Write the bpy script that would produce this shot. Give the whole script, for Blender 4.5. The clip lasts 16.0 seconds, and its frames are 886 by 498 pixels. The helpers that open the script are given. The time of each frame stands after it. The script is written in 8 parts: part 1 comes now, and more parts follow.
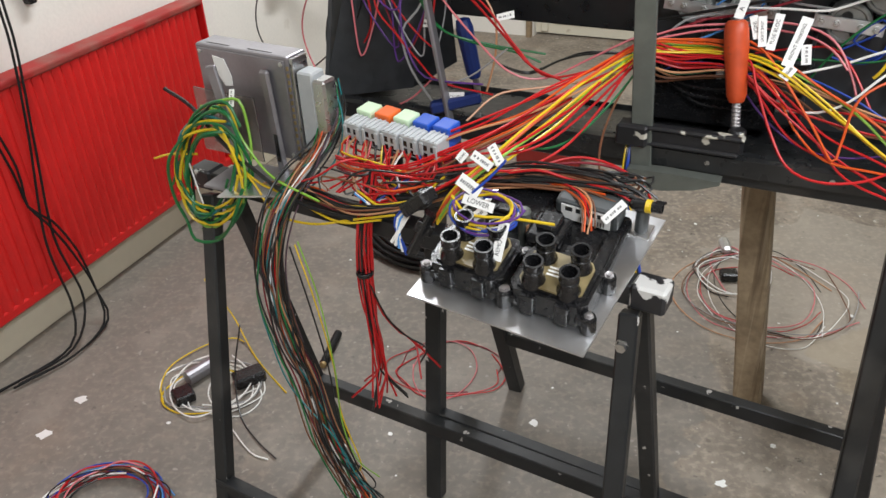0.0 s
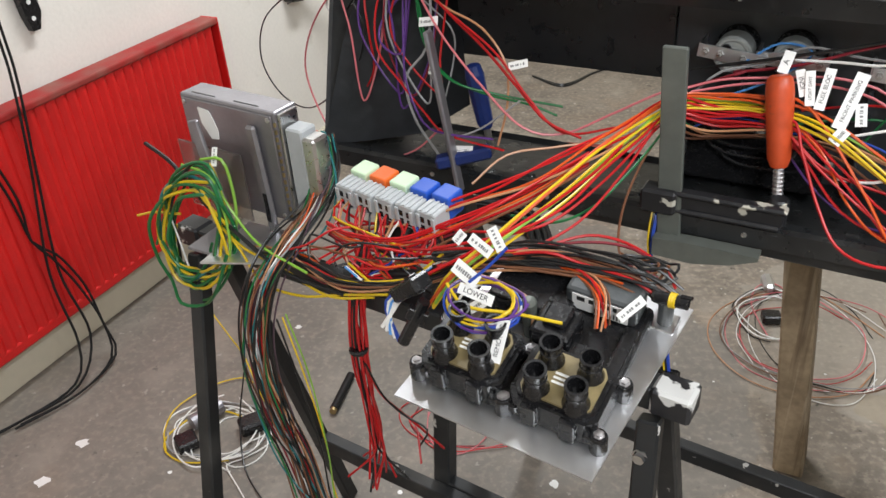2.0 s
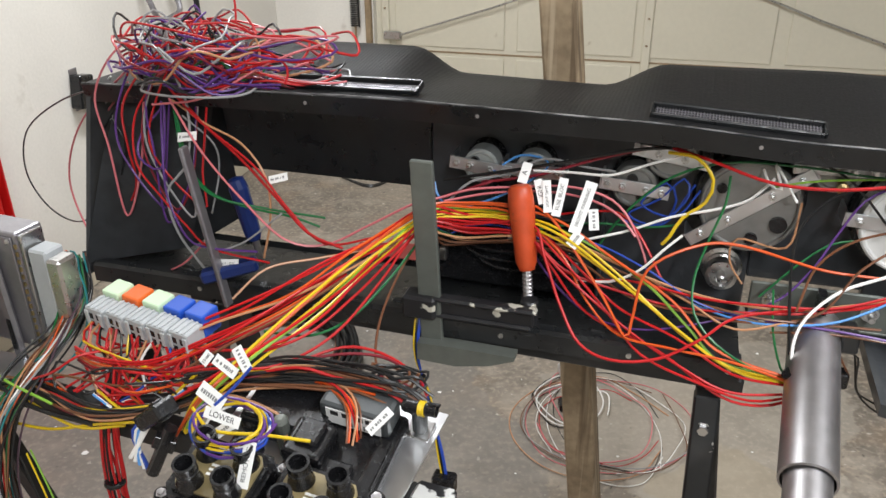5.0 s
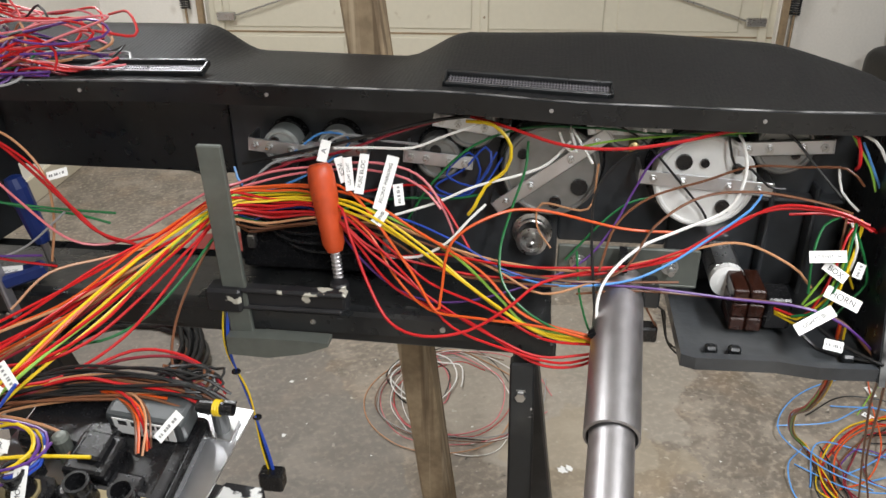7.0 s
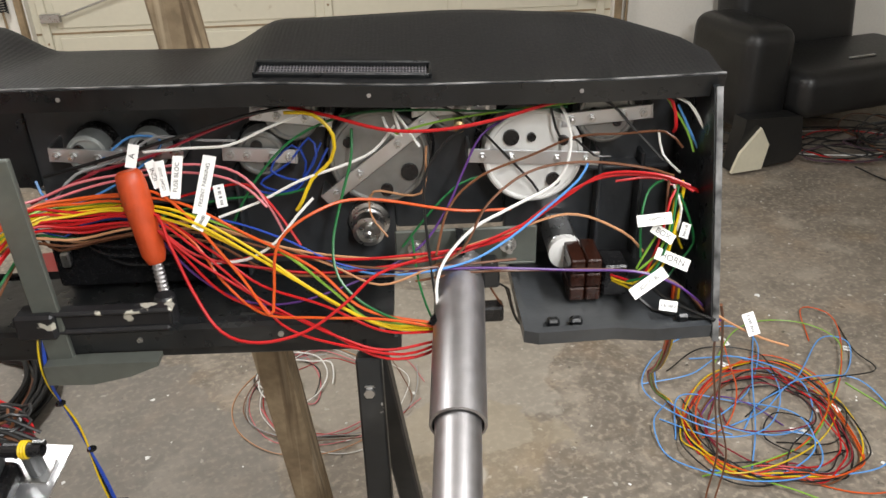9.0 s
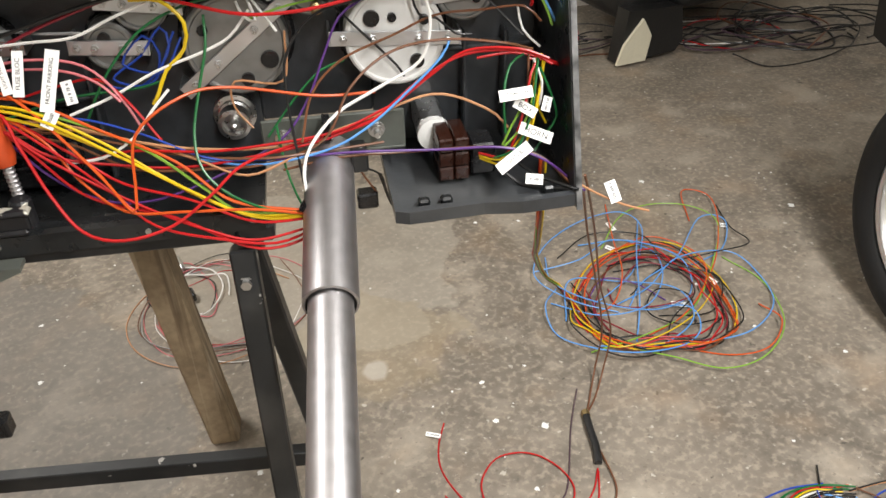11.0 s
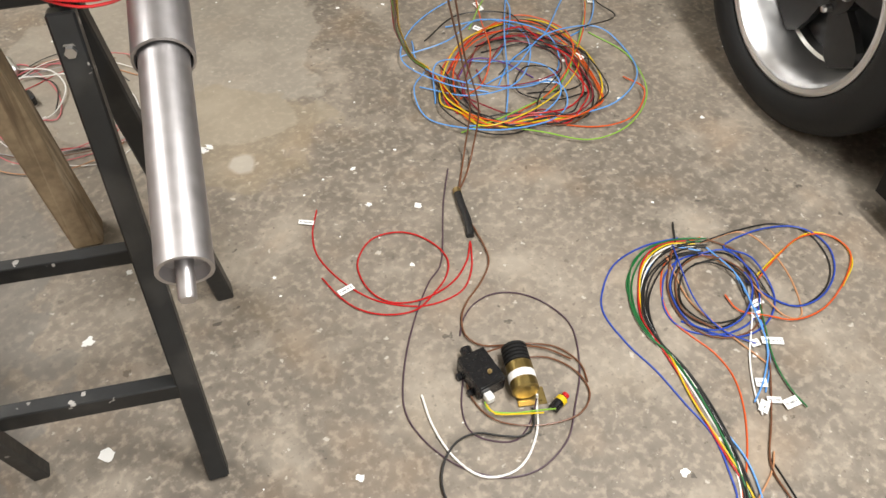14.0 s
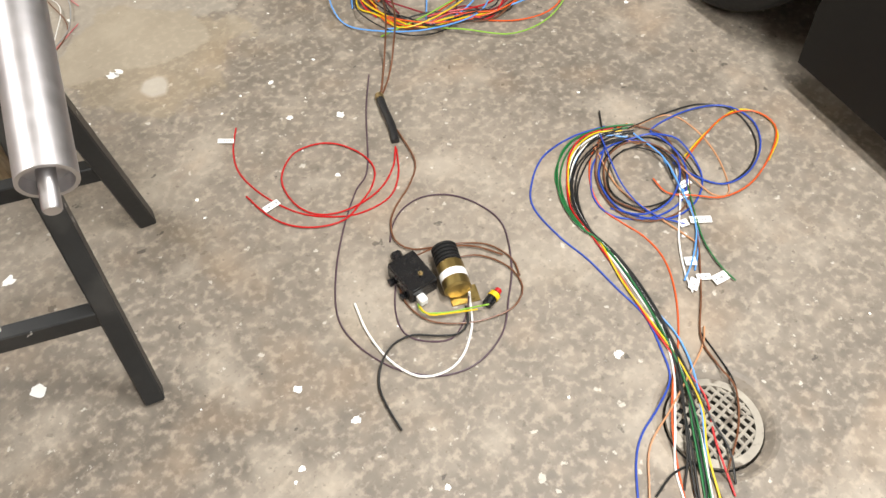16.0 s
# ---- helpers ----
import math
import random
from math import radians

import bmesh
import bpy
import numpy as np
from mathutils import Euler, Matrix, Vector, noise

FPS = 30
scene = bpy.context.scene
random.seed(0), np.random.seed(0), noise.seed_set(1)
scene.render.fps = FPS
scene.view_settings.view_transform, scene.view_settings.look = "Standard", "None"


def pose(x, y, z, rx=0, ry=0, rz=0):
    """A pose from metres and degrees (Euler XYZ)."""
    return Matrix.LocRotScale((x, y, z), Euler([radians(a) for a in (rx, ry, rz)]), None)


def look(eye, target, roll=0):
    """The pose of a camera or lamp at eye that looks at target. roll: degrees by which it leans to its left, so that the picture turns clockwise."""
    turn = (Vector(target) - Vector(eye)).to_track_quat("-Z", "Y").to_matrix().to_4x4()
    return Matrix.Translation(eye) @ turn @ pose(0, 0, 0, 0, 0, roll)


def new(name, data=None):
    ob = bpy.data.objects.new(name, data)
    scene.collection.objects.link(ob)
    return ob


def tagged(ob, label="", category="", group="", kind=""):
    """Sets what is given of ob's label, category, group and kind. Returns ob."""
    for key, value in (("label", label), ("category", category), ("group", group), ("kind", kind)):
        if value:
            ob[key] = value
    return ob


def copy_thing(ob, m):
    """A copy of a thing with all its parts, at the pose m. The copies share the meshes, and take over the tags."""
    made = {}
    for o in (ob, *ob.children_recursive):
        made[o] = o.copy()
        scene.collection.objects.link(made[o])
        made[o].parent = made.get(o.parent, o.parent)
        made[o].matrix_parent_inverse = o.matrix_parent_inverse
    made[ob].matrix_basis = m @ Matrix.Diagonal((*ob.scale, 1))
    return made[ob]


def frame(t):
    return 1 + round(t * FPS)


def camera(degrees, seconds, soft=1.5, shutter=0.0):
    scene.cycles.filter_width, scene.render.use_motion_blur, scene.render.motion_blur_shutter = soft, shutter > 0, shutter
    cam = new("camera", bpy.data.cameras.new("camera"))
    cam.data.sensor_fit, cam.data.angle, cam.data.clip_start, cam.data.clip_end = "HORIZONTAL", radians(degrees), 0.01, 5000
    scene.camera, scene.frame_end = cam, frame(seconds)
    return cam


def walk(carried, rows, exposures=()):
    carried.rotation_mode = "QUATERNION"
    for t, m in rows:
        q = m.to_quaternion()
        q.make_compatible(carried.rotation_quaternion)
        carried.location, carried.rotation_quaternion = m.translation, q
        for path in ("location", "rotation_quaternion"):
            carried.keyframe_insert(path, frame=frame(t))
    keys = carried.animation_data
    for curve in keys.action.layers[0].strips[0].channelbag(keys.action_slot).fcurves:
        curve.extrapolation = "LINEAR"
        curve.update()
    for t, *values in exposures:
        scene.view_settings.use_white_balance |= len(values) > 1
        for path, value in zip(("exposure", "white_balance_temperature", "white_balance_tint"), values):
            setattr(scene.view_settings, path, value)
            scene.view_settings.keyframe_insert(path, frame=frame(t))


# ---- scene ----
cam = camera(57.0, 16.0)
PATH = [
    (0, (0.337, 0.307, 1.402), (0.126, 1.988, 0.339), -2.9),
    (0.5, (0.376, 0.408, 1.426), (0.04, 2.051, 0.336), -4.1),
    (1, (0.386, 0.44, 1.421), (0.045, 2.056, 0.293), -4.6),
    (1.5, (0.378, 0.462, 1.424), (0.047, 2.086, 0.304), -4.3),
    (2, (0.376, 0.487, 1.431), (0.066, 2.147, 0.359), -4.1),
    (2.5, (0.383, 0.492, 1.445), (0.107, 2.205, 0.45), -3.3),
    (3, (0.403, 0.492, 1.451), (0.202, 2.258, 0.534), -1.8),
    (3.5, (0.425, 0.5, 1.455), (0.296, 2.288, 0.57), -1.2),
    (3.7, (0.433, 0.501, 1.452), (0.334, 2.297, 0.578), -1.0),
    (5.8, (0.528, 0.5, 1.447), (0.727, 2.28, 0.557), -0.8),
    (6, (0.543, 0.498, 1.444), (0.772, 2.274, 0.555), -1.0),
    (6.5, (0.565, 0.504, 1.44), (0.873, 2.261, 0.536), -0.8),
    (7, (0.581, 0.521, 1.433), (0.962, 2.249, 0.502), -0.5),
    (7.5, (0.594, 0.535, 1.429), (1.037, 2.24, 0.482), -0.4),
    (8, (0.612, 0.54, 1.426), (1.146, 2.214, 0.471), -0.5),
    (8.2, (0.621, 0.541, 1.425), (1.18, 2.208, 0.471), -0.7),
    (10.3, (0.671, 0.507, 1.403), (1.443, 2.028, 0.36), -2.5),
    (10.5, (0.672, 0.499, 1.4), (1.452, 2.0, 0.331), -2.4),
    (11, (0.683, 0.489, 1.385), (1.481, 1.923, 0.241), -1.6),
    (11.5, (0.689, 0.485, 1.371), (1.505, 1.847, 0.155), -0.6),
    (12, (0.695, 0.476, 1.354), (1.525, 1.77, 0.075), 0.1),
    (12.5, (0.702, 0.471, 1.342), (1.542, 1.71, 0.017), 0.5),
    (13, (0.704, 0.467, 1.33), (1.548, 1.635, -0.057), 1.0),
    (13.5, (0.7, 0.464, 1.317), (1.549, 1.565, -0.121), 1.5),
    (14, (0.696, 0.453, 1.312), (1.559, 1.48, -0.172), 2.1),
    (14.5, (0.704, 0.442, 1.298), (1.561, 1.412, -0.227), 1.7),
    (15, (0.724, 0.42, 1.29), (1.571, 1.341, -0.269), 1.1),
    (15.5, (0.736, 0.407, 1.282), (1.564, 1.299, -0.305), 0.3),
    (16, (0.744, 0.396, 1.276), (1.575, 1.251, -0.33), 0.4),
]
walk(cam, [(t, look(eye, target, roll)) for t, eye, target, roll in PATH],
     [(0, -0.62, 6200, 10), (3.5, -0.57, 6200, 10), (7, -0.57, 6300, 10), (8.2, -0.57, 6400, 10), (10.5, -0.41, 6600, 10), (12.5, -0.50, 6650, 10), (14.5, -0.24, 6650, 10), (16, -0.10, 6600, 10)])

# ---- world and lights ----
world = bpy.data.worlds.new("world")
scene.world = world
world.use_nodes = True
world.node_tree.nodes["Background"].inputs[0].default_value = (0.9, 0.92, 1.0, 1)
world.node_tree.nodes["Background"].inputs[1].default_value = 0.02

ROOM = Matrix.Translation((-0.96, 2.39, 0)) @ Matrix.Rotation(radians(-17.8), 4, "Z")
DASH = Matrix.Translation((0.0, 1.80, 0)) @ Matrix.Rotation(radians(-20), 4, "Z")
ROOM_W, ROOM_BACK, ROOM_FRONT, ROOM_H = 6.2, 2.6, -4.6, 2.62
LAMPS = [(3.15, -1.0, 92.0), (2.6, -2.6, 110.0), (0.85, 0.7, 72.0)]   # unseen ceiling tubes: room x, y, watts; third added to brighten left wall


def lamp(x, y, power):
    data = bpy.data.lights.new("tube_light", "AREA")
    data.shape, data.size, data.size_y, data.energy = "RECTANGLE", 0.16, 1.25, power
    data.color = (0.97, 0.965, 0.95)
    ob = new("tube_light", data)
    ob.matrix_world = ROOM @ pose(x, y, ROOM_H - 0.10, 0, 0, 0)
    return ob


for lx, ly, lw in LAMPS:
    lamp(lx, ly, lw)


# ---- materials ----
def material(name, base, rough=0.5, metal=0.0, var=0.15, scale=8.0, bump=0.1, fine=60.0, second=None, blotch=3.0, coat=0.0, dist=0.002, spec=0.5, roughvar=0.12, obj_random=0.0):
    """Base colour varied at two scales, with fine relief."""
    m = bpy.data.materials.new(name)
    m.use_nodes = True
    nt = m.node_tree
    nodes, links = nt.nodes, nt.links
    bsdf = nodes["Principled BSDF"]
    bsdf.inputs["Metallic"].default_value = metal
    bsdf.inputs["Coat Weight"].default_value = coat
    bsdf.inputs["Specular IOR Level"].default_value = spec
    coord = nodes.new("ShaderNodeTexCoord")
    big, small = nodes.new("ShaderNodeTexNoise"), nodes.new("ShaderNodeTexNoise")
    for n, s, d in ((big, blotch, 4.0), (small, fine, 6.0)):
        n.inputs["Scale"].default_value = s
        n.inputs["Detail"].default_value = d
        links.new(coord.outputs["Object"], n.inputs["Vector"])
    ramp = nodes.new("ShaderNodeValToRGB")
    dark = tuple(c * (1 - var) for c in base)
    lite = second if second else tuple(min(1, c * (1 + var)) for c in base)
    ramp.color_ramp.elements[0].position, ramp.color_ramp.elements[1].position = 0.32, 0.68
    ramp.color_ramp.elements[0].color, ramp.color_ramp.elements[1].color = (*dark, 1), (*lite, 1)
    mix = nodes.new("ShaderNodeMath")
    mix.operation = "MULTIPLY_ADD"
    mix.inputs[1].default_value = 0.35
    links.new(small.outputs[0], mix.inputs[0])
    half = nodes.new("ShaderNodeMath")
    half.operation = "MULTIPLY"
    half.inputs[1].default_value = 0.65
    links.new(big.outputs[0], half.inputs[0])
    links.new(half.outputs[0], mix.inputs[2])
    links.new(mix.outputs[0], ramp.inputs[0])
    colour = ramp.outputs[0]
    if obj_random:
        info = nodes.new("ShaderNodeObjectInfo")
        hsv = nodes.new("ShaderNodeHueSaturation")
        rng = nodes.new("ShaderNodeMapRange")
        rng.inputs[3].default_value, rng.inputs[4].default_value = 1 - obj_random, 1 + obj_random
        links.new(info.outputs["Random"], rng.inputs[0])
        links.new(rng.outputs[0], hsv.inputs["Value"])
        links.new(colour, hsv.inputs["Color"])
        colour = hsv.outputs[0]
    links.new(colour, bsdf.inputs["Base Color"])
    rr = nodes.new("ShaderNodeMapRange")
    rr.inputs[3].default_value, rr.inputs[4].default_value = max(0.02, rough - roughvar), min(1, rough + roughvar)
    links.new(small.outputs[0], rr.inputs[0])
    links.new(rr.outputs[0], bsdf.inputs["Roughness"])
    if bump:
        b = nodes.new("ShaderNodeBump")
        b.inputs["Strength"].default_value, b.inputs["Distance"].default_value = bump, dist
        links.new(small.outputs[0], b.inputs["Height"])
        links.new(b.outputs[0], bsdf.inputs["Normal"])
    return m


def spots(m, colour, scale, lo, hi, amount=1.0, rough=None, detail=3.0, stretch=(1, 1, 1)):
    """Lay sharp-edged spots of another colour (drips, chips, stains) over a material."""
    nodes, links = m.node_tree.nodes, m.node_tree.links
    bsdf = nodes["Principled BSDF"]
    coord = nodes.new("ShaderNodeTexCoord")
    mp = nodes.new("ShaderNodeMapping")
    mp.inputs["Scale"].default_value = stretch
    n = nodes.new("ShaderNodeTexNoise")
    n.inputs["Scale"].default_value, n.inputs["Detail"].default_value = scale, detail
    links.new(coord.outputs["Object"], mp.inputs[0])
    links.new(mp.outputs[0], n.inputs["Vector"])
    r = nodes.new("ShaderNodeMapRange")
    r.inputs[1].default_value, r.inputs[2].default_value, r.inputs[4].default_value = lo, hi, amount
    links.new(n.outputs[0], r.inputs[0])
    mix = nodes.new("ShaderNodeMix")
    mix.data_type = "RGBA"
    mix.inputs[7].default_value = (*colour, 1)
    links.new(r.outputs[0], mix.inputs[0])
    old = bsdf.inputs["Base Color"].links[0].from_socket
    links.new(old, mix.inputs[6])
    links.new(mix.outputs[2], bsdf.inputs["Base Color"])
    return m


CONCRETE = material("concrete", (0.172, 0.147, 0.118), 0.60, var=0.32, fine=30, blotch=1.4, bump=0.3, second=(0.285, 0.244, 0.198), dist=0.003)
spots(CONCRETE, (0.40, 0.35, 0.285), 6.0, 0.52, 0.68, 0.6, detail=10)
spots(CONCRETE, (0.36, 0.30, 0.232), 18.0, 0.52, 0.70, 0.32, detail=10)
spots(CONCRETE, (0.075, 0.066, 0.055), 11.0, 0.57, 0.72, 0.35, detail=9)
spots(CONCRETE, (0.24, 0.17, 0.09), 3.1, 0.62, 0.78, 0.5, detail=8)
spots(CONCRETE, (0.12, 0.105, 0.085), 2.3, 0.57, 0.72, 0.55, detail=7)
spots(CONCRETE, (0.055, 0.048, 0.04), 26.0, 0.70, 0.72, 0.75, detail=3)
spots(CONCRETE, (0.58, 0.55, 0.49), 14.0, 0.745, 0.76, 0.85, detail=5)
spots(CONCRETE, (0.41, 0.35, 0.275), 60.0, 0.50, 0.66, 0.50, detail=12)
spots(CONCRETE, (0.11, 0.085, 0.06), 130.0, 0.60, 0.74, 0.45, detail=6)
spots(CONCRETE, (0.60, 0.56, 0.49), 42.0, 0.66, 0.70, 0.6, detail=8)
spots(CONCRETE, (0.08, 0.068, 0.055), 55.0, 0.64, 0.70, 0.45, detail=6)
spots(CONCRETE, (0.34, 0.23, 0.14), 5.2, 0.54, 0.80, 0.4, detail=10)


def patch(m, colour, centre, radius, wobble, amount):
    """A patch of one colour with a ragged outline round one spot of the floor."""
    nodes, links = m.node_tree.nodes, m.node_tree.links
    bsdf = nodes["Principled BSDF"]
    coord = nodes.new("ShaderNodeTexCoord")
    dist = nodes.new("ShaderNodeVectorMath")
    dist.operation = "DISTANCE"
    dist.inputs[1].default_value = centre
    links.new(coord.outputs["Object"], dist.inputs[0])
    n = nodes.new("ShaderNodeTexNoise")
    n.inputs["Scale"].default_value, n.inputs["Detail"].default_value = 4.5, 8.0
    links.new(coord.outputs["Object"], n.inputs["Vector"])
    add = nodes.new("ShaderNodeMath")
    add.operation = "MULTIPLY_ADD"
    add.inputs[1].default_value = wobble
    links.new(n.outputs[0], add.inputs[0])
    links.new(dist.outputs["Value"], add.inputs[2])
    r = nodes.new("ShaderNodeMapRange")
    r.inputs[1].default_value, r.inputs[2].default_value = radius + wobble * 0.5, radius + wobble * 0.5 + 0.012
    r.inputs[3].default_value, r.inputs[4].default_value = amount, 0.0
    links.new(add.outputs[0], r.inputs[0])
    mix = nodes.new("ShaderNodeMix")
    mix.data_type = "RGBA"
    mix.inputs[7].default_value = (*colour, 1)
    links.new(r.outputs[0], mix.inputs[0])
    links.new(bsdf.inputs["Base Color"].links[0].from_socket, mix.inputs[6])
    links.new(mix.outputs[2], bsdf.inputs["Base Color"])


# Worn patches, pale and brownish.
patch(CONCRETE, (0.37, 0.335, 0.28), (1.33, 2.36, 0), 0.42, 0.45, 0.5)
patch(CONCRETE, (0.30, 0.24, 0.15), (1.30, 1.98, 0), 0.20, 0.40, 0.35)
patch(CONCRETE, (0.45, 0.42, 0.37), (1.25, 1.86, 0), 0.02, 0.12, 0.6)
# Wide greyer area on the left, slightly darker than the rest.
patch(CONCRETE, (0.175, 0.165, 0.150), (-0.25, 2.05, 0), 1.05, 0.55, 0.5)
PLASTER = material("white_plaster", (0.80, 0.77, 0.71), 0.8, var=0.07, fine=90, blotch=2.2, bump=0.25)
spots(PLASTER, (0.45, 0.40, 0.33), 6.0, 0.66, 0.75, 0.5, detail=6)
CREAM = material("cream_paint", (0.60, 0.55, 0.43), 0.6, var=0.06, fine=40, blotch=2.0, bump=0.1)
DOORPAINT = material("cream_door_panel", (0.66, 0.62, 0.50), 0.55, var=0.05, fine=50, blotch=1.5, bump=0.08)
spots(DOORPAINT, (0.36, 0.28, 0.18), 9.0, 0.69, 0.76, 0.6, detail=6)
CEILING = material("ceiling_paint", (0.72, 0.70, 0.65), 0.8, var=0.05)
REDPAINT = material("red_radiator_paint", (0.58, 0.012, 0.011), 0.38, var=0.10, fine=30, blotch=4, bump=0.08)
spots(REDPAINT, (0.45, 0.28, 0.22), 22.0, 0.74, 0.78, 0.5)
DUSTYRED = spots(material("dusty_red_paint", (0.30, 0.012, 0.010), 0.6, var=0.2, fine=60, blotch=7), (0.22, 0.13, 0.10), 9.0, 0.45, 0.65, 0.6, detail=8)
BLACKSTEEL = material("black_painted_steel", (0.012, 0.013, 0.014), 0.42, var=0.3, fine=80, blotch=8, bump=0.15)
spots(BLACKSTEEL, (0.50, 0.48, 0.45), 34.0, 0.685, 0.70, 0.9, detail=6)
spots(BLACKSTEEL, (0.05, 0.048, 0.045), 9.0, 0.52, 0.70, 0.6, detail=9)
DASHBLACK = material("black_moulded_plastic", (0.011, 0.012, 0.013), 0.30, var=0.35, fine=45, blotch=7, bump=0.25, coat=0.0, dist=0.004)
spots(DASHBLACK, (0.05, 0.05, 0.048), 3.5, 0.55, 0.75, 0.6, detail=8)
INNER = material("slate_grey_moulding", (0.036, 0.039, 0.043), 0.34, var=0.35, fine=45, blotch=7, bump=0.25, dist=0.004)
spots(INNER, (0.085, 0.087, 0.088), 4.5, 0.52, 0.75, 0.6, detail=8)
VINYL = material("black_grained_vinyl", (0.027, 0.027, 0.028), 0.42, var=0.25, fine=220, blotch=3, bump=0.35, dist=0.0015)
def flute(m, scale, strength):
    """Fine parallel ribs along a moulded skin."""
    nodes, links = m.node_tree.nodes, m.node_tree.links
    coord, wave, b = nodes.new("ShaderNodeTexCoord"), nodes.new("ShaderNodeTexWave"), nodes.new("ShaderNodeBump")
    wave.inputs["Scale"].default_value, wave.inputs["Distortion"].default_value = scale, 0.6
    links.new(coord.outputs["Object"], wave.inputs["Vector"])
    b.inputs["Strength"].default_value, b.inputs["Distance"].default_value = strength, 0.002
    links.new(wave.outputs["Color"], b.inputs["Height"])
    bsdf = nodes["Principled BSDF"]
    links.new(bsdf.inputs["Normal"].links[0].from_socket, b.inputs["Normal"])
    links.new(b.outputs[0], bsdf.inputs["Normal"])


flute(VINYL, 52.0, 0.11)
ALU = material("scuffed_aluminium", (0.74, 0.75, 0.77), 0.40, 1.0, var=0.2, fine=22, blotch=9, bump=0.05, roughvar=0.16)
STEEL = material("bare_steel_tube", (0.47, 0.455, 0.46), 0.46, 1.0, var=0.16, fine=60, blotch=7, bump=0.06, roughvar=0.08)
spots(STEEL, (0.30, 0.27, 0.25), 9.0, 0.58, 0.75, 0.6, detail=8, stretch=(1, 1, 0.3))
ZINC = material("zinc_plated", (0.60, 0.60, 0.60), 0.30, 1.0, var=0.1, fine=120)
CASTALU = material("cast_grey_alloy", (0.31, 0.30, 0.32), 0.46, 0.85, var=0.14, fine=140, blotch=14, bump=0.25)
BLACKPL = material("black_plastic", (0.010, 0.010, 0.011), 0.25, var=0.3, fine=150, blotch=25, bump=0.12)
RUBBER = material("black_rubber", (0.010, 0.010, 0.010), 0.62, var=0.3, fine=90, blotch=6, bump=0.2, spec=0.25)
GREYPL = material("grey_plastic", (0.42, 0.44, 0.45), 0.45, var=0.1, fine=120)
WHITEPL = material("white_plastic", (0.78, 0.78, 0.76), 0.45, var=0.05, fine=90)
RESIN = material("amber_resin", (0.24, 0.19, 0.09), 0.35, var=0.25, fine=60, blotch=30)
WOOD = material("weathered_timber", (0.24, 0.17, 0.10), 0.75, var=0.3, fine=60, blotch=6, bump=0.3, second=(0.42, 0.32, 0.20))
spots(WOOD, (0.10, 0.065, 0.035), 1.6, 0.50, 0.62, 0.75, detail=6, stretch=(28, 28, 1.2))
spots(WOOD, (0.52, 0.42, 0.29), 1.2, 0.52, 0.62, 0.6, detail=6, stretch=(40, 40, 1.0))
HOUSING = material("dark_grey_housing", (0.060, 0.066, 0.068), 0.4, var=0.2, fine=90, blotch=20)
WORN = spots(material("worn_silver_edge", (0.02, 0.02, 0.02), 0.4, 0.2), (0.30, 0.30, 0.30), 22.0, 0.38, 0.62, 0.9)
ORANGEPL = material("orange_handle", (0.48, 0.060, 0.012), 0.5, var=0.2, fine=90, blotch=30)
spots(ORANGEPL, (0.10, 0.04, 0.02), 40.0, 0.66, 0.72, 0.7)
BLUEPL = material("blue_plastic", (0.010, 0.024, 0.12), 0.38, var=0.2)
BRASS = material("brass", (0.42, 0.32, 0.16), 0.42, 1.0, var=0.3, fine=120, blotch=40)
BROWNPL = material("brown_bakelite", (0.030, 0.010, 0.006), 0.2, var=0.25, fine=80, blotch=20)
RELAYGREEN = material("pale_green_plastic", (0.62, 0.80, 0.55), 0.4, var=0.05)
RELAYORANGE = material("orange_relay_plastic", (0.78, 0.14, 0.02), 0.4, var=0.05)
RELAYBLUE = material("blue_relay_plastic", (0.02, 0.09, 0.50), 0.4, var=0.05)
CLEAR = material("smoked_acrylic", (0.55, 0.50, 0.47), 0.12, var=0.1)
CLEAR.node_tree.nodes["Principled BSDF"].inputs["Transmission Weight"].default_value = 0.9
GREYSTEEL = material("grey_green_painted_steel", (0.12, 0.13, 0.115), 0.42, 0.3, var=0.2, fine=60, blotch=14)
CHIPPED = spots(material("chipped_black_paint", (0.02, 0.02, 0.022), 0.4, 0.2, var=0.3, fine=60, blotch=14), (0.55, 0.53, 0.45), 34.0, 0.60, 0.63, 0.95)
CHIPPEDWHITE = spots(material("chipped_white_over_black", (0.02, 0.02, 0.022), 0.45, 0.1, var=0.3, fine=60, blotch=14), (0.66, 0.66, 0.64), 24.0, 0.535, 0.56, 0.95, detail=7)
PAPER = material("white_label", (0.86, 0.86, 0.84), 0.55, var=0.03, fine=60)
FADED = material("faded_print", (0.22, 0.22, 0.22), 0.6)
INK = material("black_print", (0.02, 0.02, 0.02), 0.6)
LEATHER = material("black_leather", (0.012, 0.012, 0.012), 0.42, var=0.3, fine=70, blotch=6, bump=0.5)
FOAM = material("cream_foam_lining", (0.66, 0.62, 0.48), 0.85, var=0.08)
TAPE = material("black_loom_tape", (0.012, 0.012, 0.013), 0.42, var=0.4, fine=120, blotch=40, bump=0.5)
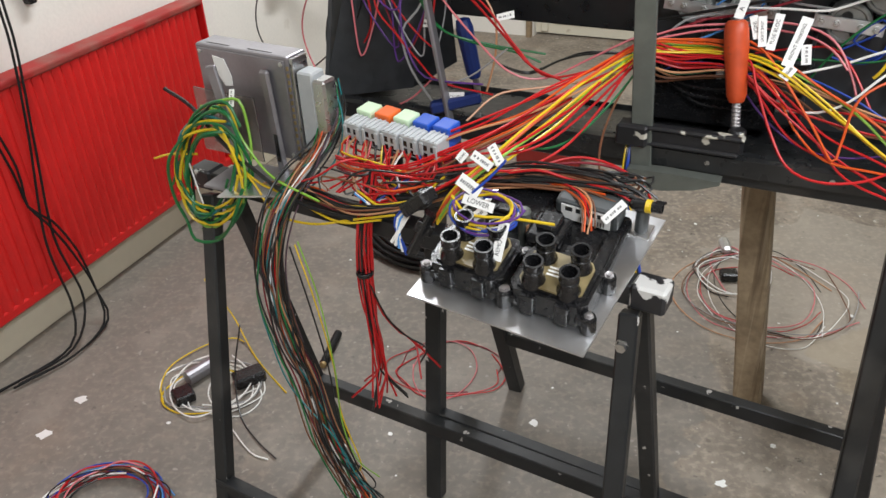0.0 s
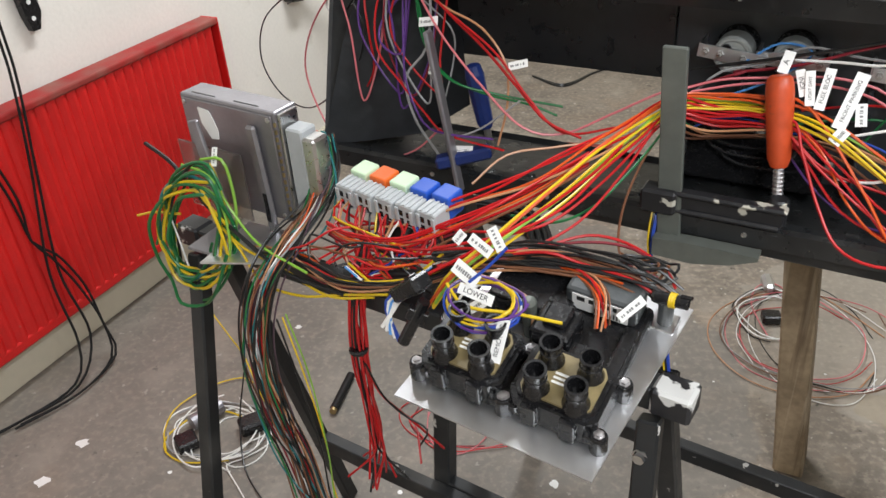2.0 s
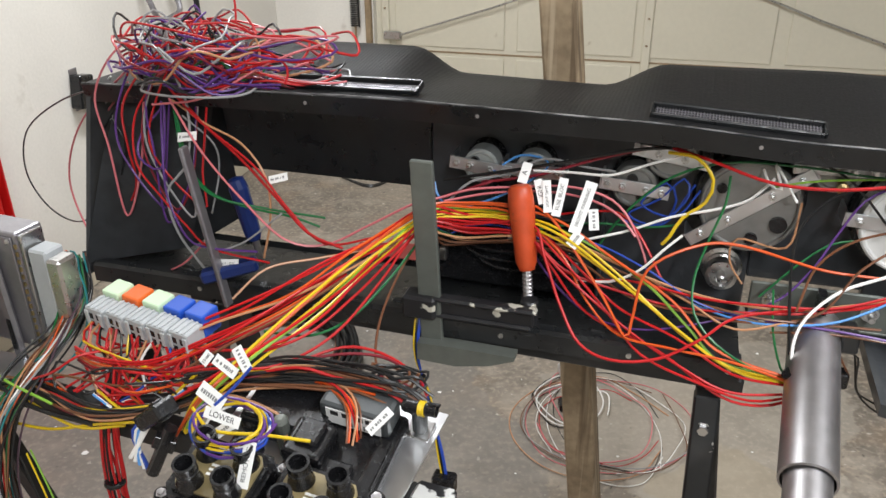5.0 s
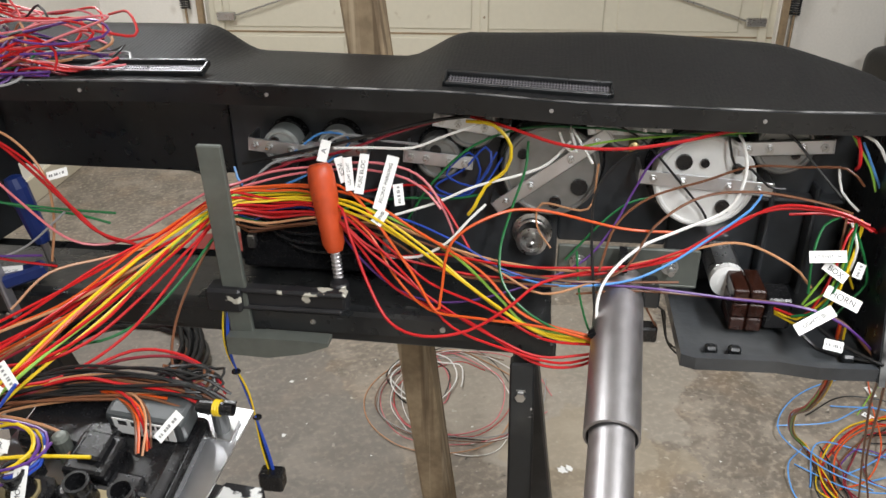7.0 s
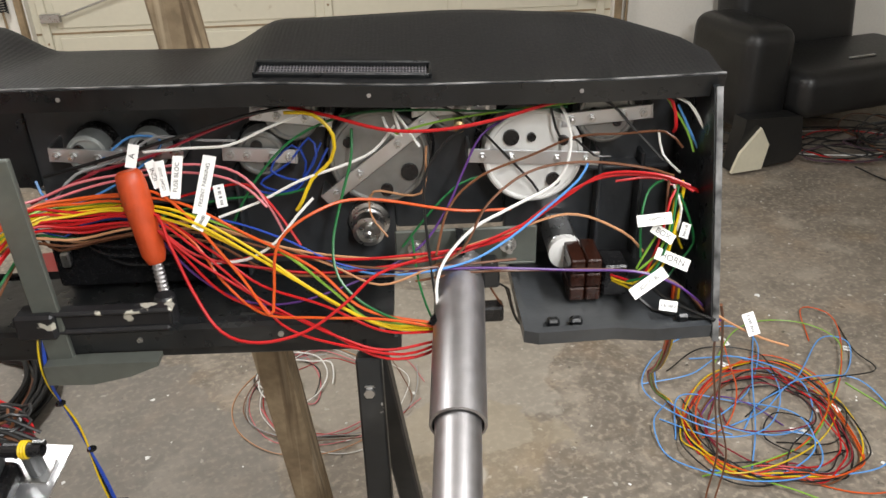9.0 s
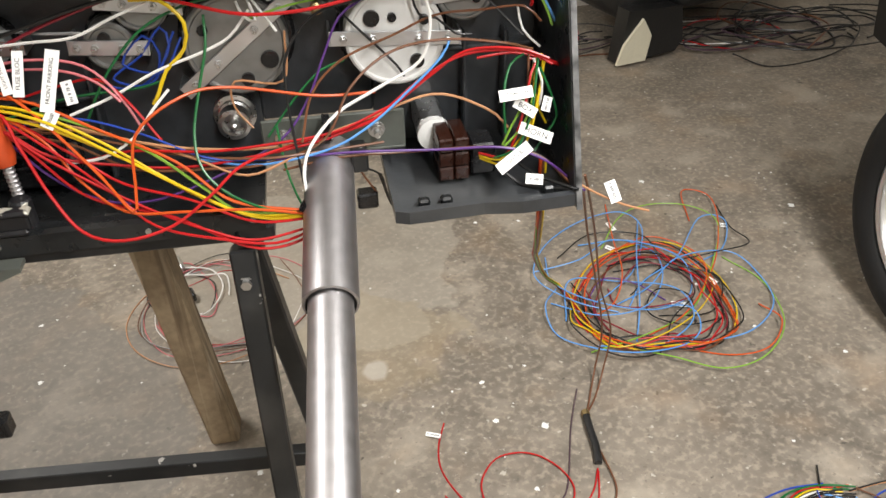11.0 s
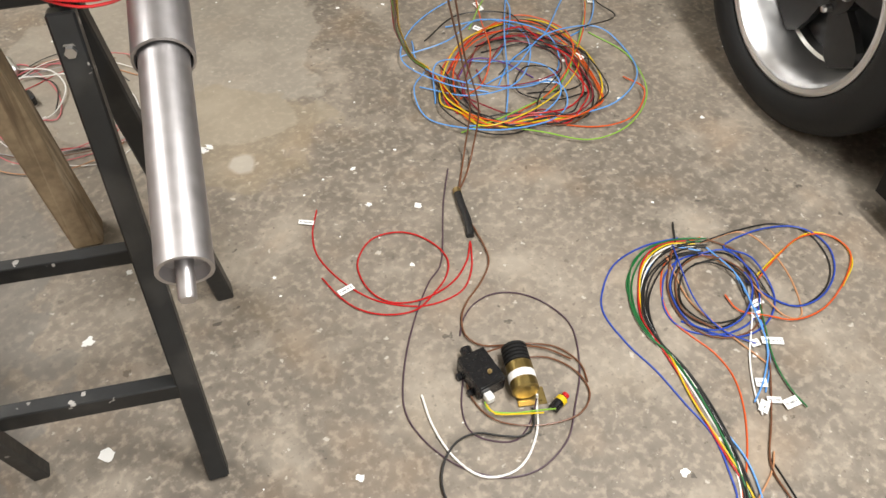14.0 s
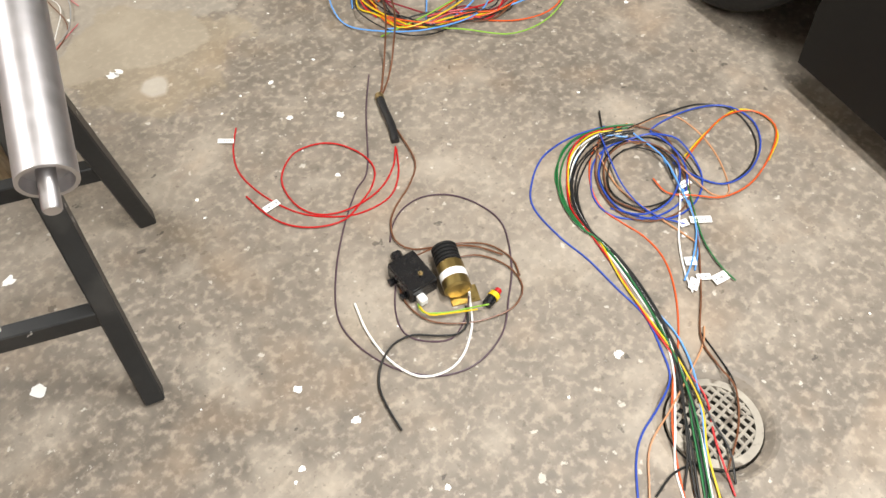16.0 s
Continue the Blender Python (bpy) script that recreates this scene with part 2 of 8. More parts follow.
WIRE_COLOURS = {
    "red": (0.46, 0.010, 0.012), "yellow": (0.66, 0.46, 0.012), "green": (0.010, 0.13, 0.035), "lime": (0.22, 0.42, 0.05),
    "blue": (0.02, 0.06, 0.36), "sky": (0.10, 0.30, 0.68), "black": (0.013, 0.013, 0.013), "white": (0.80, 0.79, 0.76),
    "brown": (0.15, 0.06, 0.028), "orange": (0.60, 0.085, 0.012), "pink": (0.62, 0.17, 0.19), "purple": (0.10, 0.035, 0.20),
    "grey": (0.30, 0.30, 0.30), "tan": (0.48, 0.24, 0.12), "maroon": (0.20, 0.015, 0.025), "teal": (0.02, 0.16, 0.17), "plum": (0.075, 0.045, 0.06)}
WIRE = {k: material(k + "_wire", c, 0.36, var=0.10, fine=200, blotch=20, bump=0.0) for k, c in WIRE_COLOURS.items()}


# ---- helpers for building ----
def mesh_of(name, bm, mat, smooth=False):
    me = bpy.data.meshes.new(name)
    bmesh.ops.recalc_face_normals(bm, faces=bm.faces)
    bm.to_mesh(me)
    bm.free()
    if mat:
        me.materials.append(mat)
    if smooth:
        for p in me.polygons:
            p.use_smooth = True
        me.set_sharp_from_angle(angle=radians(42))
    return me


def part(name, bm, mat, parent=None, label="", smooth=False):
    ob = new(name, mesh_of(name, bm, mat, smooth))
    if parent:
        ob.parent = parent
    if label:
        ob["label"] = label
    return ob


def thing(name, m, label, category, group="", kind=""):
    ob = new(name)
    ob.empty_display_size = 0.05
    ob.matrix_basis = m
    return tagged(ob, label, category, group, kind)


def solid(name, bm, mat, m, label, category, group="", kind="", smooth=False):
    ob = new(name, mesh_of(name, bm, mat, smooth))
    ob.matrix_basis = m
    return tagged(ob, label, category, group, kind)


def box(bm, lo, hi, m=None, bevel=0.0, seg=1):
    lo, hi = Vector(lo), Vector(hi)
    r = bmesh.ops.create_cube(bm, size=1.0)
    vs = r["verts"]
    for v in vs:
        v.co = Vector(((lo[i] + hi[i]) / 2 + v.co[i] * (hi[i] - lo[i]) for i in range(3)))
    if bevel:
        es = list({e for v in vs for e in v.link_edges})
        g = bmesh.ops.bevel(bm, geom=es, offset=bevel, segments=seg, affect="EDGES", profile=0.5)
        vs = list({v for f in g["faces"] for v in f.verts} | {v for v in vs if v.is_valid})
    if m:
        bmesh.ops.transform(bm, matrix=m, verts=vs)
    return vs


def boxed(lo, hi, m=None, bevel=0.0, seg=1):
    bm = bmesh.new()
    box(bm, lo, hi, m, bevel, seg)
    return bm


def axis_frame(p0, p1, up=(0, 0, 1)):
    z = (Vector(p1) - Vector(p0)).normalized()
    u = Vector(up)
    if abs(z.dot(u)) > 0.98:
        u = Vector((1, 0, 0))
    x = u.cross(z).normalized()
    y = z.cross(x)
    return Matrix.Translation(p0) @ Matrix((x, y, z)).transposed().to_4x4()


def bar(bm, p0, p1, a, b, bevel=0.002, up=(0, 0, 1)):
    """A rectangular bar between two points, a wide and b deep."""
    ln = (Vector(p1) - Vector(p0)).length
    return box(bm, (-a / 2, -b / 2, 0), (a / 2, b / 2, ln), axis_frame(p0, p1, up), bevel)


def lathe(bm, prof, n=24, m=None, close=False):
    """Turn a profile of (radius, height) about z."""
    rings = []
    for r, h in prof:
        rings.append([bm.verts.new((r * math.cos(2 * math.pi * i / n), r * math.sin(2 * math.pi * i / n), h)) for i in range(n)])
    pairs = list(zip(rings, rings[1:]))
    if close:
        pairs.append((rings[-1], rings[0]))
    for a, b in pairs:
        for i in range(n):
            bm.faces.new((a[i], a[(i + 1) % n], b[(i + 1) % n], b[i]))
    if not close:
        for ring in (rings[0], rings[-1]):
            bm.faces.new(ring)
    vs = [v for r in rings for v in r]
    if m:
        bmesh.ops.transform(bm, matrix=m, verts=vs)
    return vs


def rod(bm, p0, p1, r, n=12, r2=None):
    ln = (Vector(p1) - Vector(p0)).length
    return lathe(bm, [(r, 0), (r if r2 is None else r2, ln)], n, axis_frame(p0, p1))


def prism(bm, poly, h0, h1, m=None):
    """A flat outline of (x, y) drawn up from h0 to h1."""
    a = [bm.verts.new((x, y, h0)) for x, y in poly]
    b = [bm.verts.new((x, y, h1)) for x, y in poly]
    bm.faces.new(a)
    bm.faces.new(b)
    for i in range(len(poly)):
        j = (i + 1) % len(poly)
        bm.faces.new((a[i], a[j], b[j], b[i]))
    if m:
        bmesh.ops.transform(bm, matrix=m, verts=a + b)
    return a + b


def spline(points, step=0.012):
    """A smooth line through points."""
    p = [Vector(q) for q in points]
    p = [p[0] * 2 - p[1]] + p + [p[-1] * 2 - p[-2]]
    out = []
    for i in range(1, len(p) - 2):
        a, b, c, d = p[i - 1:i + 3]
        n = max(2, int((c - b).length / step))
        for k in range(n):
            t = k / n
            out.append(0.5 * ((2 * b) + (c - a) * t + (2 * a - 5 * b + 4 * c - d) * t * t + (3 * b - a - 3 * c + d) * t ** 3))
    out.append(p[-2].copy())
    return out


def tube(bm, line, r, n=6):
    """A round wire along a line of points."""
    prev = None
    up = Vector((0.13, 0.27, 0.95))
    ring0 = None
    for i, q in enumerate(line):
        d = (line[min(i + 1, len(line) - 1)] - line[max(i - 1, 0)])
        if d.length < 1e-7:
            continue
        d.normalize()
        x = up.cross(d)
        if x.length < 1e-3:
            x = Vector((1, 0, 0)).cross(d)
        x.normalize()
        y = d.cross(x)
        up = y
        ring = [bm.verts.new(q + r * (math.cos(2 * math.pi * k / n) * x + math.sin(2 * math.pi * k / n) * y)) for k in range(n)]
        if prev:
            for k in range(n):
                bm.faces.new((prev[k], prev[(k + 1) % n], ring[(k + 1) % n], ring[k]))
        else:
            ring0 = ring
        prev = ring
    bm.faces.new(ring0)
    bm.faces.new(prev)


def wire(parent, colour, points, r=0.0016, name="wire", step=0.012):
    """One insulated wire under a harness; points in the harness's own coordinates."""
    bm = bmesh.new()
    tube(bm, spline(points, step), r)
    return part(name, bm, WIRE[colour], parent, smooth=True)


# ---- the room ----
def room_box(name, lo, hi, mat, label, category):
    return solid(name, boxed(lo, hi), mat, ROOM, label, category, kind="structure")


DRAIN = Vector((1.488, 0.498, 0.0))
bm = bmesh.new()
outer = [ROOM @ Vector(c) for c in ((-0.2, ROOM_FRONT - 0.2, 0), (ROOM_W + 0.2, ROOM_FRONT - 0.2, 0), (ROOM_W + 0.2, ROOM_BACK + 0.2, 0), (-0.2, ROOM_BACK + 0.2, 0))]
ov = [bm.verts.new(c) for c in outer]
rings = []
for rr, zz in ((0.108, 0.0), (0.100, -0.004), (0.086, -0.016), (0.083, -0.10)):
    rings.append([bm.verts.new(DRAIN + Vector((rr * math.cos(k * math.pi / 20), rr * math.sin(k * math.pi / 20), zz))) for k in range(40)])
edges = [bm.edges.new((ov[k], ov[(k + 1) % 4])) for k in range(4)] + [bm.edges.new((rings[0][k], rings[0][(k + 1) % 40])) for k in range(40)]
bmesh.ops.triangle_fill(bm, use_beauty=True, use_dissolve=False, edges=edges)
for ra, rb in zip(rings, rings[1:]):
    for k in range(40):
        bm.faces.new((ra[k], ra[(k + 1) % 40], rb[(k + 1) % 40], rb[k]))
bm.faces.new(rings[-1])
low = [bm.verts.new(c + Vector((0, 0, -0.15))) for c in outer]
for k in range(4):
    bm.faces.new((ov[k], ov[(k + 1) % 4], low[(k + 1) % 4], low[k]))
bm.faces.new(low)
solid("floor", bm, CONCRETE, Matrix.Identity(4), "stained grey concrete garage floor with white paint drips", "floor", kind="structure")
room_box("wall_left", (-0.15, ROOM_FRONT, 0.0), (0.0, ROOM_BACK, ROOM_H), PLASTER, "white plastered wall with scuffs behind a red radiator", "wall")
room_box("wall_right", (ROOM_W, ROOM_FRONT, 0.0), (ROOM_W + 0.15, ROOM_BACK, ROOM_H), PLASTER, "plain white plastered garage side wall", "wall")
room_box("wall_front", (-0.15, ROOM_FRONT - 0.15, 0.0), (ROOM_W + 0.15, ROOM_FRONT, ROOM_H), PLASTER, "plain white plastered garage end wall", "wall")
room_box("ceiling", (-0.15, ROOM_FRONT - 0.15, ROOM_H), (ROOM_W + 0.15, ROOM_BACK + 0.15, ROOM_H + 0.1), CEILING, "plain painted garage ceiling", "ceiling")

# back wall with the up-and-over door
bm = bmesh.new()
DOOR_L, DOOR_R, DOOR_H = 0.53, 3.22, 2.12
box(bm, (-0.15, ROOM_BACK, 0), (DOOR_L, ROOM_BACK + 0.15, ROOM_H))
box(bm, (DOOR_R, ROOM_BACK, 0), (ROOM_W + 0.15, ROOM_BACK + 0.15, ROOM_H))
box(bm, (DOOR_L, ROOM_BACK, DOOR_H), (DOOR_R, ROOM_BACK + 0.15, ROOM_H))
solid("wall_back", bm, PLASTER, ROOM, "white plastered end wall round the garage door", "wall", kind="structure")
door = thing("door_1", ROOM @ pose(DOOR_L, ROOM_BACK + 0.05, 0), "cream sheet-metal garage door seen from inside", "garage door", kind="structure")
part("door_panel", boxed((0, 0, 0.01), (DOOR_R - DOOR_L, 0.03, DOOR_H)), DOORPAINT, door)

# skirting under the radiator
tagged(solid("baseboard", boxed((0.0, ROOM_FRONT, 0), (0.018, ROOM_BACK, 0.11), bevel=0.004), CREAM, ROOM, "worn cream painted skirting board", "skirting"), kind="structure")

# radiator
RAD_Y0, RAD_Y1, RAD_Z0, RAD_Z1, RAD_X = -1.1, 0.515, 0.135, 0.728, 0.065
rad = thing("radiator", ROOM @ pose(0.02, RAD_Y0, RAD_Z0), "bright red painted ribbed panel radiator on the wall", "radiator")
bm = bmesh.new()
ln, ht = RAD_Y1 - RAD_Y0, RAD_Z1 - RAD_Z0
n = int(ln / 0.034)
prof = [(0.012, 0.0)]
for i in range(n):
    y = 0.02 + i * (ln - 0.04) / n
    w = (ln - 0.04) / n
    prof += [(RAD_X - 0.013, y), (RAD_X - 0.010, y + w * 0.14), (RAD_X - 0.005, y + w * 0.34), (RAD_X - 0.004, y + w * 0.5), (RAD_X - 0.005, y + w * 0.66), (RAD_X - 0.010, y + w * 0.86)]
prof += [(0.012, ln)]
prism(bm, prof, 0.028, ht - 0.02)
part("front_panel", bm, REDPAINT, rad)
bm = bmesh.new()
box(bm, (0.0, 0, ht - 0.021), (RAD_X + 0.002, ln, ht), bevel=0.006, seg=2)
part("top_grille", bm, DUSTYRED, rad, "dusty dark red top edge")
bm = bmesh.new()
box(bm, (0.012, 0, 0), (RAD_X - 0.006, ln, 0.030), bevel=0.006, seg=2)
part("bottom_rail", bm, REDPAINT, rad)
for y in (0.0, ln - 0.004):
    part("side_panel", boxed((0.0, y, 0.0), (RAD_X + 0.002, y + 0.006, ht), bevel=0.002), REDPAINT, rad)

# ---- sawhorses ----
def sawhorse(label, left, right, top, deep, wide, leg, feet, rail=0.2, tie=False, cap=None):
    """A steel trestle: beam, four splayed legs of box section, lower rails. Ends and feet (front and rear, left then right) in plan."""
    th = thing("sawhorse", DASH, label, "sawhorse", "steel trestles")
    d = Vector((right[0] - left[0], right[1] - left[1], 0))
    ln = d.length
    m = Matrix.Translation((left[0], left[1], 0)) @ Matrix.Rotation(math.atan2(d.y, d.x), 4, "Z")
    for x in (0.0, ln - 0.045):
        part("end_cap", boxed((x - 0.002, -wide / 2 - 0.003, top - deep - 0.002), (x + 0.047, wide / 2 + 0.003, top + 0.003), m, 0.004), cap or BLACKSTEEL, th, "cap with chipped white paint" if cap else "")
    part("beam", boxed((0.046, -wide / 2, top - deep), (ln - 0.046, wide / 2, top), m, 0.003), BLACKSTEEL, th)
    at_rail = []
    for k, (fx, fy) in enumerate(feet):
        head = m @ Vector((0.045 if k < 2 else ln - 0.042, -0.022 if k % 2 == 0 else 0.022, top - deep - 0.004))
        foot = Vector((fx, fy, 0.0))
        bm = bmesh.new()
        bar(bm, head, foot, leg, leg, 0.003, up=(1, 0, 0))
        part("leg", bm, BLACKSTEEL, th)
        at_rail.append(foot.lerp(head, rail / head.z))
        b0 = m @ Vector((0.045 if k < 2 else ln - 0.042, -0.046 if k % 2 == 0 else 0.046, top - deep - 0.045))
        bm = bmesh.new()
        lathe(bm, [(0.011, 0), (0.011, 0.003), (0.0075, 0.003), (0.0075, 0.009)], 6, axis_frame(b0, m @ Vector((0.045 if k < 2 else ln - 0.042, -0.3 if k % 2 == 0 else 0.3, top - deep - 0.045))))
        part("bolt", bm, ZINC, th)
    for a, b in ((0, 2), (1, 3)):
        bm = bmesh.new()
        step = (at_rail[b] - at_rail[a]).normalized() * 0.012
        bar(bm, at_rail[a] - step, at_rail[b] + step, 0.026, 0.036, 0.002)
        part("rail", bm, BLACKSTEEL, th)
    if tie:
        bm = bmesh.new()
        bar(bm, at_rail[2], at_rail[3], 0.008, 0.03, 0.001)
        part("end_tie", bm, BLACKSTEEL, th)
    return th


horse_a = sawhorse("black painted steel trestle carrying the ignition plate", (-0.165, -0.300), (0.690, -0.371), 0.772, 0.034, 0.036, 0.028,
                   ((-0.05, -0.575), (-0.049, -0.148), (0.700, -0.640), (0.70, -0.199)), tie=True, cap=CHIPPEDWHITE)
horse_b = sawhorse("black painted steel trestle under the dashboard", (0.150, -0.040), (1.012, -0.058), 0.804, 0.022, 0.034, 0.034,
                   ((0.231, -0.216), (0.266, 0.178), (0.987, -0.291), (1.055, 0.103)))

# ---- dashboard ----
def lerp_table(x, table):
    for (x0, y0), (x1, y1) in zip(table, table[1:]):
        if x <= x1:
            t = max(0, min(1, (x - x0) / (x1 - x0)))
            t = t * t * (3 - 2 * t)
            return y0 + (y1 - y0) * t
    return table[-1][1]


EDGE = [(-0.05, 1.115), (0.2, 1.124), (0.5, 1.130), (0.83, 1.127), (1.07, 1.117), (1.28, 1.115), (1.46, 1.118)]
CREST = [(-0.05, 1.10), (0.06, 1.146), (0.44, 1.148), (0.53, 1.106), (0.76, 1.103), (0.86, 1.144), (1.10, 1.149), (1.30, 1.140), (1.40, 1.129), (1.47, 1.122)]
dashboard = thing("dashboard", DASH, "black car dashboard standing on trestles, wired from behind", "dashboard")
bm = bmesh.new()
NU, NW = 90, 16
rows = []
for i in range(NU + 1):
    u = -0.03 + 1.457 * i / NU
    depth = 0.30 if u < 1.25 else 0.04 + 0.26 * math.sqrt(max(0.0, 1 - ((u - 1.25) / 0.179) ** 2))
    col = []
    for j in range(NW + 1):
        f = j / NW
        ease = f * f * (3 - 2 * f)
        z = lerp_table(u, EDGE) * (1 - ease) + lerp_table(u, CREST) * ease
        if f > 0.86:
            z -= (f - 0.86) ** 2 * 2.4 * depth / 0.30
        col.append(bm.verts.new((u, depth * f, z)))
    col.append(bm.verts.new((u, depth + 0.005, col[-1].co.z - 0.03)))
    col.append(bm.verts.new((u, depth - 0.03, lerp_table(u, CREST) - 0.12)))
    rows.append(col)
for a, b in zip(rows, rows[1:]):
    for j in range(len(a) - 1):
        bm.faces.new((a[j], b[j], b[j + 1], a[j + 1]))
g = bmesh.ops.solidify(bm, geom=bm.faces[:], thickness=0.006)
part("top_pad", bm, VINYL, dashboard, "black grained vinyl top pad", smooth=True)
bm = bmesh.new()
pts = []
for i in range(41):
    u = -0.03 + 1.457 * i / 40
    pts.append((u, lerp_table(u, EDGE)))
for (u0, z0), (u1, z1) in zip(pts, pts[1:]):
    vs = [bm.verts.new(c) for c in ((u0, -0.003, z0 + 0.001), (u1, -0.003, z1 + 0.001), (u1, 0.004, z1 - 0.028), (u0, 0.004, z0 - 0.028))]
    bm.faces.new(vs)
bmesh.ops.remove_doubles(bm, verts=bm.verts[:], dist=1e-5)
bmesh.ops.solidify(bm, geom=bm.faces[:], thickness=0.004)
part("front_lip", bm, DASHBLACK, dashboard)
# Patchy pale line: edge wear, with the lip's highlight put into its colour.
bm = bmesh.new()
tube(bm, [Vector((u, -0.004, z + 0.0015)) for u, z in pts], 0.0014, 5)
part("worn_edge", bm, WORN, dashboard, "worn edge with its pale highlight as a thin line")
for u in (0.36, 0.62, 0.99, 1.25):
    bm = bmesh.new()
    rod(bm, (u, -0.0055, lerp_table(u, EDGE) - 0.012), (u, -0.001, lerp_table(u, EDGE) - 0.012), 0.0028, 8)
    part("screw", bm, STEEL, dashboard)
# the instrument panel from behind, with the glove box opening and the column cut-out
for lo, hi in (((0.10, 0.115, 0.952), (0.515, 0.135, 1.11)), ((0.515, 0.115, 0.80), (1.01, 0.135, 1.11)), ((1.01, 0.115, 0.865), (1.17, 0.135, 1.11)), ((1.17, 0.115, 0.80), (1.413, 0.135, 1.075))):
    part("instrument_panel", boxed(lo, hi, bevel=0.004, seg=2), INNER if lo[0] > 0.3 else DASHBLACK, dashboard)
for u in (0.62, 0.79, 1.30, 1.36):
    part("moulded_rib", boxed((u, 0.085, 0.81), (u + 0.006, 0.116, 0.98), bevel=0.002), INNER, dashboard)
for u0, u1, z in ((0.55, 0.80, 0.93), (1.19, 1.40, 0.955)):
    part("moulded_rib", boxed((u0, 0.09, z), (u1, 0.116, z + 0.006), bevel=0.002), INNER, dashboard)
bm = bmesh.new()
prism(bm, [(-0.085, 0.806), (-0.085, 0.834), (-0.078, 0.838), (-0.062, 0.838), (-0.056, 0.822), (0.10, 0.812), (0.112, 0.818), (0.112, 0.806)], -0.01, 1.005, Matrix(((0, 0, 1, 0), (1, 0, 0, 0), (0, 1, 0, 0), (0, 0, 0, 1))))
part("lower_ledge", bm, DASHBLACK, dashboard)
for u in (0.13, 0.33, 0.50, 0.62, 0.80, 0.93):
    part("clip_tab", boxed((u, -0.05, 0.82), (u + 0.022, -0.036, 0.832), bevel=0.003), DASHBLACK, dashboard)
    bm = bmesh.new()
    rod(bm, (u + 0.06, -0.0872, 0.822), (u + 0.06, -0.084, 0.822), 0.004, 8)
    part("screw", bm, ZINC, dashboard)
# tray below the driver's side
bm = bmesh.new()
box(bm, (1.178, -0.098, 0.806), (1.411, 0.115, 0.812))
prism(bm, [(1.172, -0.105), (1.19, -0.112), (1.29, -0.108), (1.34, -0.116), (1.412, -0.112), (1.412, -0.100), (1.34, -0.104), (1.29, -0.097), (1.185, -0.099), (1.180, -0.09), (1.180, 0.115), (1.172, 0.115)], 0.804, 0.822)
part("driver_tray", bm, INNER, dashboard)
for u in (1.205, 1.235, 1.375):
    part("clip_tab", boxed((u, -0.09, 0.812), (u + 0.016, -0.076, 0.824), bevel=0.003), DASHBLACK, dashboard)
SIDE = Matrix(((0, 0, 1, 0), (1, 0, 0, 0), (0, 1, 0, 0), (0, 0, 0, 1)))
bm = bmesh.new()
prism(bm, [(-0.115, 0.804), (0.14, 0.804), (0.15, 1.0), (0.07, 1.085), (0.0, 1.105), (-0.012, 1.102), (-0.055, 0.98)], 1.412, 1.420, SIDE)
part("end_cap", bm, DASHBLACK, dashboard)
bm = bmesh.new()
prism(bm, [(-0.1175, 0.800), (-0.114, 0.800), (-0.054, 0.98), (-0.010, 1.102), (-0.014, 1.105), (-0.0575, 0.98)], 1.414, 1.422, SIDE)
part("end_trim", bm, WORN, dashboard, "worn silver edge trim")
bm = bmesh.new()
vs = [bm.verts.new(c) for c in ((-0.025, -0.085, 0.835), (0.11, 0.02, 0.835), (0.16, 0.115, 0.86), (0.14, 0.115, 1.10), (0.02, 0.02, 1.10), (-0.005, -0.02, 1.0))]
bm.faces.new(vs)
bmesh.ops.solidify(bm, geom=bm.faces[:], thickness=0.006)
prism(bm, [(-0.085, 0.815), (0.14, 0.815), (0.29, 1.03), (0.29, 1.07), (0.0, 1.10), (-0.03, 1.0)], -0.028, -0.020, SIDE)
# Slate grey puts the black cap's glossy reflections into its colour.
part("end_cap", bm, INNER, dashboard)
# defroster vents in the pad
for u0, u1 in ((0.315, 0.515), (0.850, 1.066)):
    um = (u0 + u1) / 2
    zc = lerp_table(um, EDGE) + 0.0065
    tilt = (lerp_table(u1, EDGE) - lerp_table(u0, EDGE)) / (u1 - u0)
    vm = pose(um, 0.036, zc, 0, 0, 0) @ Matrix.Rotation(-math.atan(tilt), 4, "Y") @ Matrix.Rotation(radians(14), 4, "X")
    vent = part("defroster_vent", boxed((-0.104, -0.011, -0.004), (0.104, 0.011, -0.001), bevel=0.001), BLACKPL, dashboard)
    vent.matrix_basis = vm
    bm = bmesh.new()
    for y0, y1 in ((-0.0145, -0.0105), (0.0105, 0.0165)):
        box(bm, (-0.108, y0, -0.004), (0.108, y1, 0.004 if y0 < 0 else 0.007), bevel=0.0015)
    for x0 in (-0.110, 0.1065):
        box(bm, (x0, -0.0145, -0.004), (x0 + 0.0035, 0.0165, 0.005), bevel=0.001)
    part("bezel", bm, DASHBLACK, vent, "worn silvery black vent surround")
    bm = bmesh.new()
    for k in range(52):
        x = -0.102 + k * 0.004
        box(bm, (x, -0.011, -0.0015), (x + 0.0012, 0.011, 0.0005))
    for y in (-0.006, 0.0, 0.006):
        box(bm, (-0.104, y - 0.0006, -0.0012), (0.104, y + 0.0006, 0.0008))
    part("mesh_grille", bm, CASTALU, vent, "fine silver mesh grille")


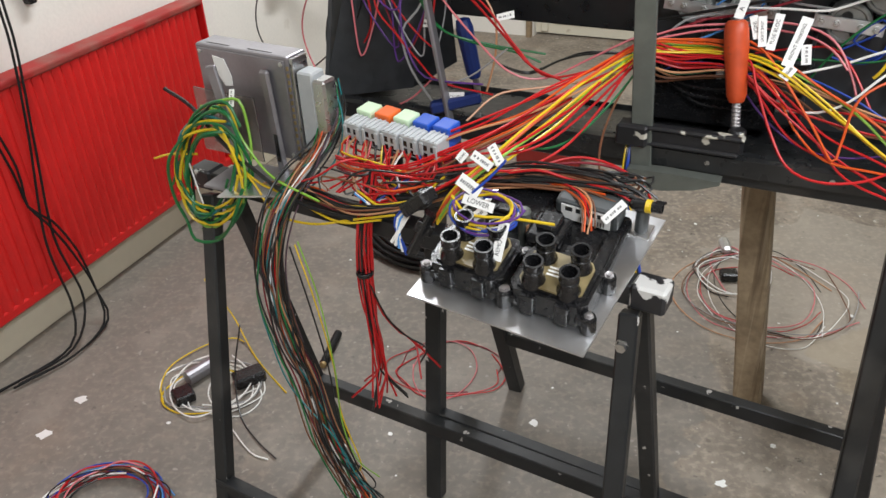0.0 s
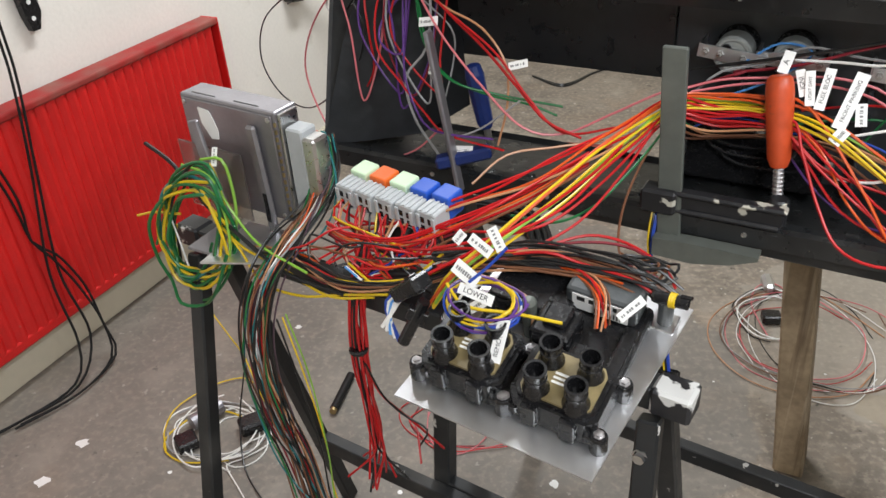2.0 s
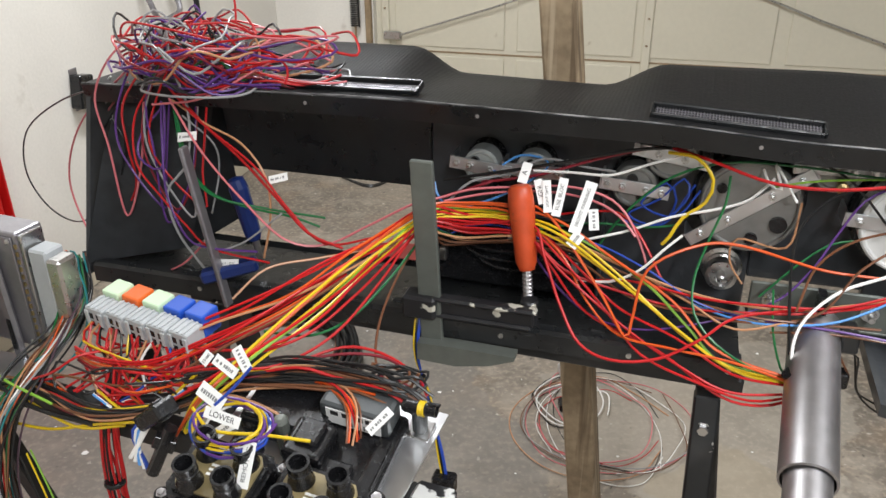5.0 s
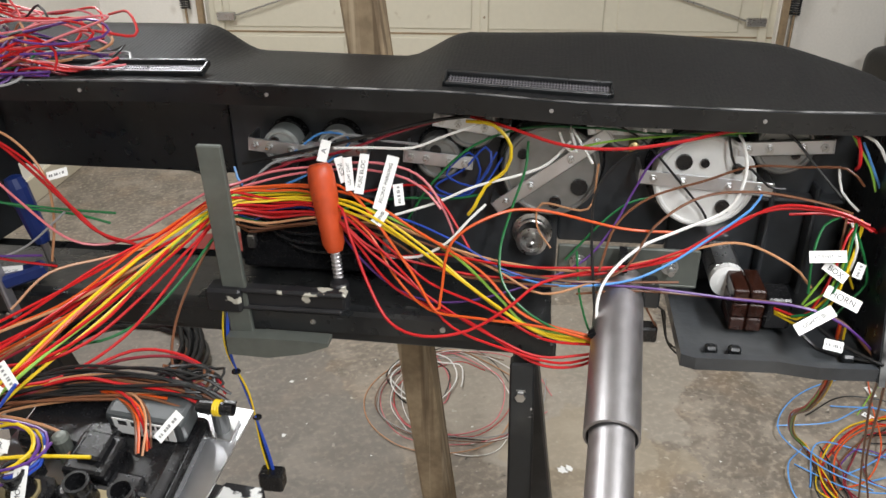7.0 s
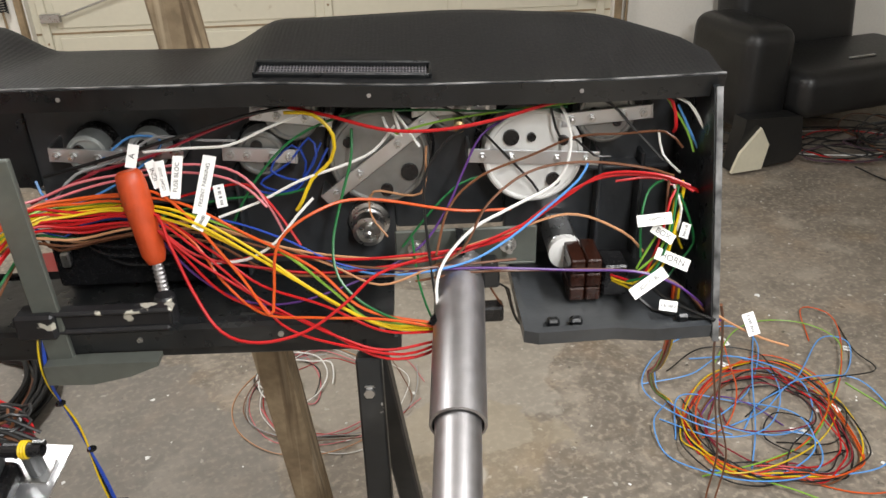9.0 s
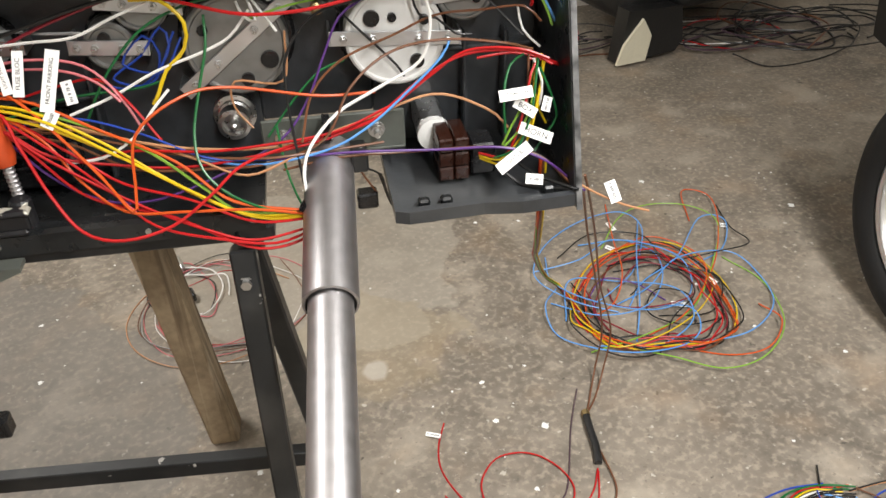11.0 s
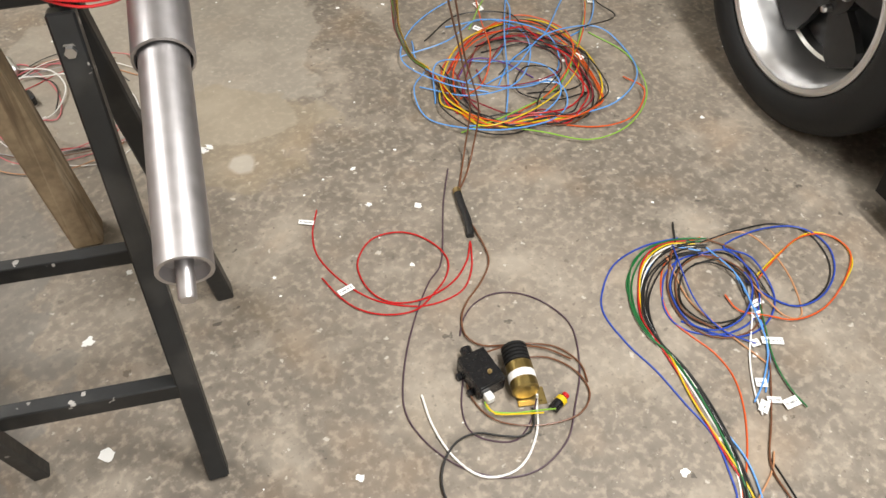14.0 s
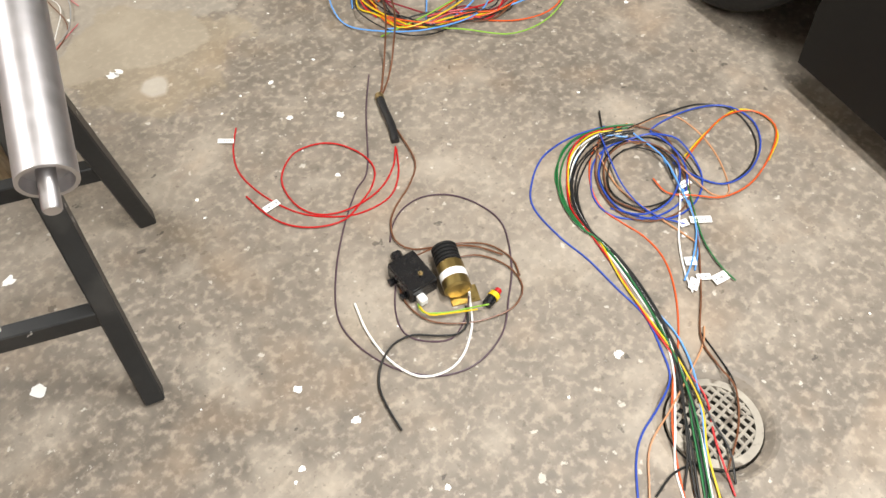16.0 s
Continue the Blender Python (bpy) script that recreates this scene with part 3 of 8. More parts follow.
def gauge(u, z, r, depth, mat, strap=0.0, angle=0.0, cutouts=()):
    """An instrument seen from behind: can, sunken back plate with black discs for holes, clamp strap on two studs."""
    g = part("gauge", boxed((-0.001, -0.001, -0.001), (0.001, 0.001, 0.001)), mat, dashboard)
    g.data = bpy.data.meshes.new("gauge")
    bm = bmesh.new()
    lathe(bm, [(r * 1.06, 0.0), (r * 1.06, 0.006), (r, 0.008), (r, depth - 0.003), (r - 0.003, depth), (r - 0.006, depth), (r - 0.008, depth - 0.003)], 36)
    bmesh.ops.recalc_face_normals(bm, faces=bm.faces)
    bm.to_mesh(g.data)
    bm.free()
    g.data.materials.append(mat)
    g.matrix_basis = pose(u, 0.114, z, 90, 0, 0)
    bm = bmesh.new()
    lathe(bm, [(r * 1.13, 0.0), (r * 1.13, 0.014), (r * 1.07, 0.018), (r * 1.01, 0.018)], 36)
    part("base_ring", bm, BLACKPL, g)
    # Raised black discs paint the dark of holes in the back plate.
    for a, q, s in cutouts:
        bm = bmesh.new()
        rod(bm, (q * math.cos(a), q * math.sin(a), depth - 0.004), (q * math.cos(a), q * math.sin(a), depth + 0.002), s, 14)
        part("hole_disc", bm, BLACKPL, g)
    if strap:
        bm = bmesh.new()
        box(bm, (-strap, -0.010, depth + 0.001), (strap, 0.010, depth + 0.004), pose(0, 0, 0, 0, 0, angle), 0.001)
        for sx in (-1, 1):
            box(bm, (sx * strap - 0.0015, -0.010, 0.01), (sx * strap + 0.0015, 0.010, depth + 0.003), pose(0, 0, 0, 0, 0, angle))
        part("strap", bm, ALU, g, "drilled aluminium strap")
        for sx in (-0.8, -0.35, 0.35, 0.8):
            bm = bmesh.new()
            x, y = sx * strap * math.cos(radians(angle)), sx * strap * math.sin(radians(angle))
            lathe(bm, [(0.0055, 0), (0.0055, 0.004), (0.003, 0.004), (0.003, 0.011)], 6, pose(x, y, depth + 0.004))
            part("stud_nut", bm, ZINC, g)
    return g


PALECAN = material("pale_gauge_can", (0.36, 0.38, 0.37), 0.4, 0.3, var=0.15, fine=90, blotch=20)
GREYCAN = material("grey_gauge_can", (0.26, 0.26, 0.25), 0.42, 0.6, var=0.15, fine=90, blotch=20)
gauge(1.203, 0.993, 0.068, 0.055, WHITEPL, 0.088, -4, ((2.4, 0.042, 0.011), (1.7, 0.028, 0.006), (-0.9, 0.045, 0.010), (0.5, 0.045, 0.007)))
gauge(0.994, 1.000, 0.068, 0.055, GREYCAN, 0.095, 38, ((-0.5, 0.046, 0.012), (-1.4, 0.048, 0.009), (2.6, 0.046, 0.007)))
gauge(0.608, 1.018, 0.027, 0.050, PALECAN, 0.046, -6, ((2.4, 0.012, 0.007), (-0.7, 0.014, 0.004)))
gauge(0.687, 1.018, 0.027, 0.045, PALECAN, 0.046, 0, ((2.0, 0.012, 0.006),))
gauge(0.883, 1.062, 0.036, 0.050, GREYCAN, 0.052, -8, ((0.6, 0.016, 0.006), (2.8, 0.018, 0.005)))
gauge(0.836, 1.010, 0.032, 0.050, GREYCAN, 0.048, -5, ((1.9, 0.012, 0.008), (-1.0, 0.016, 0.005)))
gauge(1.096, 1.066, 0.036, 0.050, GREYCAN, 0.054, 2, ((1.5, 0.016, 0.009),))
gauge(1.300, 1.046, 0.040, 0.050, GREYCAN, 0.060, 4, ((-0.6, 0.018, 0.006), (2.9, 0.018, 0.006)))
bm = bmesh.new()
lathe(bm, [(0.006, 0), (0.006, 0.014), (0.008, 0.015), (0.008, 0.022), (0.004, 0.024), (0.004, 0.03)], 12, pose(1.102, 0.062, 1.046, 90, 0, 0))
part("oil_fitting", bm, BRASS, dashboard, "brass pipe fitting")
# lighter socket and column bracket
bm = bmesh.new()
lathe(bm, [(0.030, 0), (0.030, 0.012), (0.024, 0.014), (0.024, 0.020), (0.021, 0.022), (0.021, 0.040), (0.0225, 0.041), (0.0225, 0.046), (0.017, 0.047), (0.017, 0.036)], 28, pose(0.972, 0.114, 0.884, 90, 0, 0))
lathe(bm, [(0.006, 0.030), (0.006, 0.056), (0.003, 0.058)], 8, pose(0.972, 0.114, 0.884, 90, 0, 0))
part("lighter_socket", bm, ZINC, dashboard, "chromed round socket with black nut")
bm = bmesh.new()
box(bm, (1.010, 0.022, 0.850), (1.205, 0.028, 0.906), bevel=0.002)
box(bm, (1.010, 0.022, 0.846), (1.205, 0.06, 0.852), bevel=0.002)
part("column_bracket", bm, GREYSTEEL, dashboard, "flat grey steel column bracket")
for u in (1.039, 1.165):
    bm = bmesh.new()
    lathe(bm, [(0.012, 0), (0.012, 0.003), (0.008, 0.003), (0.008, 0.010), (0.0045, 0.010), (0.0045, 0.022)], 12, pose(u, 0.022, 0.880, 90, 0, 0))
    part("bolt", bm, ZINC, dashboard)
# heater control behind the clamp
bm = bmesh.new()
box(bm, (0.535, 0.045, 0.828), (0.755, 0.112, 0.918), bevel=0.006, seg=2)
part("heater_control", bm, BLACKPL, dashboard)
for u0, u1, z in ((0.57, 0.70, 0.92), (0.58, 0.72, 0.905), (0.60, 0.74, 0.89)):
    bm = bmesh.new()
    tube(bm, spline([(u0, 0.04, z), (u0 + 0.04, 0.03, z - 0.02), (u1 - 0.02, 0.034, z - 0.022), (u1, 0.04, z - 0.002)]), 0.003)
    part("control_cable", bm, BLACKPL, dashboard, smooth=True)
for u, z in ((0.552, 0.868), (0.757, 0.872), (0.66, 0.915)):
    part("lever_tip", boxed((u, 0.030, z), (u + 0.012, 0.044, z + 0.022), bevel=0.002), ZINC, dashboard)
# light switch with its plug
sw = part("light_switch", boxed((1.225, 0.03, 0.846), (1.265, 0.112, 0.881), bevel=0.005), ZINC, dashboard, "zinc bodied light switch")
bm = bmesh.new()
lathe(bm, [(0.024, 0), (0.024, 0.012), (0.015, 0.014)], 20, pose(1.246, 0.032, 0.862, 90))
part("collar", bm, WHITEPL, sw)
for k in range(3):
    for q in range(2):
        part("terminal_block", boxed((1.243 + 0.0215 * q, -0.035, 0.818 + 0.0215 * k), (1.263 + 0.0215 * q, 0.026, 0.838 + 0.0215 * k), bevel=0.002), BROWNPL, sw, "brown bakelite terminal block")
part("plug", boxed((1.288, -0.030, 0.820), (1.322, 0.015, 0.867), bevel=0.003), BLACKPL, sw)

# steering column
col = thing("steering_column", DASH @ pose(1.097, 0.0, 0.862), "bare steel telescopic steering column tube", "steering column")
AX = Vector((-0.075, -1.0, -0.224)).normalized()
bm = bmesh.new()
lathe(bm, [(0.033, 0), (0.033, 0.265), (0.030, 0.266), (0.029, 0.25)], 32, axis_frame((0, 0, 0), AX))
part("outer_tube", bm, STEEL, col, smooth=True)
bm = bmesh.new()
box(bm, (-0.005, -0.03, 0.0), (0.005, 0.002, 0.024), pose(0, 0, 0.0325))
part("slot", bm, BLACKPL, col)
bm = bmesh.new()
box(bm, (0.028, -0.045, -0.012), (0.050, 0.0, 0.016), bevel=0.003)
part("side_lug", bm, BLACKSTEEL, col)
bm = bmesh.new()
lathe(bm, [(0.011, 0), (0.011, 0.003)], 14, axis_frame((-0.036, -0.11, -0.012), (-0.040, -0.11, -0.008)))
part("wire_hole", bm, BLACKPL, col)
bm = bmesh.new()
lathe(bm, [(0.0265, 0), (0.0265, 0.52), (0.0225, 0.52), (0.0225, 0.505)], 32, axis_frame((0, 0, 0), AX))
part("inner_tube", bm, STEEL, col, smooth=True)
bm = bmesh.new()
lathe(bm, [(0.0085, 0.49), (0.0085, 0.548), (0.007, 0.55)], 16, axis_frame((0, 0, 0), AX))
part("shaft", bm, STEEL, col, smooth=True)

# timber post, leaning a little
bm = bmesh.new()
box(bm, (-0.031, -0.030, 0), (0.031, 0.045, ROOM_H), Matrix(((1, 0, -0.108, 0), (0, 1, 0, 0), (0, 0, 1, 0), (0, 0, 0, 1))), 0.005)
solid("timber_post", bm, WOOD, DASH @ pose(0.80, 0.345, 0), "weathered pine post leaning behind the dashboard", "post")

# ---- things on the trestles ----
def plate_matrix():
    a, b, c = Vector((0.175, 1.184, 0.775)), Vector((0.404, 1.09, 0.755)), Vector((0.526, 1.32, 0.815))
    x = (b - a).normalized()
    zz = x.cross(c - b).normalized()
    y = zz.cross(x)
    m = Matrix.Translation(a) @ Matrix((x, y, zz)).transposed().to_4x4()
    return m, (b - a).length, m.inverted() @ c


PLATE, PLW, FAR = plate_matrix()
bm = bmesh.new()
prism(bm, [(0, 0), (PLW, 0), (FAR.x, FAR.y), (FAR.x - PLW, FAR.y)], -0.003, 0.0)
solid("mounting_plate", bm, ALU, PLATE, "bare aluminium sheet plate holding the ignition coils", "plate")


def coil_pack(m):
    """A four-tower ignition coil: moulded body, resin fill, towers with rubber-edged sockets, four feet."""
    th = thing("ignition_coil", m, "black four-tower ignition coil pack with amber resin top", "ignition coil", "ignition coils on the plate")
    bm = bmesh.new()
    out = [(-0.052, -0.026), (-0.044, -0.037), (0.040, -0.037), (0.052, -0.026), (0.052, 0.032), (0.044, 0.044), (-0.046, 0.044), (-0.052, 0.032)]
    prism(bm, out, 0.004, 0.040)
    prism(bm, [(x * 0.9, y * 0.86) for x, y in out], 0.040, 0.044)
    for x in (-0.024, 0.022):
        box(bm, (x - 0.009, -0.043, 0.004), (x + 0.009, -0.036, 0.038), bevel=0.001)
    part("body", bm, BLACKPL, th)
    bm = bmesh.new()
    prism(bm, [(x * 0.80, y * 0.80) for x, y in out], 0.0442, 0.0475)
    part("resin_fill", bm, RESIN, th, "amber resin potting")
    bm = bmesh.new()
    for k in range(3):
        box(bm, (-0.012, -0.006 + k * 0.006, 0.0476), (0.012 - 0.004 * k, -0.003 + k * 0.006, 0.0482))
    part("marking", bm, PAPER, th)
    for x in (-0.0235, 0.0235):
        for y in (-0.019, 0.021):
            bm = bmesh.new()
            lathe(bm, [(0.0165, 0.03), (0.0155, 0.048), (0.0122, 0.053), (0.0118, 0.064), (0.0130, 0.065), (0.0130, 0.068), (0.0120, 0.069), (0.0120, 0.076), (0.0130, 0.077), (0.0130, 0.081), (0.0100, 0.081), (0.0090, 0.058)], 20, pose(x, y, 0))
            part("tower", bm, BLACKPL, th, smooth=True)
    for x in (-0.056, 0.056):
        for y in (-0.033, 0.040):
            bm = bmesh.new()
            lathe(bm, [(0.0105, 0.0), (0.0100, 0.024), (0.0085, 0.027), (0.0085, 0.028)], 14, pose(x, y, 0))
            box(bm, (min(x * 0.7, x) if x < 0 else x * 0.7, y - 0.007, 0.010), (x * 0.7 if x < 0 else x, y + 0.007, 0.024), bevel=0.002)
            foot = part("foot", bm, BLACKPL, th)
            bm = bmesh.new()
            lathe(bm, [(0.0065, 0.028), (0.0065, 0.0292), (0.0045, 0.0292), (0.0045, 0.0325), (0.002, 0.033)], 6, pose(x, y, 0))
            part("screw", bm, STEEL, foot)
    part("connector", boxed((-0.018, 0.044, 0.012), (0.018, 0.066, 0.036), bevel=0.003), BLACKPL, th)
    return th


def on_plate(x, y, turn=0.0):
    p = PLATE.inverted() @ Vector((x, y, 0.79))
    return PLATE @ pose(p.x, p.y, 0.0005, 0, 0, turn)


first_coil = coil_pack(on_plate(0.372, 1.176))
copy_thing(first_coil, on_plate(0.266, 1.220))

# ignition module behind the coils
mod = thing("ignition_module", PLATE @ pose(PLW - 0.075, 0.150, 0.0), "dark grey ignition module with white label", "ignition module")
bm = bmesh.new()
box(bm, (-0.058, -0.050, 0), (0.060, 0.080, 0.026), bevel=0.007, seg=2)
part("base", bm, BLACKPL, mod)
part("edge_ridge", boxed((0.040, -0.046, 0.026), (0.057, 0.034, 0.036), bevel=0.004, seg=2), BLACKPL, mod)
bm = bmesh.new()
box(bm, (-0.040, 0.038, 0.026), (0.050, 0.078, 0.060), bevel=0.006, seg=2)
part("housing", bm, HOUSING, mod, "dark grey module housing")
lb = part("label_plate", boxed((-0.030, 0.0372, 0.030), (0.040, 0.038, 0.056)), PAPER, mod, "white printed label")
for k, w in enumerate((0.010, 0.006, 0.012, 0.005)):
    part("print_bar", boxed((-0.024 + 0.015 * k, 0.0368, 0.046), (-0.024 + 0.015 * k + w, 0.0372, 0.053)), INK, lb)
for k in range(9):
    part("print_bar", boxed((-0.002 + 0.004 * k, 0.0368, 0.032), (-0.0005 + 0.004 * k, 0.0372, 0.040)), INK, lb)
bm = bmesh.new()
box(bm, (-0.056, -0.030, 0.026), (-0.006, 0.022, 0.050), bevel=0.005, seg=2)
box(bm, (-0.046, -0.016, 0.050), (-0.016, 0.018, 0.058), bevel=0.003)
part("plug", bm, BLACKPL, mod, "square black plug")
for x, y in ((0.052, -0.036), (0.030, 0.068)):
    bm = bmesh.new()
    lathe(bm, [(0.008, 0.024), (0.008, 0.026), (0.005, 0.026), (0.005, 0.030)], 8, pose(x, y, 0))
    part("screw", bm, ZINC, mod)

# capacitor and plug beside the module
plug = thing("weather_plug", DASH @ pose(0.642, -0.335, 0.868), "black connector plug with a yellow lock ring", "connector")
bm = bmesh.new()
lathe(bm, [(0.006, -0.02), (0.0075, -0.016), (0.0075, 0.022), (0.006, 0.022), (0.005, 0.010)], 14, axis_frame((0, 0, 0), (1, -0.06, 0.04)))
box(bm, (0.012, -0.003, 0.007), (0.026, 0.003, 0.010), bevel=0.001)
part("shell", bm, BLACKPL, plug)
bm = bmesh.new()
lathe(bm, [(0.0085, 0.0), (0.0095, 0.001), (0.0088, 0.0025), (0.0095, 0.004), (0.0088, 0.0055), (0.0095, 0.007), (0.0085, 0.008)], 16, axis_frame((0, 0, 0), (1, -0.06, 0.04)))
part("lock_ring", bm, WIRE["yellow"], plug, "yellow lock ring")
cap = thing("capacitor", PLATE @ pose(PLW - 0.004, 0.232, 0.0), "small grey metal capacitor can", "capacitor")
bm = bmesh.new()
lathe(bm, [(0.0095, 0.003), (0.0095, 0.044), (0.008, 0.047), (0.004, 0.048)], 16)
part("can", bm, HOUSING, cap)
part("foot", boxed((-0.015, -0.015, 0.0), (0.015, 0.015, 0.004), bevel=0.001), ZINC, cap)
# wrapped fitting between the coils
fit_ = thing("sensor_fitting", PLATE @ pose(0.105, 0.150, 0.0), "grey wrapped sensor fitting on the plate", "sensor")
bm = bmesh.new()
lathe(bm, [(0.009, 0.0), (0.009, 0.046), (0.0095, 0.047), (0.0095, 0.060), (0.007, 0.063), (0.003, 0.064)], 14)
part("wrapped_body", bm, GREYSTEEL, fit_)

# relay box behind the coils
mot = thing("fuse_relay_box", PLATE @ pose(0.09, 0.185, 0.0), "black plastic relay box behind the coils", "relay box")
part("body", boxed((-0.05, -0.03, 0), (0.06, 0.05, 0.034), bevel=0.006, seg=2), BLACKPL, mot)
part("cover", boxed((-0.046, -0.026, 0.0345), (0.056, 0.046, 0.040), bevel=0.002), BLACKPL, mot)

# ---- relays ----
def relay(m, body):
    th = thing("relay", m, "plug-in relay in a grey socket with red wires", "relay", "relay row")
    bm = bmesh.new()
    box(bm, (-0.0148, -0.016, -0.018), (0.0148, 0.012, 0.014), bevel=0.0015)
    for x in (-0.0145, 0.0085):
        box(bm, (x, -0.0185, -0.010), (x + 0.006, -0.016, 0.010), bevel=0.0008)
    part("socket", bm, GREYPL, th)
    for x in (-0.007, 0.007):
        for z in (-0.010, 0.002):
            part("terminal", boxed((x - 0.004, -0.0166, z - 0.004), (x + 0.004, -0.0158, z + 0.004)), BLACKPL, th)
    for x in (-0.008, 0.0, 0.008):
        part("rib", boxed((x - 0.0012, -0.015, 0.014), (x + 0.0012, 0.011, 0.0155)), GREYPL, th)
    part("case", boxed((-0.0138, 0.012, -0.010), (0.0138, 0.041, 0.021), bevel=0.0025, seg=2), body, th, "coloured relay case")
    return th


for k, body in enumerate((RELAYGREEN, RELAYORANGE, RELAYGREEN, RELAYBLUE, RELAYBLUE)):
    f = k / 4
    relay(DASH @ pose(0.168 + 0.150 * f, -0.272 - 0.029 * f, 0.882 + 0.006 * f, 6, 2, -11) @ Matrix.Scale(1.10, 4), body)

# relay carrier strip
strip = thing("relay_rail", DASH @ pose(0.155, -0.262, 0.850), "black steel strip carrying the relay row", "bracket")
part("strip", boxed((-0.01, -0.006, 0.0), (0.20, 0.0, 0.030), pose(0, 0, 0, 8, 0, -11), 0.001), BLACKSTEEL, strip)
part("stand", boxed((0.05, 0.0, -0.085), (0.08, 0.006, 0.02), bevel=0.001), BLACKSTEEL, strip)

# ---- engine computer ----
ECU = DASH @ pose(-0.146, -0.265, 0.804, 0, 0, -4.3)
ecu = thing("engine_computer", ECU, "grey cast alloy engine control unit standing on edge", "engine computer")
part("case", boxed((0, 0, 0), (0.198, 0.048, 0.182), bevel=0.004, seg=2), CASTALU, ecu)
part("lid", boxed((0.006, -0.003, 0.006), (0.192, 0.0, 0.176), bevel=0.001), CASTALU, ecu)
bm = bmesh.new()
prism(bm, [(0.040, 0.166), (0.064, 0.163), (0.070, 0.150), (0.076, 0.134), (0.074, 0.118), (0.058, 0.116), (0.050, 0.128), (0.042, 0.140)], 0.0031, 0.0040, pose(0, 0, 0, 90, 0, 0))
part("sticker", bm, PAPER, ecu, "torn white sticker")
for sx, sz in ((0.012, 0.012), (0.186, 0.012), (0.012, 0.17), (0.186, 0.17)):
    bm = bmesh.new()
    lathe(bm, [(0.004, 0), (0.004, 0.0015), (0.002, 0.0025)], 10, pose(sx, -0.003, sz, 90))
    part("screw", bm, ZINC, ecu)
for sx in (0.02, 0.11):
    part("vent_slot", boxed((sx, 0.008, 0.1822), (sx + 0.05, 0.010, 0.1828)), BLACKPL, ecu)
part("seam_rail", boxed((0.1985, 0.004, 0.002), (0.204, 0.042, 0.178), bevel=0.001), ZINC, ecu)
for k in range(14):
    part("crimp", boxed((0.1965, -0.0035, 0.012 + k * 0.0115), (0.200, -0.001, 0.018 + k * 0.0115)), BRASS, ecu)
part("connector_shell", boxed((0.206, 0.006, 0.02), (0.238, 0.040, 0.158), bevel=0.003), GREYPL, ecu, "grey multi-pin connector shell")
part("connector_cover", boxed((0.2385, 0.002, 0.03), (0.264, 0.036, 0.150), bevel=0.004), ZINC, ecu)
part("strap", boxed((0.152, -0.014, -0.03), (0.172, -0.004, 0.150), pose(0, 0, 0, 0, -3, 0), 0.004), CASTALU, ecu, "slotted steel strap")
bm = bmesh.new()
box(bm, (0.158, -0.0155, 0.0), (0.166, -0.0142, 0.05), bevel=0.0005)
part("strap_slot", bm, BLACKPL, ecu)

# bracket and flat bar in front of the computer
br = thing("angle_bracket", DASH @ pose(-0.032, -0.33, 0.777), "grey steel flat bar bracket bolted to the trestle", "bracket")
bm = bmesh.new()
bar(bm, (0.004, 0.0, 0.0), (-0.040, 0.012, 0.195), 0.020, 0.007, 0.002, up=(0, 1, 0))
part("upright", bm, CASTALU, br)
part("foot", boxed((-0.055, -0.045, 0.0), (0.045, 0.045, 0.005), bevel=0.001), CASTALU, br)
bm = bmesh.new()
prism(bm, [(0.0, -0.075), (0.11, -0.03), (0.075, 0.05), (-0.01, 0.05)], 0.006, 0.009)
part("gusset", bm, ALU, br, "bare aluminium gusset plate")
ap = thing("acrylic_sheet", DASH @ pose(-0.150, -0.286, 0.80, 0, 0, -4.3), "smoked clear acrylic sheet beside the computer", "sheet")
part("sheet", boxed((0, 0, 0), (0.135, 0.003, 0.115), bevel=0.0006), CLEAR, ap)

# ---- clamps ----
clamp = thing("bar_clamp", DASH @ pose(0.566, -0.075, 0.76), "grey steel bar clamp with a worn orange handle", "clamp", "clamps on the dashboard")
lean = Matrix(((1, 0, -0.07, 0.016), (0, 1, 0.07, -0.018), (0, 0, 1, 0), (0, 0, 0, 1)))
part("bar", boxed((-0.0165, -0.0045, 0.012), (0.0165, 0.0045, 0.31), lean, 0.0015), GREYSTEEL, clamp, "grey painted flat bar")
bm = bmesh.new()
box(bm, (0.0, -0.013, 0.084), (0.160, -0.005, 0.108), bevel=0.002)
box(bm, (0.0, -0.018, 0.104), (0.164, 0.002, 0.112), bevel=0.003)
box(bm, (0.0, -0.018, 0.078), (0.158, 0.002, 0.086), bevel=0.003)
box(bm, (-0.030, -0.026, 0.077), (0.020, 0.008, 0.113), bevel=0.004)
lathe(bm, [(0.012, 0.074), (0.0135, 0.078), (0.0135, 0.112), (0.011, 0.115)], 16, pose(0.149, 0.012, 0))
part("sliding_arm", bm, CHIPPED, clamp, "chipped black sliding arm")
bm = bmesh.new()
prism(bm, [(-0.022, -0.014), (0.035, -0.016), (0.085, -0.006), (0.122, 0.009), (0.122, 0.015), (0.03, 0.016), (-0.022, 0.014)], -0.012, 0.012, pose(0.018, -0.024, 0.030, 90, 0, 0))
part("fixed_jaw", bm, GREYSTEEL, clamp, "grey painted fixed jaw")
bm = bmesh.new()
rod(bm, (0.148, 0.020, 0.078), (0.137, 0.043, 0.155), 0.0062, 12)
for k in range(14):
    f = k / 14
    lathe(bm, [(0.0062, 0), (0.0078, 0.0015), (0.0062, 0.003)], 12, pose(0.148 - 0.011 * f, 0.020 + 0.023 * f, 0.080 + 0.075 * f))
part("screw", bm, STEEL, clamp)
bm = bmesh.new()
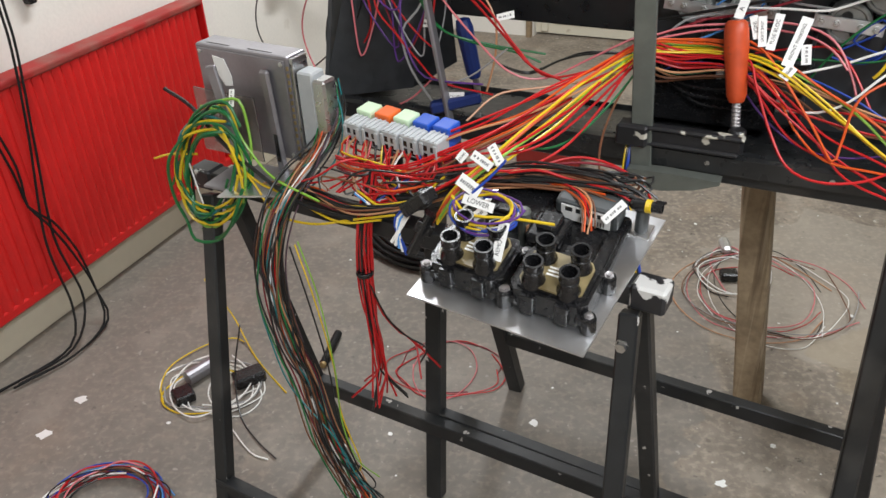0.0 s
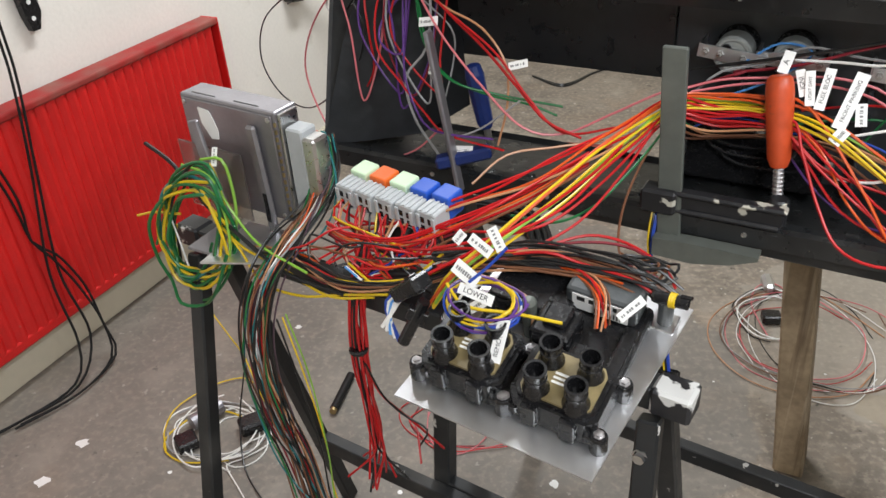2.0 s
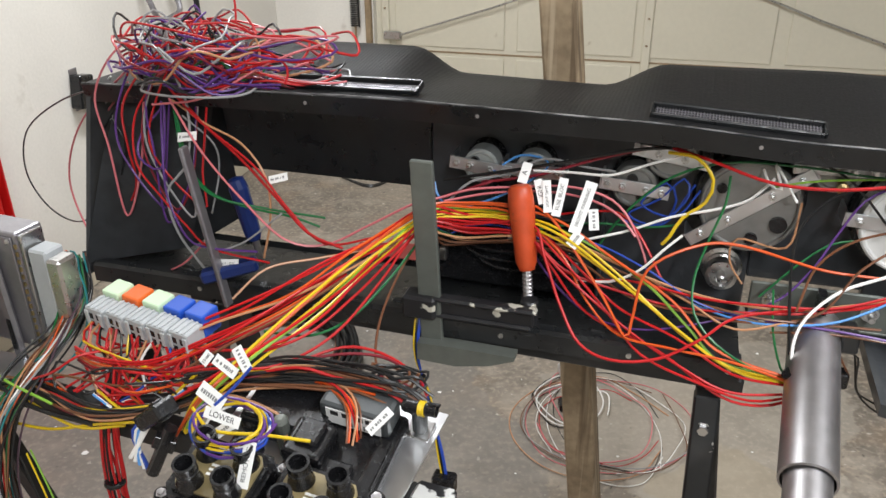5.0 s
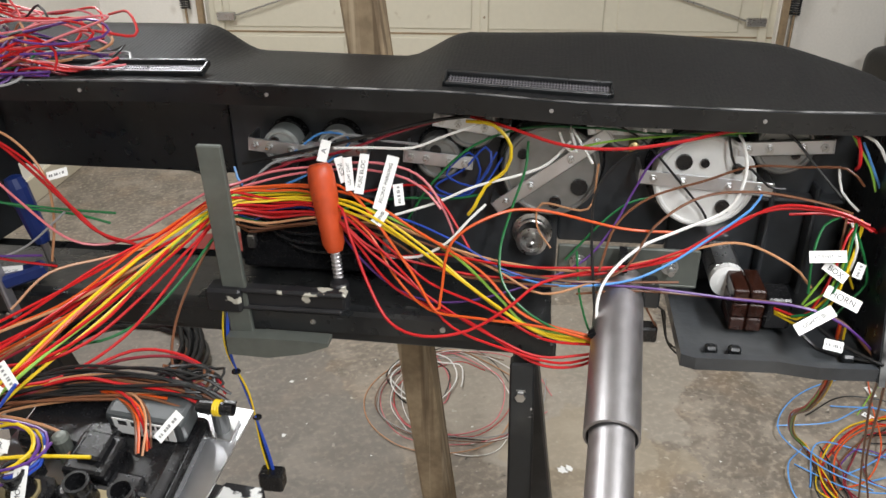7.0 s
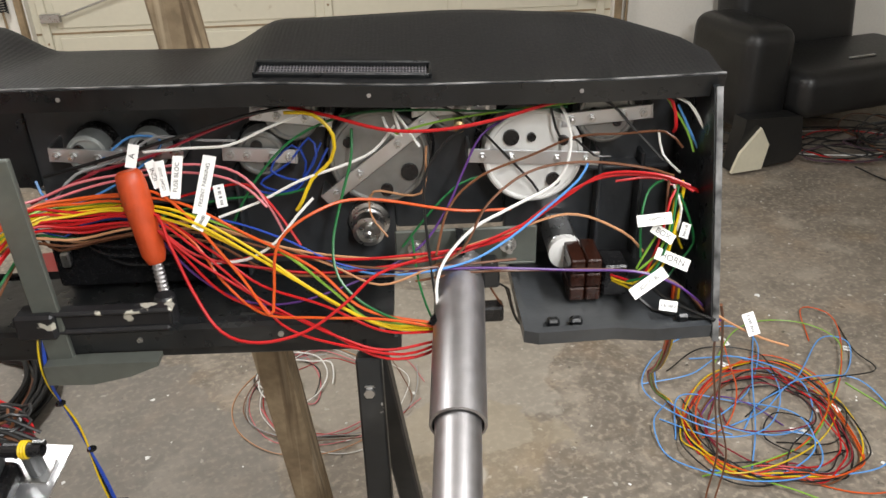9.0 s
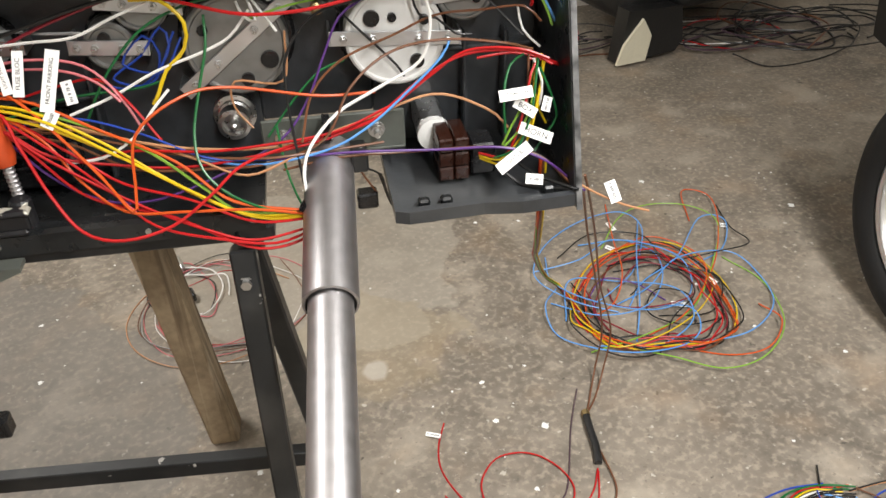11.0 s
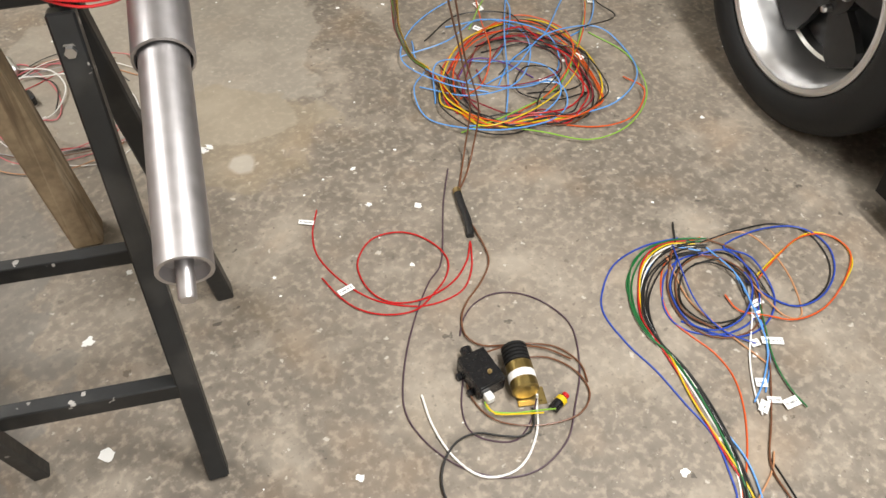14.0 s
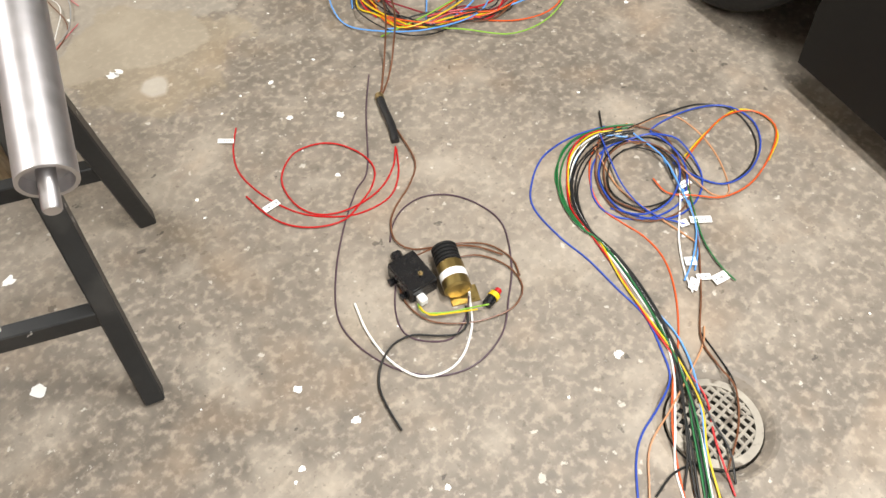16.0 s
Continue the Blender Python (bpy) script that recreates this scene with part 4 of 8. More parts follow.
lathe(bm, [(0.020, 0.0), (0.021, 0.003), (0.017, 0.007), (0.013, 0.009), (0.009, 0.013)], 18, pose(0.152, 0.010, 0.066))
part("swivel_pad", bm, CHIPPED, clamp)
bm = bmesh.new()
lathe(bm, [(0.011, 0), (0.0155, 0.012), (0.0165, 0.045), (0.0185, 0.085), (0.0182, 0.105), (0.0165, 0.118), (0.012, 0.1225)], 28, axis_frame((0.138, 0.042, 0.146), (0.118, 0.066, 0.262)))
part("handle", bm, ORANGEPL, clamp, "worn orange plastic handle", smooth=True)

pc = thing("pipe_clamp", DASH @ pose(0.228, -0.10, 0.84), "small steel bar clamp with a dark blue handle", "clamp", "clamps on the dashboard")
bm = bmesh.new()
bar(bm, (0.022, -0.002, -0.03), (-0.020, 0.0, 0.225), 0.018, 0.008, 0.002)
part("bar", bm, CASTALU, pc)
bm = bmesh.new()
box(bm, (-0.014, -0.012, 0.01), (0.075, 0.012, 0.030), pose(0, 0, 0, 0, -12, 25), 0.004)
part("sliding_arm", bm, BLUEPL, pc)
bm = bmesh.new()
lathe(bm, [(0.010, 0), (0.0135, 0.01), (0.0145, 0.05), (0.0155, 0.09), (0.012, 0.105), (0.004, 0.108)], 12, axis_frame((0.028, 0.085, 0.045), (0.008, 0.082, 0.15)))
part("handle", bm, BLUEPL, pc)
bm = bmesh.new()
rod(bm, (0.036, 0.085, 0.0), (0.028, 0.085, 0.05), 0.006, 10)
part("screw", bm, ZINC, pc)

# ---- looms on the trestle ----
def bundle(parent, spine, colours, spread, r=0.0016, seed=1, loose=1.0, tail=0.0, name="wire"):
    """Many wires along one spine, each wandering round it; spread grows by loose towards the end, tails end unevenly."""
    rng = random.Random(seed)
    n = len(spine)
    for c in colours:
        a, ph, cut = rng.uniform(0, 6.28), rng.uniform(-0.7, 0.7), rng.random()
        rad = spread * math.sqrt(rng.random())
        pts = []
        for i, p in enumerate(spine):
            f = i / (n - 1)
            w = rad * (1 + (loose - 1) * f)
            ang = a + ph * i + rng.uniform(-0.5, 0.5)
            d = Vector((math.cos(ang) * w, math.sin(ang) * w * 0.8, math.sin(ang * 1.7 + a) * w * 0.5))
            pts.append(Vector(p) + d)
        if tail:
            last = pts[-1] - pts[-2]
            pts[-1] = pts[-2] + last * (1 - tail * cut)
            pts.append(pts[-1] + Vector((rng.uniform(-0.05, 0.05), rng.uniform(-0.04, 0.04), -0.02 - 0.05 * rng.random())))
        wire(parent, c, pts, r * rng.uniform(0.85, 1.1), name)


def ring_coil(parent, centre, rx, ry, colours, seed=1, r=0.0016, jitter=0.25, height=0.02, turns=1, m=None, lie=True, arc=1.0):
    """Loose loops of wire laid over one another."""
    rng = random.Random(seed)
    for c in colours:
        pts = []
        a0 = rng.uniform(0, 6.28)
        ox, oy = rng.uniform(-jitter, jitter) * rx * 0.6, rng.uniform(-jitter, jitter) * ry * 0.6
        k = 10 * turns
        span = 6.28 * turns * arc * rng.uniform(0.75, 1.05)
        h = r + height * rng.random()
        fx, fy = rng.uniform(1 - jitter, 1 + jitter * 0.5), rng.uniform(1 - jitter, 1 + jitter * 0.5)
        for i in range(k + 1):
            a = a0 + span * i / k
            w = 1 + rng.uniform(-jitter, jitter) * 0.22
            p = Vector((centre[0] + ox + rx * fx * w * math.cos(a), centre[1] + oy + ry * fy * w * math.sin(a), centre[2] + max(r, h + rng.uniform(-0.3, 0.3) * height)))
            pts.append(m @ p if m else p)
        wire(parent, c, pts, r * rng.uniform(0.85, 1.15))


ecu_loom = thing("wiring_loom", DASH, "thick hanging loom of many coloured wires from the computer", "wiring loom")
SP = [(0.09, -0.225, 0.93), (0.108, -0.25, 0.885), (0.112, -0.30, 0.85), (0.100, -0.35, 0.82), (0.084, -0.395, 0.778), (0.062, -0.41, 0.70), (0.062, -0.42, 0.62), (0.078, -0.425, 0.54), (0.108, -0.43, 0.47), (0.140, -0.44, 0.36), (0.175, -0.44, 0.27), (0.21, -0.44, 0.20)]
bundle(ecu_loom, SP, ["black", "brown", "green", "tan", "teal", "brown", "maroon", "black", "grey", "black", "brown", "black", "red", "teal", "black", "brown", "white", "black", "brown", "black", "black", "teal", "plum", "black", "red", "black", "green", "brown", "black", "maroon", "black", "brown", "orange", "black", "plum", "black", "tan", "brown"], 0.024, 0.0015, 3, 1.5, 0.5)
bundle(ecu_loom, [(0.085 + 0.012 * k, -0.235, 0.94 - 0.004 * k) for k in range(2)] + SP[1:5], ["tan", "black", "brown", "tan", "orange", "white", "green", "black", "brown", "teal"], 0.014, 0.0014, 8, 1.2)
bundle(ecu_loom, [(0.10, -0.40, 0.72), (0.13, -0.41, 0.62), (0.155, -0.42, 0.50), (0.165, -0.43, 0.40), (0.20, -0.43, 0.27)], ["yellow", "lime", "black"], 0.012, 0.0014, 4, 1.5, 0.4)

earth_coil = thing("wire_coil", DASH @ pose(-0.07, -0.36, 0.81), "coil of green and yellow earth wire hanging on the bracket", "coil of wire")
TILT = pose(0, 0, 0, 90, 0, 0) @ pose(0, 0, 0, 0, 0, -26)
ring_coil(earth_coil, (0, 0, -0.02), 0.062, 0.122, ["green", "lime", "green", "yellow", "green", "yellow", "green", "teal", "green", "yellow", "green", "lime", "green", "yellow", "black", "green"], 5, 0.0026, 0.30, 0.04, 1, TILT)
wire(earth_coil, "yellow", [(0.04, 0.0, 0.03), (0.09, -0.01, -0.01), (0.13, -0.02, -0.05), (0.20, -0.02, -0.055), (0.28, -0.02, -0.03), (0.36, -0.03, 0.0)], 0.002)
wire(earth_coil, "yellow", [(0.045, 0.0, 0.02), (0.10, -0.01, -0.005), (0.16, -0.01, -0.02), (0.25, -0.02, -0.04), (0.33, -0.02, -0.02)], 0.002)
wire(earth_coil, "yellow", [(-0.03, 0, 0.02), (-0.09, 0, 0.01), (-0.13, 0, -0.005)], 0.0022)
wire(earth_coil, "lime", [(0.0, 0.0, 0.11), (0.05, 0.0, 0.10), (0.08, 0.0, 0.05), (0.13, -0.01, 0.01), (0.22, -0.02, -0.01)], 0.002)
wire(earth_coil, "black", [(-0.09, 0.02, 0.12), (-0.03, 0.01, 0.10), (0.03, 0, 0.05), (0.09, -0.01, 0.02), (0.18, -0.02, -0.02), (0.28, -0.02, -0.03)], 0.0032)
wire(earth_coil, "white", [(-0.06, 0, 0.05), (-0.05, 0, -0.02), (-0.03, -0.01, -0.08)], 0.0016)

tail_loom = thing("wiring_loom", DASH, "bundle of red and black wires tied and hanging down", "wiring loom")
bundle(tail_loom, [(0.225, -0.34, 0.85), (0.222, -0.36, 0.80), (0.216, -0.368, 0.74), (0.213, -0.37, 0.675), (0.214, -0.37, 0.60), (0.220, -0.372, 0.52), (0.226, -0.375, 0.46)], ["red", "black", "red", "red", "black", "red", "red", "red", "black", "red", "red", "black", "red", "red"], 0.011, 0.0018, 12, 2.0, 0.4)
bundle(tail_loom, [(0.214, -0.37, 0.66), (0.235, -0.37, 0.60), (0.26, -0.36, 0.56), (0.30, -0.36, 0.54)], ["red", "red", "black"], 0.008, 0.0018, 13, 2.0, 0.3)
bm = bmesh.new()
lathe(bm, [(0.013, 0), (0.0145, 0.002), (0.0145, 0.006), (0.013, 0.008)], 14, pose(0.213, -0.37, 0.672))
part("cable_tie", bm, BLACKPL, tail_loom)

relay_loom = thing("wiring_loom", DASH, "tangle of red and black relay wires with taped trunk", "wiring loom")
rng = random.Random(21)
for k in range(6):
    u = 0.170 + 0.033 * k
    v = -(0.276 + 0.0063 * k)
    for c in ("red", "red", "black", "red", rng.choice(["white", "yellow", "brown", "blue", "red"]), rng.choice(["black", "tan", "orange"])):
        x0 = u + rng.uniform(-0.012, 0.012)
        x1 = rng.uniform(0.13, 0.36)
        wire(relay_loom, c, [(x0, v - 0.014, 0.874), (x0 + rng.uniform(-0.012, 0.012), v - 0.03, 0.852), ((x0 + x1) / 2 + rng.uniform(-0.03, 0.03), v - 0.05 + rng.uniform(-0.02, 0.01), 0.845 + rng.uniform(-0.02, 0.015)), (x1, -0.345 + rng.uniform(-0.02, 0.02), 0.822 + rng.uniform(-0.02, 0.02)), (x1 + rng.uniform(-0.05, 0.05), -0.36, 0.81)], 0.0017)
for c, dz in (("red", 0.0), ("orange", 0.006), ("red", 0.012), ("tan", 0.004), ("red", 0.016), ("maroon", -0.005)):
    wire(relay_loom, c, [(0.15, -0.32, 0.835 + dz), (0.20, -0.34, 0.84 + dz), (0.28, -0.34, 0.85 + dz), (0.345, -0.31, 0.875 + dz), (0.42, -0.24, 0.90 + dz), (0.48, -0.16, 0.93 + dz)], 0.0018)
for c in ("white", "sky", "yellow"):
    y = rng.uniform(-0.01, 0.01)
    wire(relay_loom, c, [(0.21, -0.36 + y, 0.82), (0.26, -0.375, 0.81 + y), (0.31, -0.37 + y, 0.825), (0.35, -0.34, 0.86 + y)], 0.002)
TRUNK = [(0.0, -0.335, 0.765), (0.06, -0.34, 0.785), (0.129, -0.355, 0.795), (0.215, -0.37, 0.795), (0.334, -0.37, 0.828), (0.406, -0.34, 0.858), (0.472, -0.325, 0.868), (0.543, -0.315, 0.862), (0.60, -0.315, 0.858)]
bm = bmesh.new()
tube(bm, spline(TRUNK), 0.0085, 10)
part("taped_trunk", bm, TAPE, relay_loom, "black taped wiring trunk", smooth=True)
bm = bmesh.new()
tube(bm, spline([(p[0], p[1] + 0.02, p[2] + 0.004) for p in TRUNK[3:]]), 0.006, 10)
part("taped_trunk", bm, TAPE, relay_loom, smooth=True)
bundle(relay_loom, [Vector(p) + Vector((0, -0.006, 0.006)) for p in TRUNK], ["black", "brown", "black", "yellow", "black", "tan", "black", "red", "black", "orange", "brown", "black", "black", "maroon"], 0.014, 0.0017, 31, 1.3)
bundle(relay_loom, [(0.50, -0.32, 0.870), (0.545, -0.335, 0.872), (0.57, -0.36, 0.868), (0.58, -0.385, 0.845)], ["orange", "brown", "red", "tan", "brown", "orange"], 0.010, 0.0015, 33, 1.2)
for pts, c in (([(0.47, -0.30, 0.875), (0.52, -0.27, 0.888), (0.57, -0.265, 0.885), (0.62, -0.28, 0.872), (0.64, -0.30, 0.86)], "red"), ([(0.45, -0.31, 0.872), (0.52, -0.28, 0.884), (0.58, -0.27, 0.882), (0.63, -0.29, 0.868)], "maroon"), ([(0.39, -0.36, 0.868), (0.47, -0.345, 0.870), (0.55, -0.33, 0.868), (0.61, -0.31, 0.862), (0.63, -0.30, 0.89)], "brown"), ([(0.56, -0.30, 0.872), (0.60, -0.285, 0.885), (0.64, -0.30, 0.875), (0.61, -0.32, 0.862)], "black"), ([(0.39, -0.37, 0.86), (0.44, -0.38, 0.87), (0.49, -0.38, 0.852), (0.50, -0.40, 0.83)], "tan")):
    wire(relay_loom, c, pts, 0.0019)
for k, c in enumerate(("white", "white", "sky", "white", "blue")):
    wire(relay_loom, c, [(0.335 + 0.004 * k, -0.40, 0.85), (0.325 - 0.004 * k, -0.42, 0.825), (0.305 + 0.006 * k, -0.43, 0.790 - 0.004 * k)], 0.0028)

bundle(relay_loom, [(0.36, -0.36, 0.86), (0.42, -0.335, 0.872), (0.48, -0.32, 0.884), (0.54, -0.315, 0.886), (0.60, -0.315, 0.880), (0.64, -0.32, 0.862)], ["black", "black", "brown", "black", "maroon", "black", "brown", "black", "tan", "black", "black", "brown", "black", "red"], 0.018, 0.0020, 35, 1.1)
ring_coil(relay_loom, (0.60, -0.30, 0.868), 0.030, 0.022, ["black", "black", "brown", "black"], 36, 0.0018, 0.4, 0.02)
# connectors at the loom's end
for nm, p0, p1, a in (("square_connector", (0.330, -0.42, 0.845), (0.372, -0.43, 0.880), 0.024), ("round_connector", (0.342, -0.44, 0.785), (0.372, -0.43, 0.850), 0.015)):
    cn = thing(nm, DASH @ pose(*p0), "black plastic wiring connector at the loom's end", "connector")
    d = Vector(p1) - Vector(p0)
    bm = bmesh.new()
    if a > 0.02:
        bar(bm, (0, 0, 0), d, 0.030, 0.020, 0.003)
    else:
        rod(bm, (0, 0, 0), d, 0.008, 14)
    part("shell", bm, BLACKPL, cn)
    bm = bmesh.new()
    bar(bm, d * 0.55, d * 0.8, 0.012, 0.026, 0.001)
    part("latch", bm, BLACKPL, cn)

# purple and yellow remote lead
remote = thing("wire_coil", DASH @ pose(0.452, -0.425, 0.862), "small coil of purple and yellow remote wire", "coil of wire")
ring_coil(remote, (0, 0, 0), 0.046, 0.034, ["purple", "blue", "yellow", "purple", "white", "yellow", "blue", "purple", "yellow"], 9, 0.0019, 0.18, 0.016, 1, pose(0, 0, 0, 18, 0, 0))
wire(remote, "yellow", [(-0.05, 0.0, 0.02), (-0.02, -0.012, 0.004), (0.04, -0.005, 0.006), (0.095, 0.0, 0.006)], 0.002)
wire(remote, "blue", [(-0.02, 0.0, 0.03), (0.0, 0.01, 0.05), (0.02, 0.02, 0.075)], 0.002)

# black lead with a plug hanging below the clamp
drop = thing("wiring_lead", DASH, "hanging blue, black and yellow lead with a square plug", "wiring lead")
for c, o in (("black", 0.0), ("blue", 0.003), ("yellow", -0.003), ("blue", 0.005)):
    wire(drop, c, [(0.556 + o, -0.06, 0.86), (0.555 + o, -0.09, 0.82), (0.557 + o * 0.6, -0.10, 0.77), (0.577 - o * 0.5, -0.10, 0.70), (0.595 + o, -0.115, 0.62), (0.604 + o, -0.12, 0.575)], 0.0016)
part("plug", boxed((0.588, -0.135, 0.545), (0.624, -0.110, 0.578), bevel=0.003), BLACKPL, drop)
for z, u in ((0.74, 0.566), (0.66, 0.588)):
    bm = bmesh.new()
    lathe(bm, [(0.006, 0), (0.007, 0.001), (0.006, 0.003)], 10, pose(u, -0.104, z))
    part("cable_tie", bm, BLACKPL, drop)

# the pile on the dashboard's corner
pile = thing("wire_pile", DASH @ pose(0.175, 0.075, 1.125), "tangled pile of red, purple and pink wire on the dashboard", "pile of wire")
PILEC = ["red", "purple", "pink", "maroon", "grey", "purple", "tan", "red", "black", "purple", "pink", "red", "green", "black", "grey", "purple", "maroon", "red", "purple", "purple", "black", "grey"]
ring_coil(pile, (-0.01, -0.05, 0.0), 0.10, 0.07, PILEC, 41, 0.0019, 0.5, 0.085, 1)
ring_coil(pile, (0.05, 0.0, 0.0), 0.14, 0.08, PILEC[:12], 42, 0.0019, 0.45, 0.06, 1)
ring_coil(pile, (-0.05, -0.03, 0.0), 0.07, 0.06, PILEC[4:], 43, 0.0017, 0.5, 0.11, 1)
ring_coil(pile, (0.13, -0.02, 0.0), 0.10, 0.05, ["purple", "red", "purple", "grey", "pink", "red"], 44, 0.0019, 0.35, 0.03, 1)
for k in range(6):
    a = random.Random(50 + k)
    c = a.choice(["red", "purple", "pink", "grey", "maroon", "red", "black"])
    x = a.uniform(-0.16, -0.04)
    wire(pile, c, [(x + 0.08, -0.02, 0.05), (x + 0.02, -0.06, 0.05), (x - 0.02, -0.09, -0.02), (x - 0.01 + a.uniform(-0.03, 0.03), -0.11, -0.10), (x + a.uniform(-0.02, 0.05), -0.11, -0.17 - 0.05 * a.random()), (x + 0.05, -0.10, -0.13), (x + 0.06, -0.08, -0.03)], 0.0018)


# ---- wiring behind the dashboard ----
main_loom = thing("wiring_loom", DASH, "loom of red, yellow and orange wires running from connector to column", "wiring loom")
wire(main_loom, "yellow", [(0.361, -0.4, 0.822), (0.39, -0.4, 0.874), (0.428, -0.36, 0.911), (0.471, -0.27, 0.946), (0.509, -0.15, 0.965), (0.556, -0.03, 0.972), (0.609, -0, 0.972), (0.674, 0, 0.973), (0.742, -0.02, 0.97), (0.822, -0.04, 0.929), (0.909, -0.07, 0.873), (0.986, -0.09, 0.834), (1.069, -0.1, 0.831)], 0.002)
wire(main_loom, "yellow", [(0.365, -0.4, 0.82), (0.386, -0.39, 0.858), (0.436, -0.36, 0.907), (0.481, -0.26, 0.935), (0.514, -0.14, 0.953), (0.557, -0.035, 0.97), (0.604, -0.01, 0.97), (0.677, -0.01, 0.974), (0.752, -0.03, 0.963), (0.838, -0.05, 0.914), (0.925, -0.08, 0.867), (0.994, -0.09, 0.828), (1.07, -0.1, 0.829)], 0.002)
wire(main_loom, "yellow", [(0.362, -0.395, 0.813), (0.387, -0.385, 0.85), (0.437, -0.35, 0.895), (0.485, -0.25, 0.922), (0.518, -0.13, 0.943), (0.559, -0.04, 0.967), (0.605, -0.015, 0.968), (0.668, -0.01, 0.97), (0.759, -0.03, 0.951), (0.854, -0.05, 0.902), (0.933, -0.08, 0.859), (1.002, -0.095, 0.829), (1.072, -0.1, 0.827)], 0.002)
wire(main_loom, "lime", [(0.369, -0.4, 0.826), (0.395, -0.39, 0.869), (0.446, -0.35, 0.914), (0.489, -0.24, 0.934), (0.518, -0.13, 0.953), (0.556, -0.03, 0.977), (0.61, -0, 0.976), (0.682, 0, 0.975), (0.78, -0.02, 0.955), (0.868, -0.04, 0.915), (0.932, -0.07, 0.871), (0.979, -0.085, 0.835), (1.069, -0.095, 0.83)], 0.002)
wire(main_loom, "orange", [(0.354, -0.41, 0.811), (0.385, -0.4, 0.86), (0.417, -0.37, 0.894), (0.461, -0.3, 0.936), (0.5, -0.17, 0.964), (0.551, -0.03, 0.978), (0.594, -0, 0.98), (0.659, 0, 0.986), (0.74, -0.01, 0.978), (0.82, -0.03, 0.941), (0.908, -0.06, 0.902), (0.971, -0.085, 0.852), (1.067, -0.1, 0.834)], 0.002)
wire(main_loom, "orange", [(0.358, -0.41, 0.817), (0.394, -0.4, 0.875), (0.42, -0.36, 0.897), (0.467, -0.28, 0.939), (0.505, -0.16, 0.965), (0.551, -0.03, 0.983), (0.602, 0, 0.984), (0.667, 0, 0.989), (0.725, -0.01, 0.986), (0.809, -0.06, 0.905), (0.852, -0.1, 0.861), (0.859, -0.09, 0.882), (0.871, -0.07, 0.948), (0.928, -0.05, 0.982), (0.985, -0.03, 0.981), (1.092, -0, 0.946), (1.166, 0, 0.944)], 0.002)
wire(main_loom, "orange", [(0.224, -0.3, 0.847), (0.334, -0.28, 0.897), (0.432, -0.24, 0.931), (0.493, -0.15, 0.966), (0.551, -0.03, 0.981), (0.613, -0.01, 0.982), (0.677, -0.01, 0.98), (0.75, -0.03, 0.937), (0.793, -0.06, 0.886), (0.843, -0.09, 0.856), (0.912, -0.1, 0.853), (0.993, -0.1, 0.846), (1.067, -0.105, 0.832)], 0.0019)
wire(main_loom, "red", [(0.154, -0.3, 0.83), (0.254, -0.3, 0.868), (0.352, -0.28, 0.914), (0.44, -0.22, 0.948), (0.502, -0.13, 0.967), (0.551, -0.03, 0.983), (0.612, -0.01, 0.97), (0.692, -0.01, 0.972), (0.783, -0.04, 0.918), (0.839, -0.06, 0.88), (0.918, -0.08, 0.858), (0.994, -0.1, 0.828), (1.07, -0.105, 0.827)], 0.0019)
wire(main_loom, "red", [(0.191, -0.31, 0.836), (0.292, -0.3, 0.881), (0.381, -0.27, 0.919), (0.456, -0.2, 0.958), (0.506, -0.12, 0.968), (0.553, -0.035, 0.978), (0.612, -0.01, 0.965), (0.693, -0.015, 0.966), (0.76, -0.04, 0.926), (0.825, -0.07, 0.876), (0.875, -0.1, 0.837), (0.951, -0.12, 0.82), (1.018, -0.12, 0.805), (1.074, -0.11, 0.816)], 0.0019)
wire(main_loom, "red", [(0.147, -0.29, 0.861), (0.206, -0.3, 0.852), (0.315, -0.31, 0.875), (0.401, -0.34, 0.905), (0.459, -0.33, 0.918), (0.493, -0.27, 0.927), (0.512, -0.2, 0.943), (0.536, -0.11, 0.956), (0.555, -0.04, 0.968), (0.615, -0.02, 0.964), (0.686, -0.02, 0.963), (0.761, -0.05, 0.914), (0.857, -0.08, 0.858), (0.935, -0.11, 0.83), (0.995, -0.12, 0.813), (1.072, -0.11, 0.819)], 0.0019)
wire(main_loom, "red", [(0.357, -0.4, 0.865), (0.418, -0.37, 0.903), (0.465, -0.31, 0.927), (0.504, -0.2, 0.942), (0.524, -0.1, 0.958), (0.557, -0.035, 0.966), (0.606, -0.02, 0.959), (0.703, -0.02, 0.973), (0.731, -0.05, 0.938), (0.761, -0.09, 0.892), (0.795, -0.12, 0.852), (0.841, -0.13, 0.84), (0.899, -0.12, 0.847), (0.948, -0.1, 0.873), (0.99, -0.06, 0.89), (1.065, -0.03, 0.897), (1.153, -0.02, 0.911), (1.237, 0, 0.958), (1.288, -0, 0.989), (1.351, -0.02, 0.994), (1.391, -0.03, 0.981)], 0.0021)
wire(main_loom, "red", [(0.353, -0.37, 0.886), (0.423, -0.35, 0.906), (0.479, -0.29, 0.91), (0.512, -0.2, 0.926), (0.533, -0.1, 0.942), (0.559, -0.04, 0.964), (0.605, -0.02, 0.954), (0.694, -0.02, 0.955), (0.759, -0.04, 0.917), (0.837, -0.04, 0.895), (0.914, -0.04, 0.883), (1.005, -0.04, 0.889), (1.095, -0.03, 0.898), (1.168, -0.01, 0.917), (1.23, -0, 0.958), (1.289, 0, 0.985), (1.359, -0.02, 0.99), (1.396, -0.03, 0.973)], 0.0019)
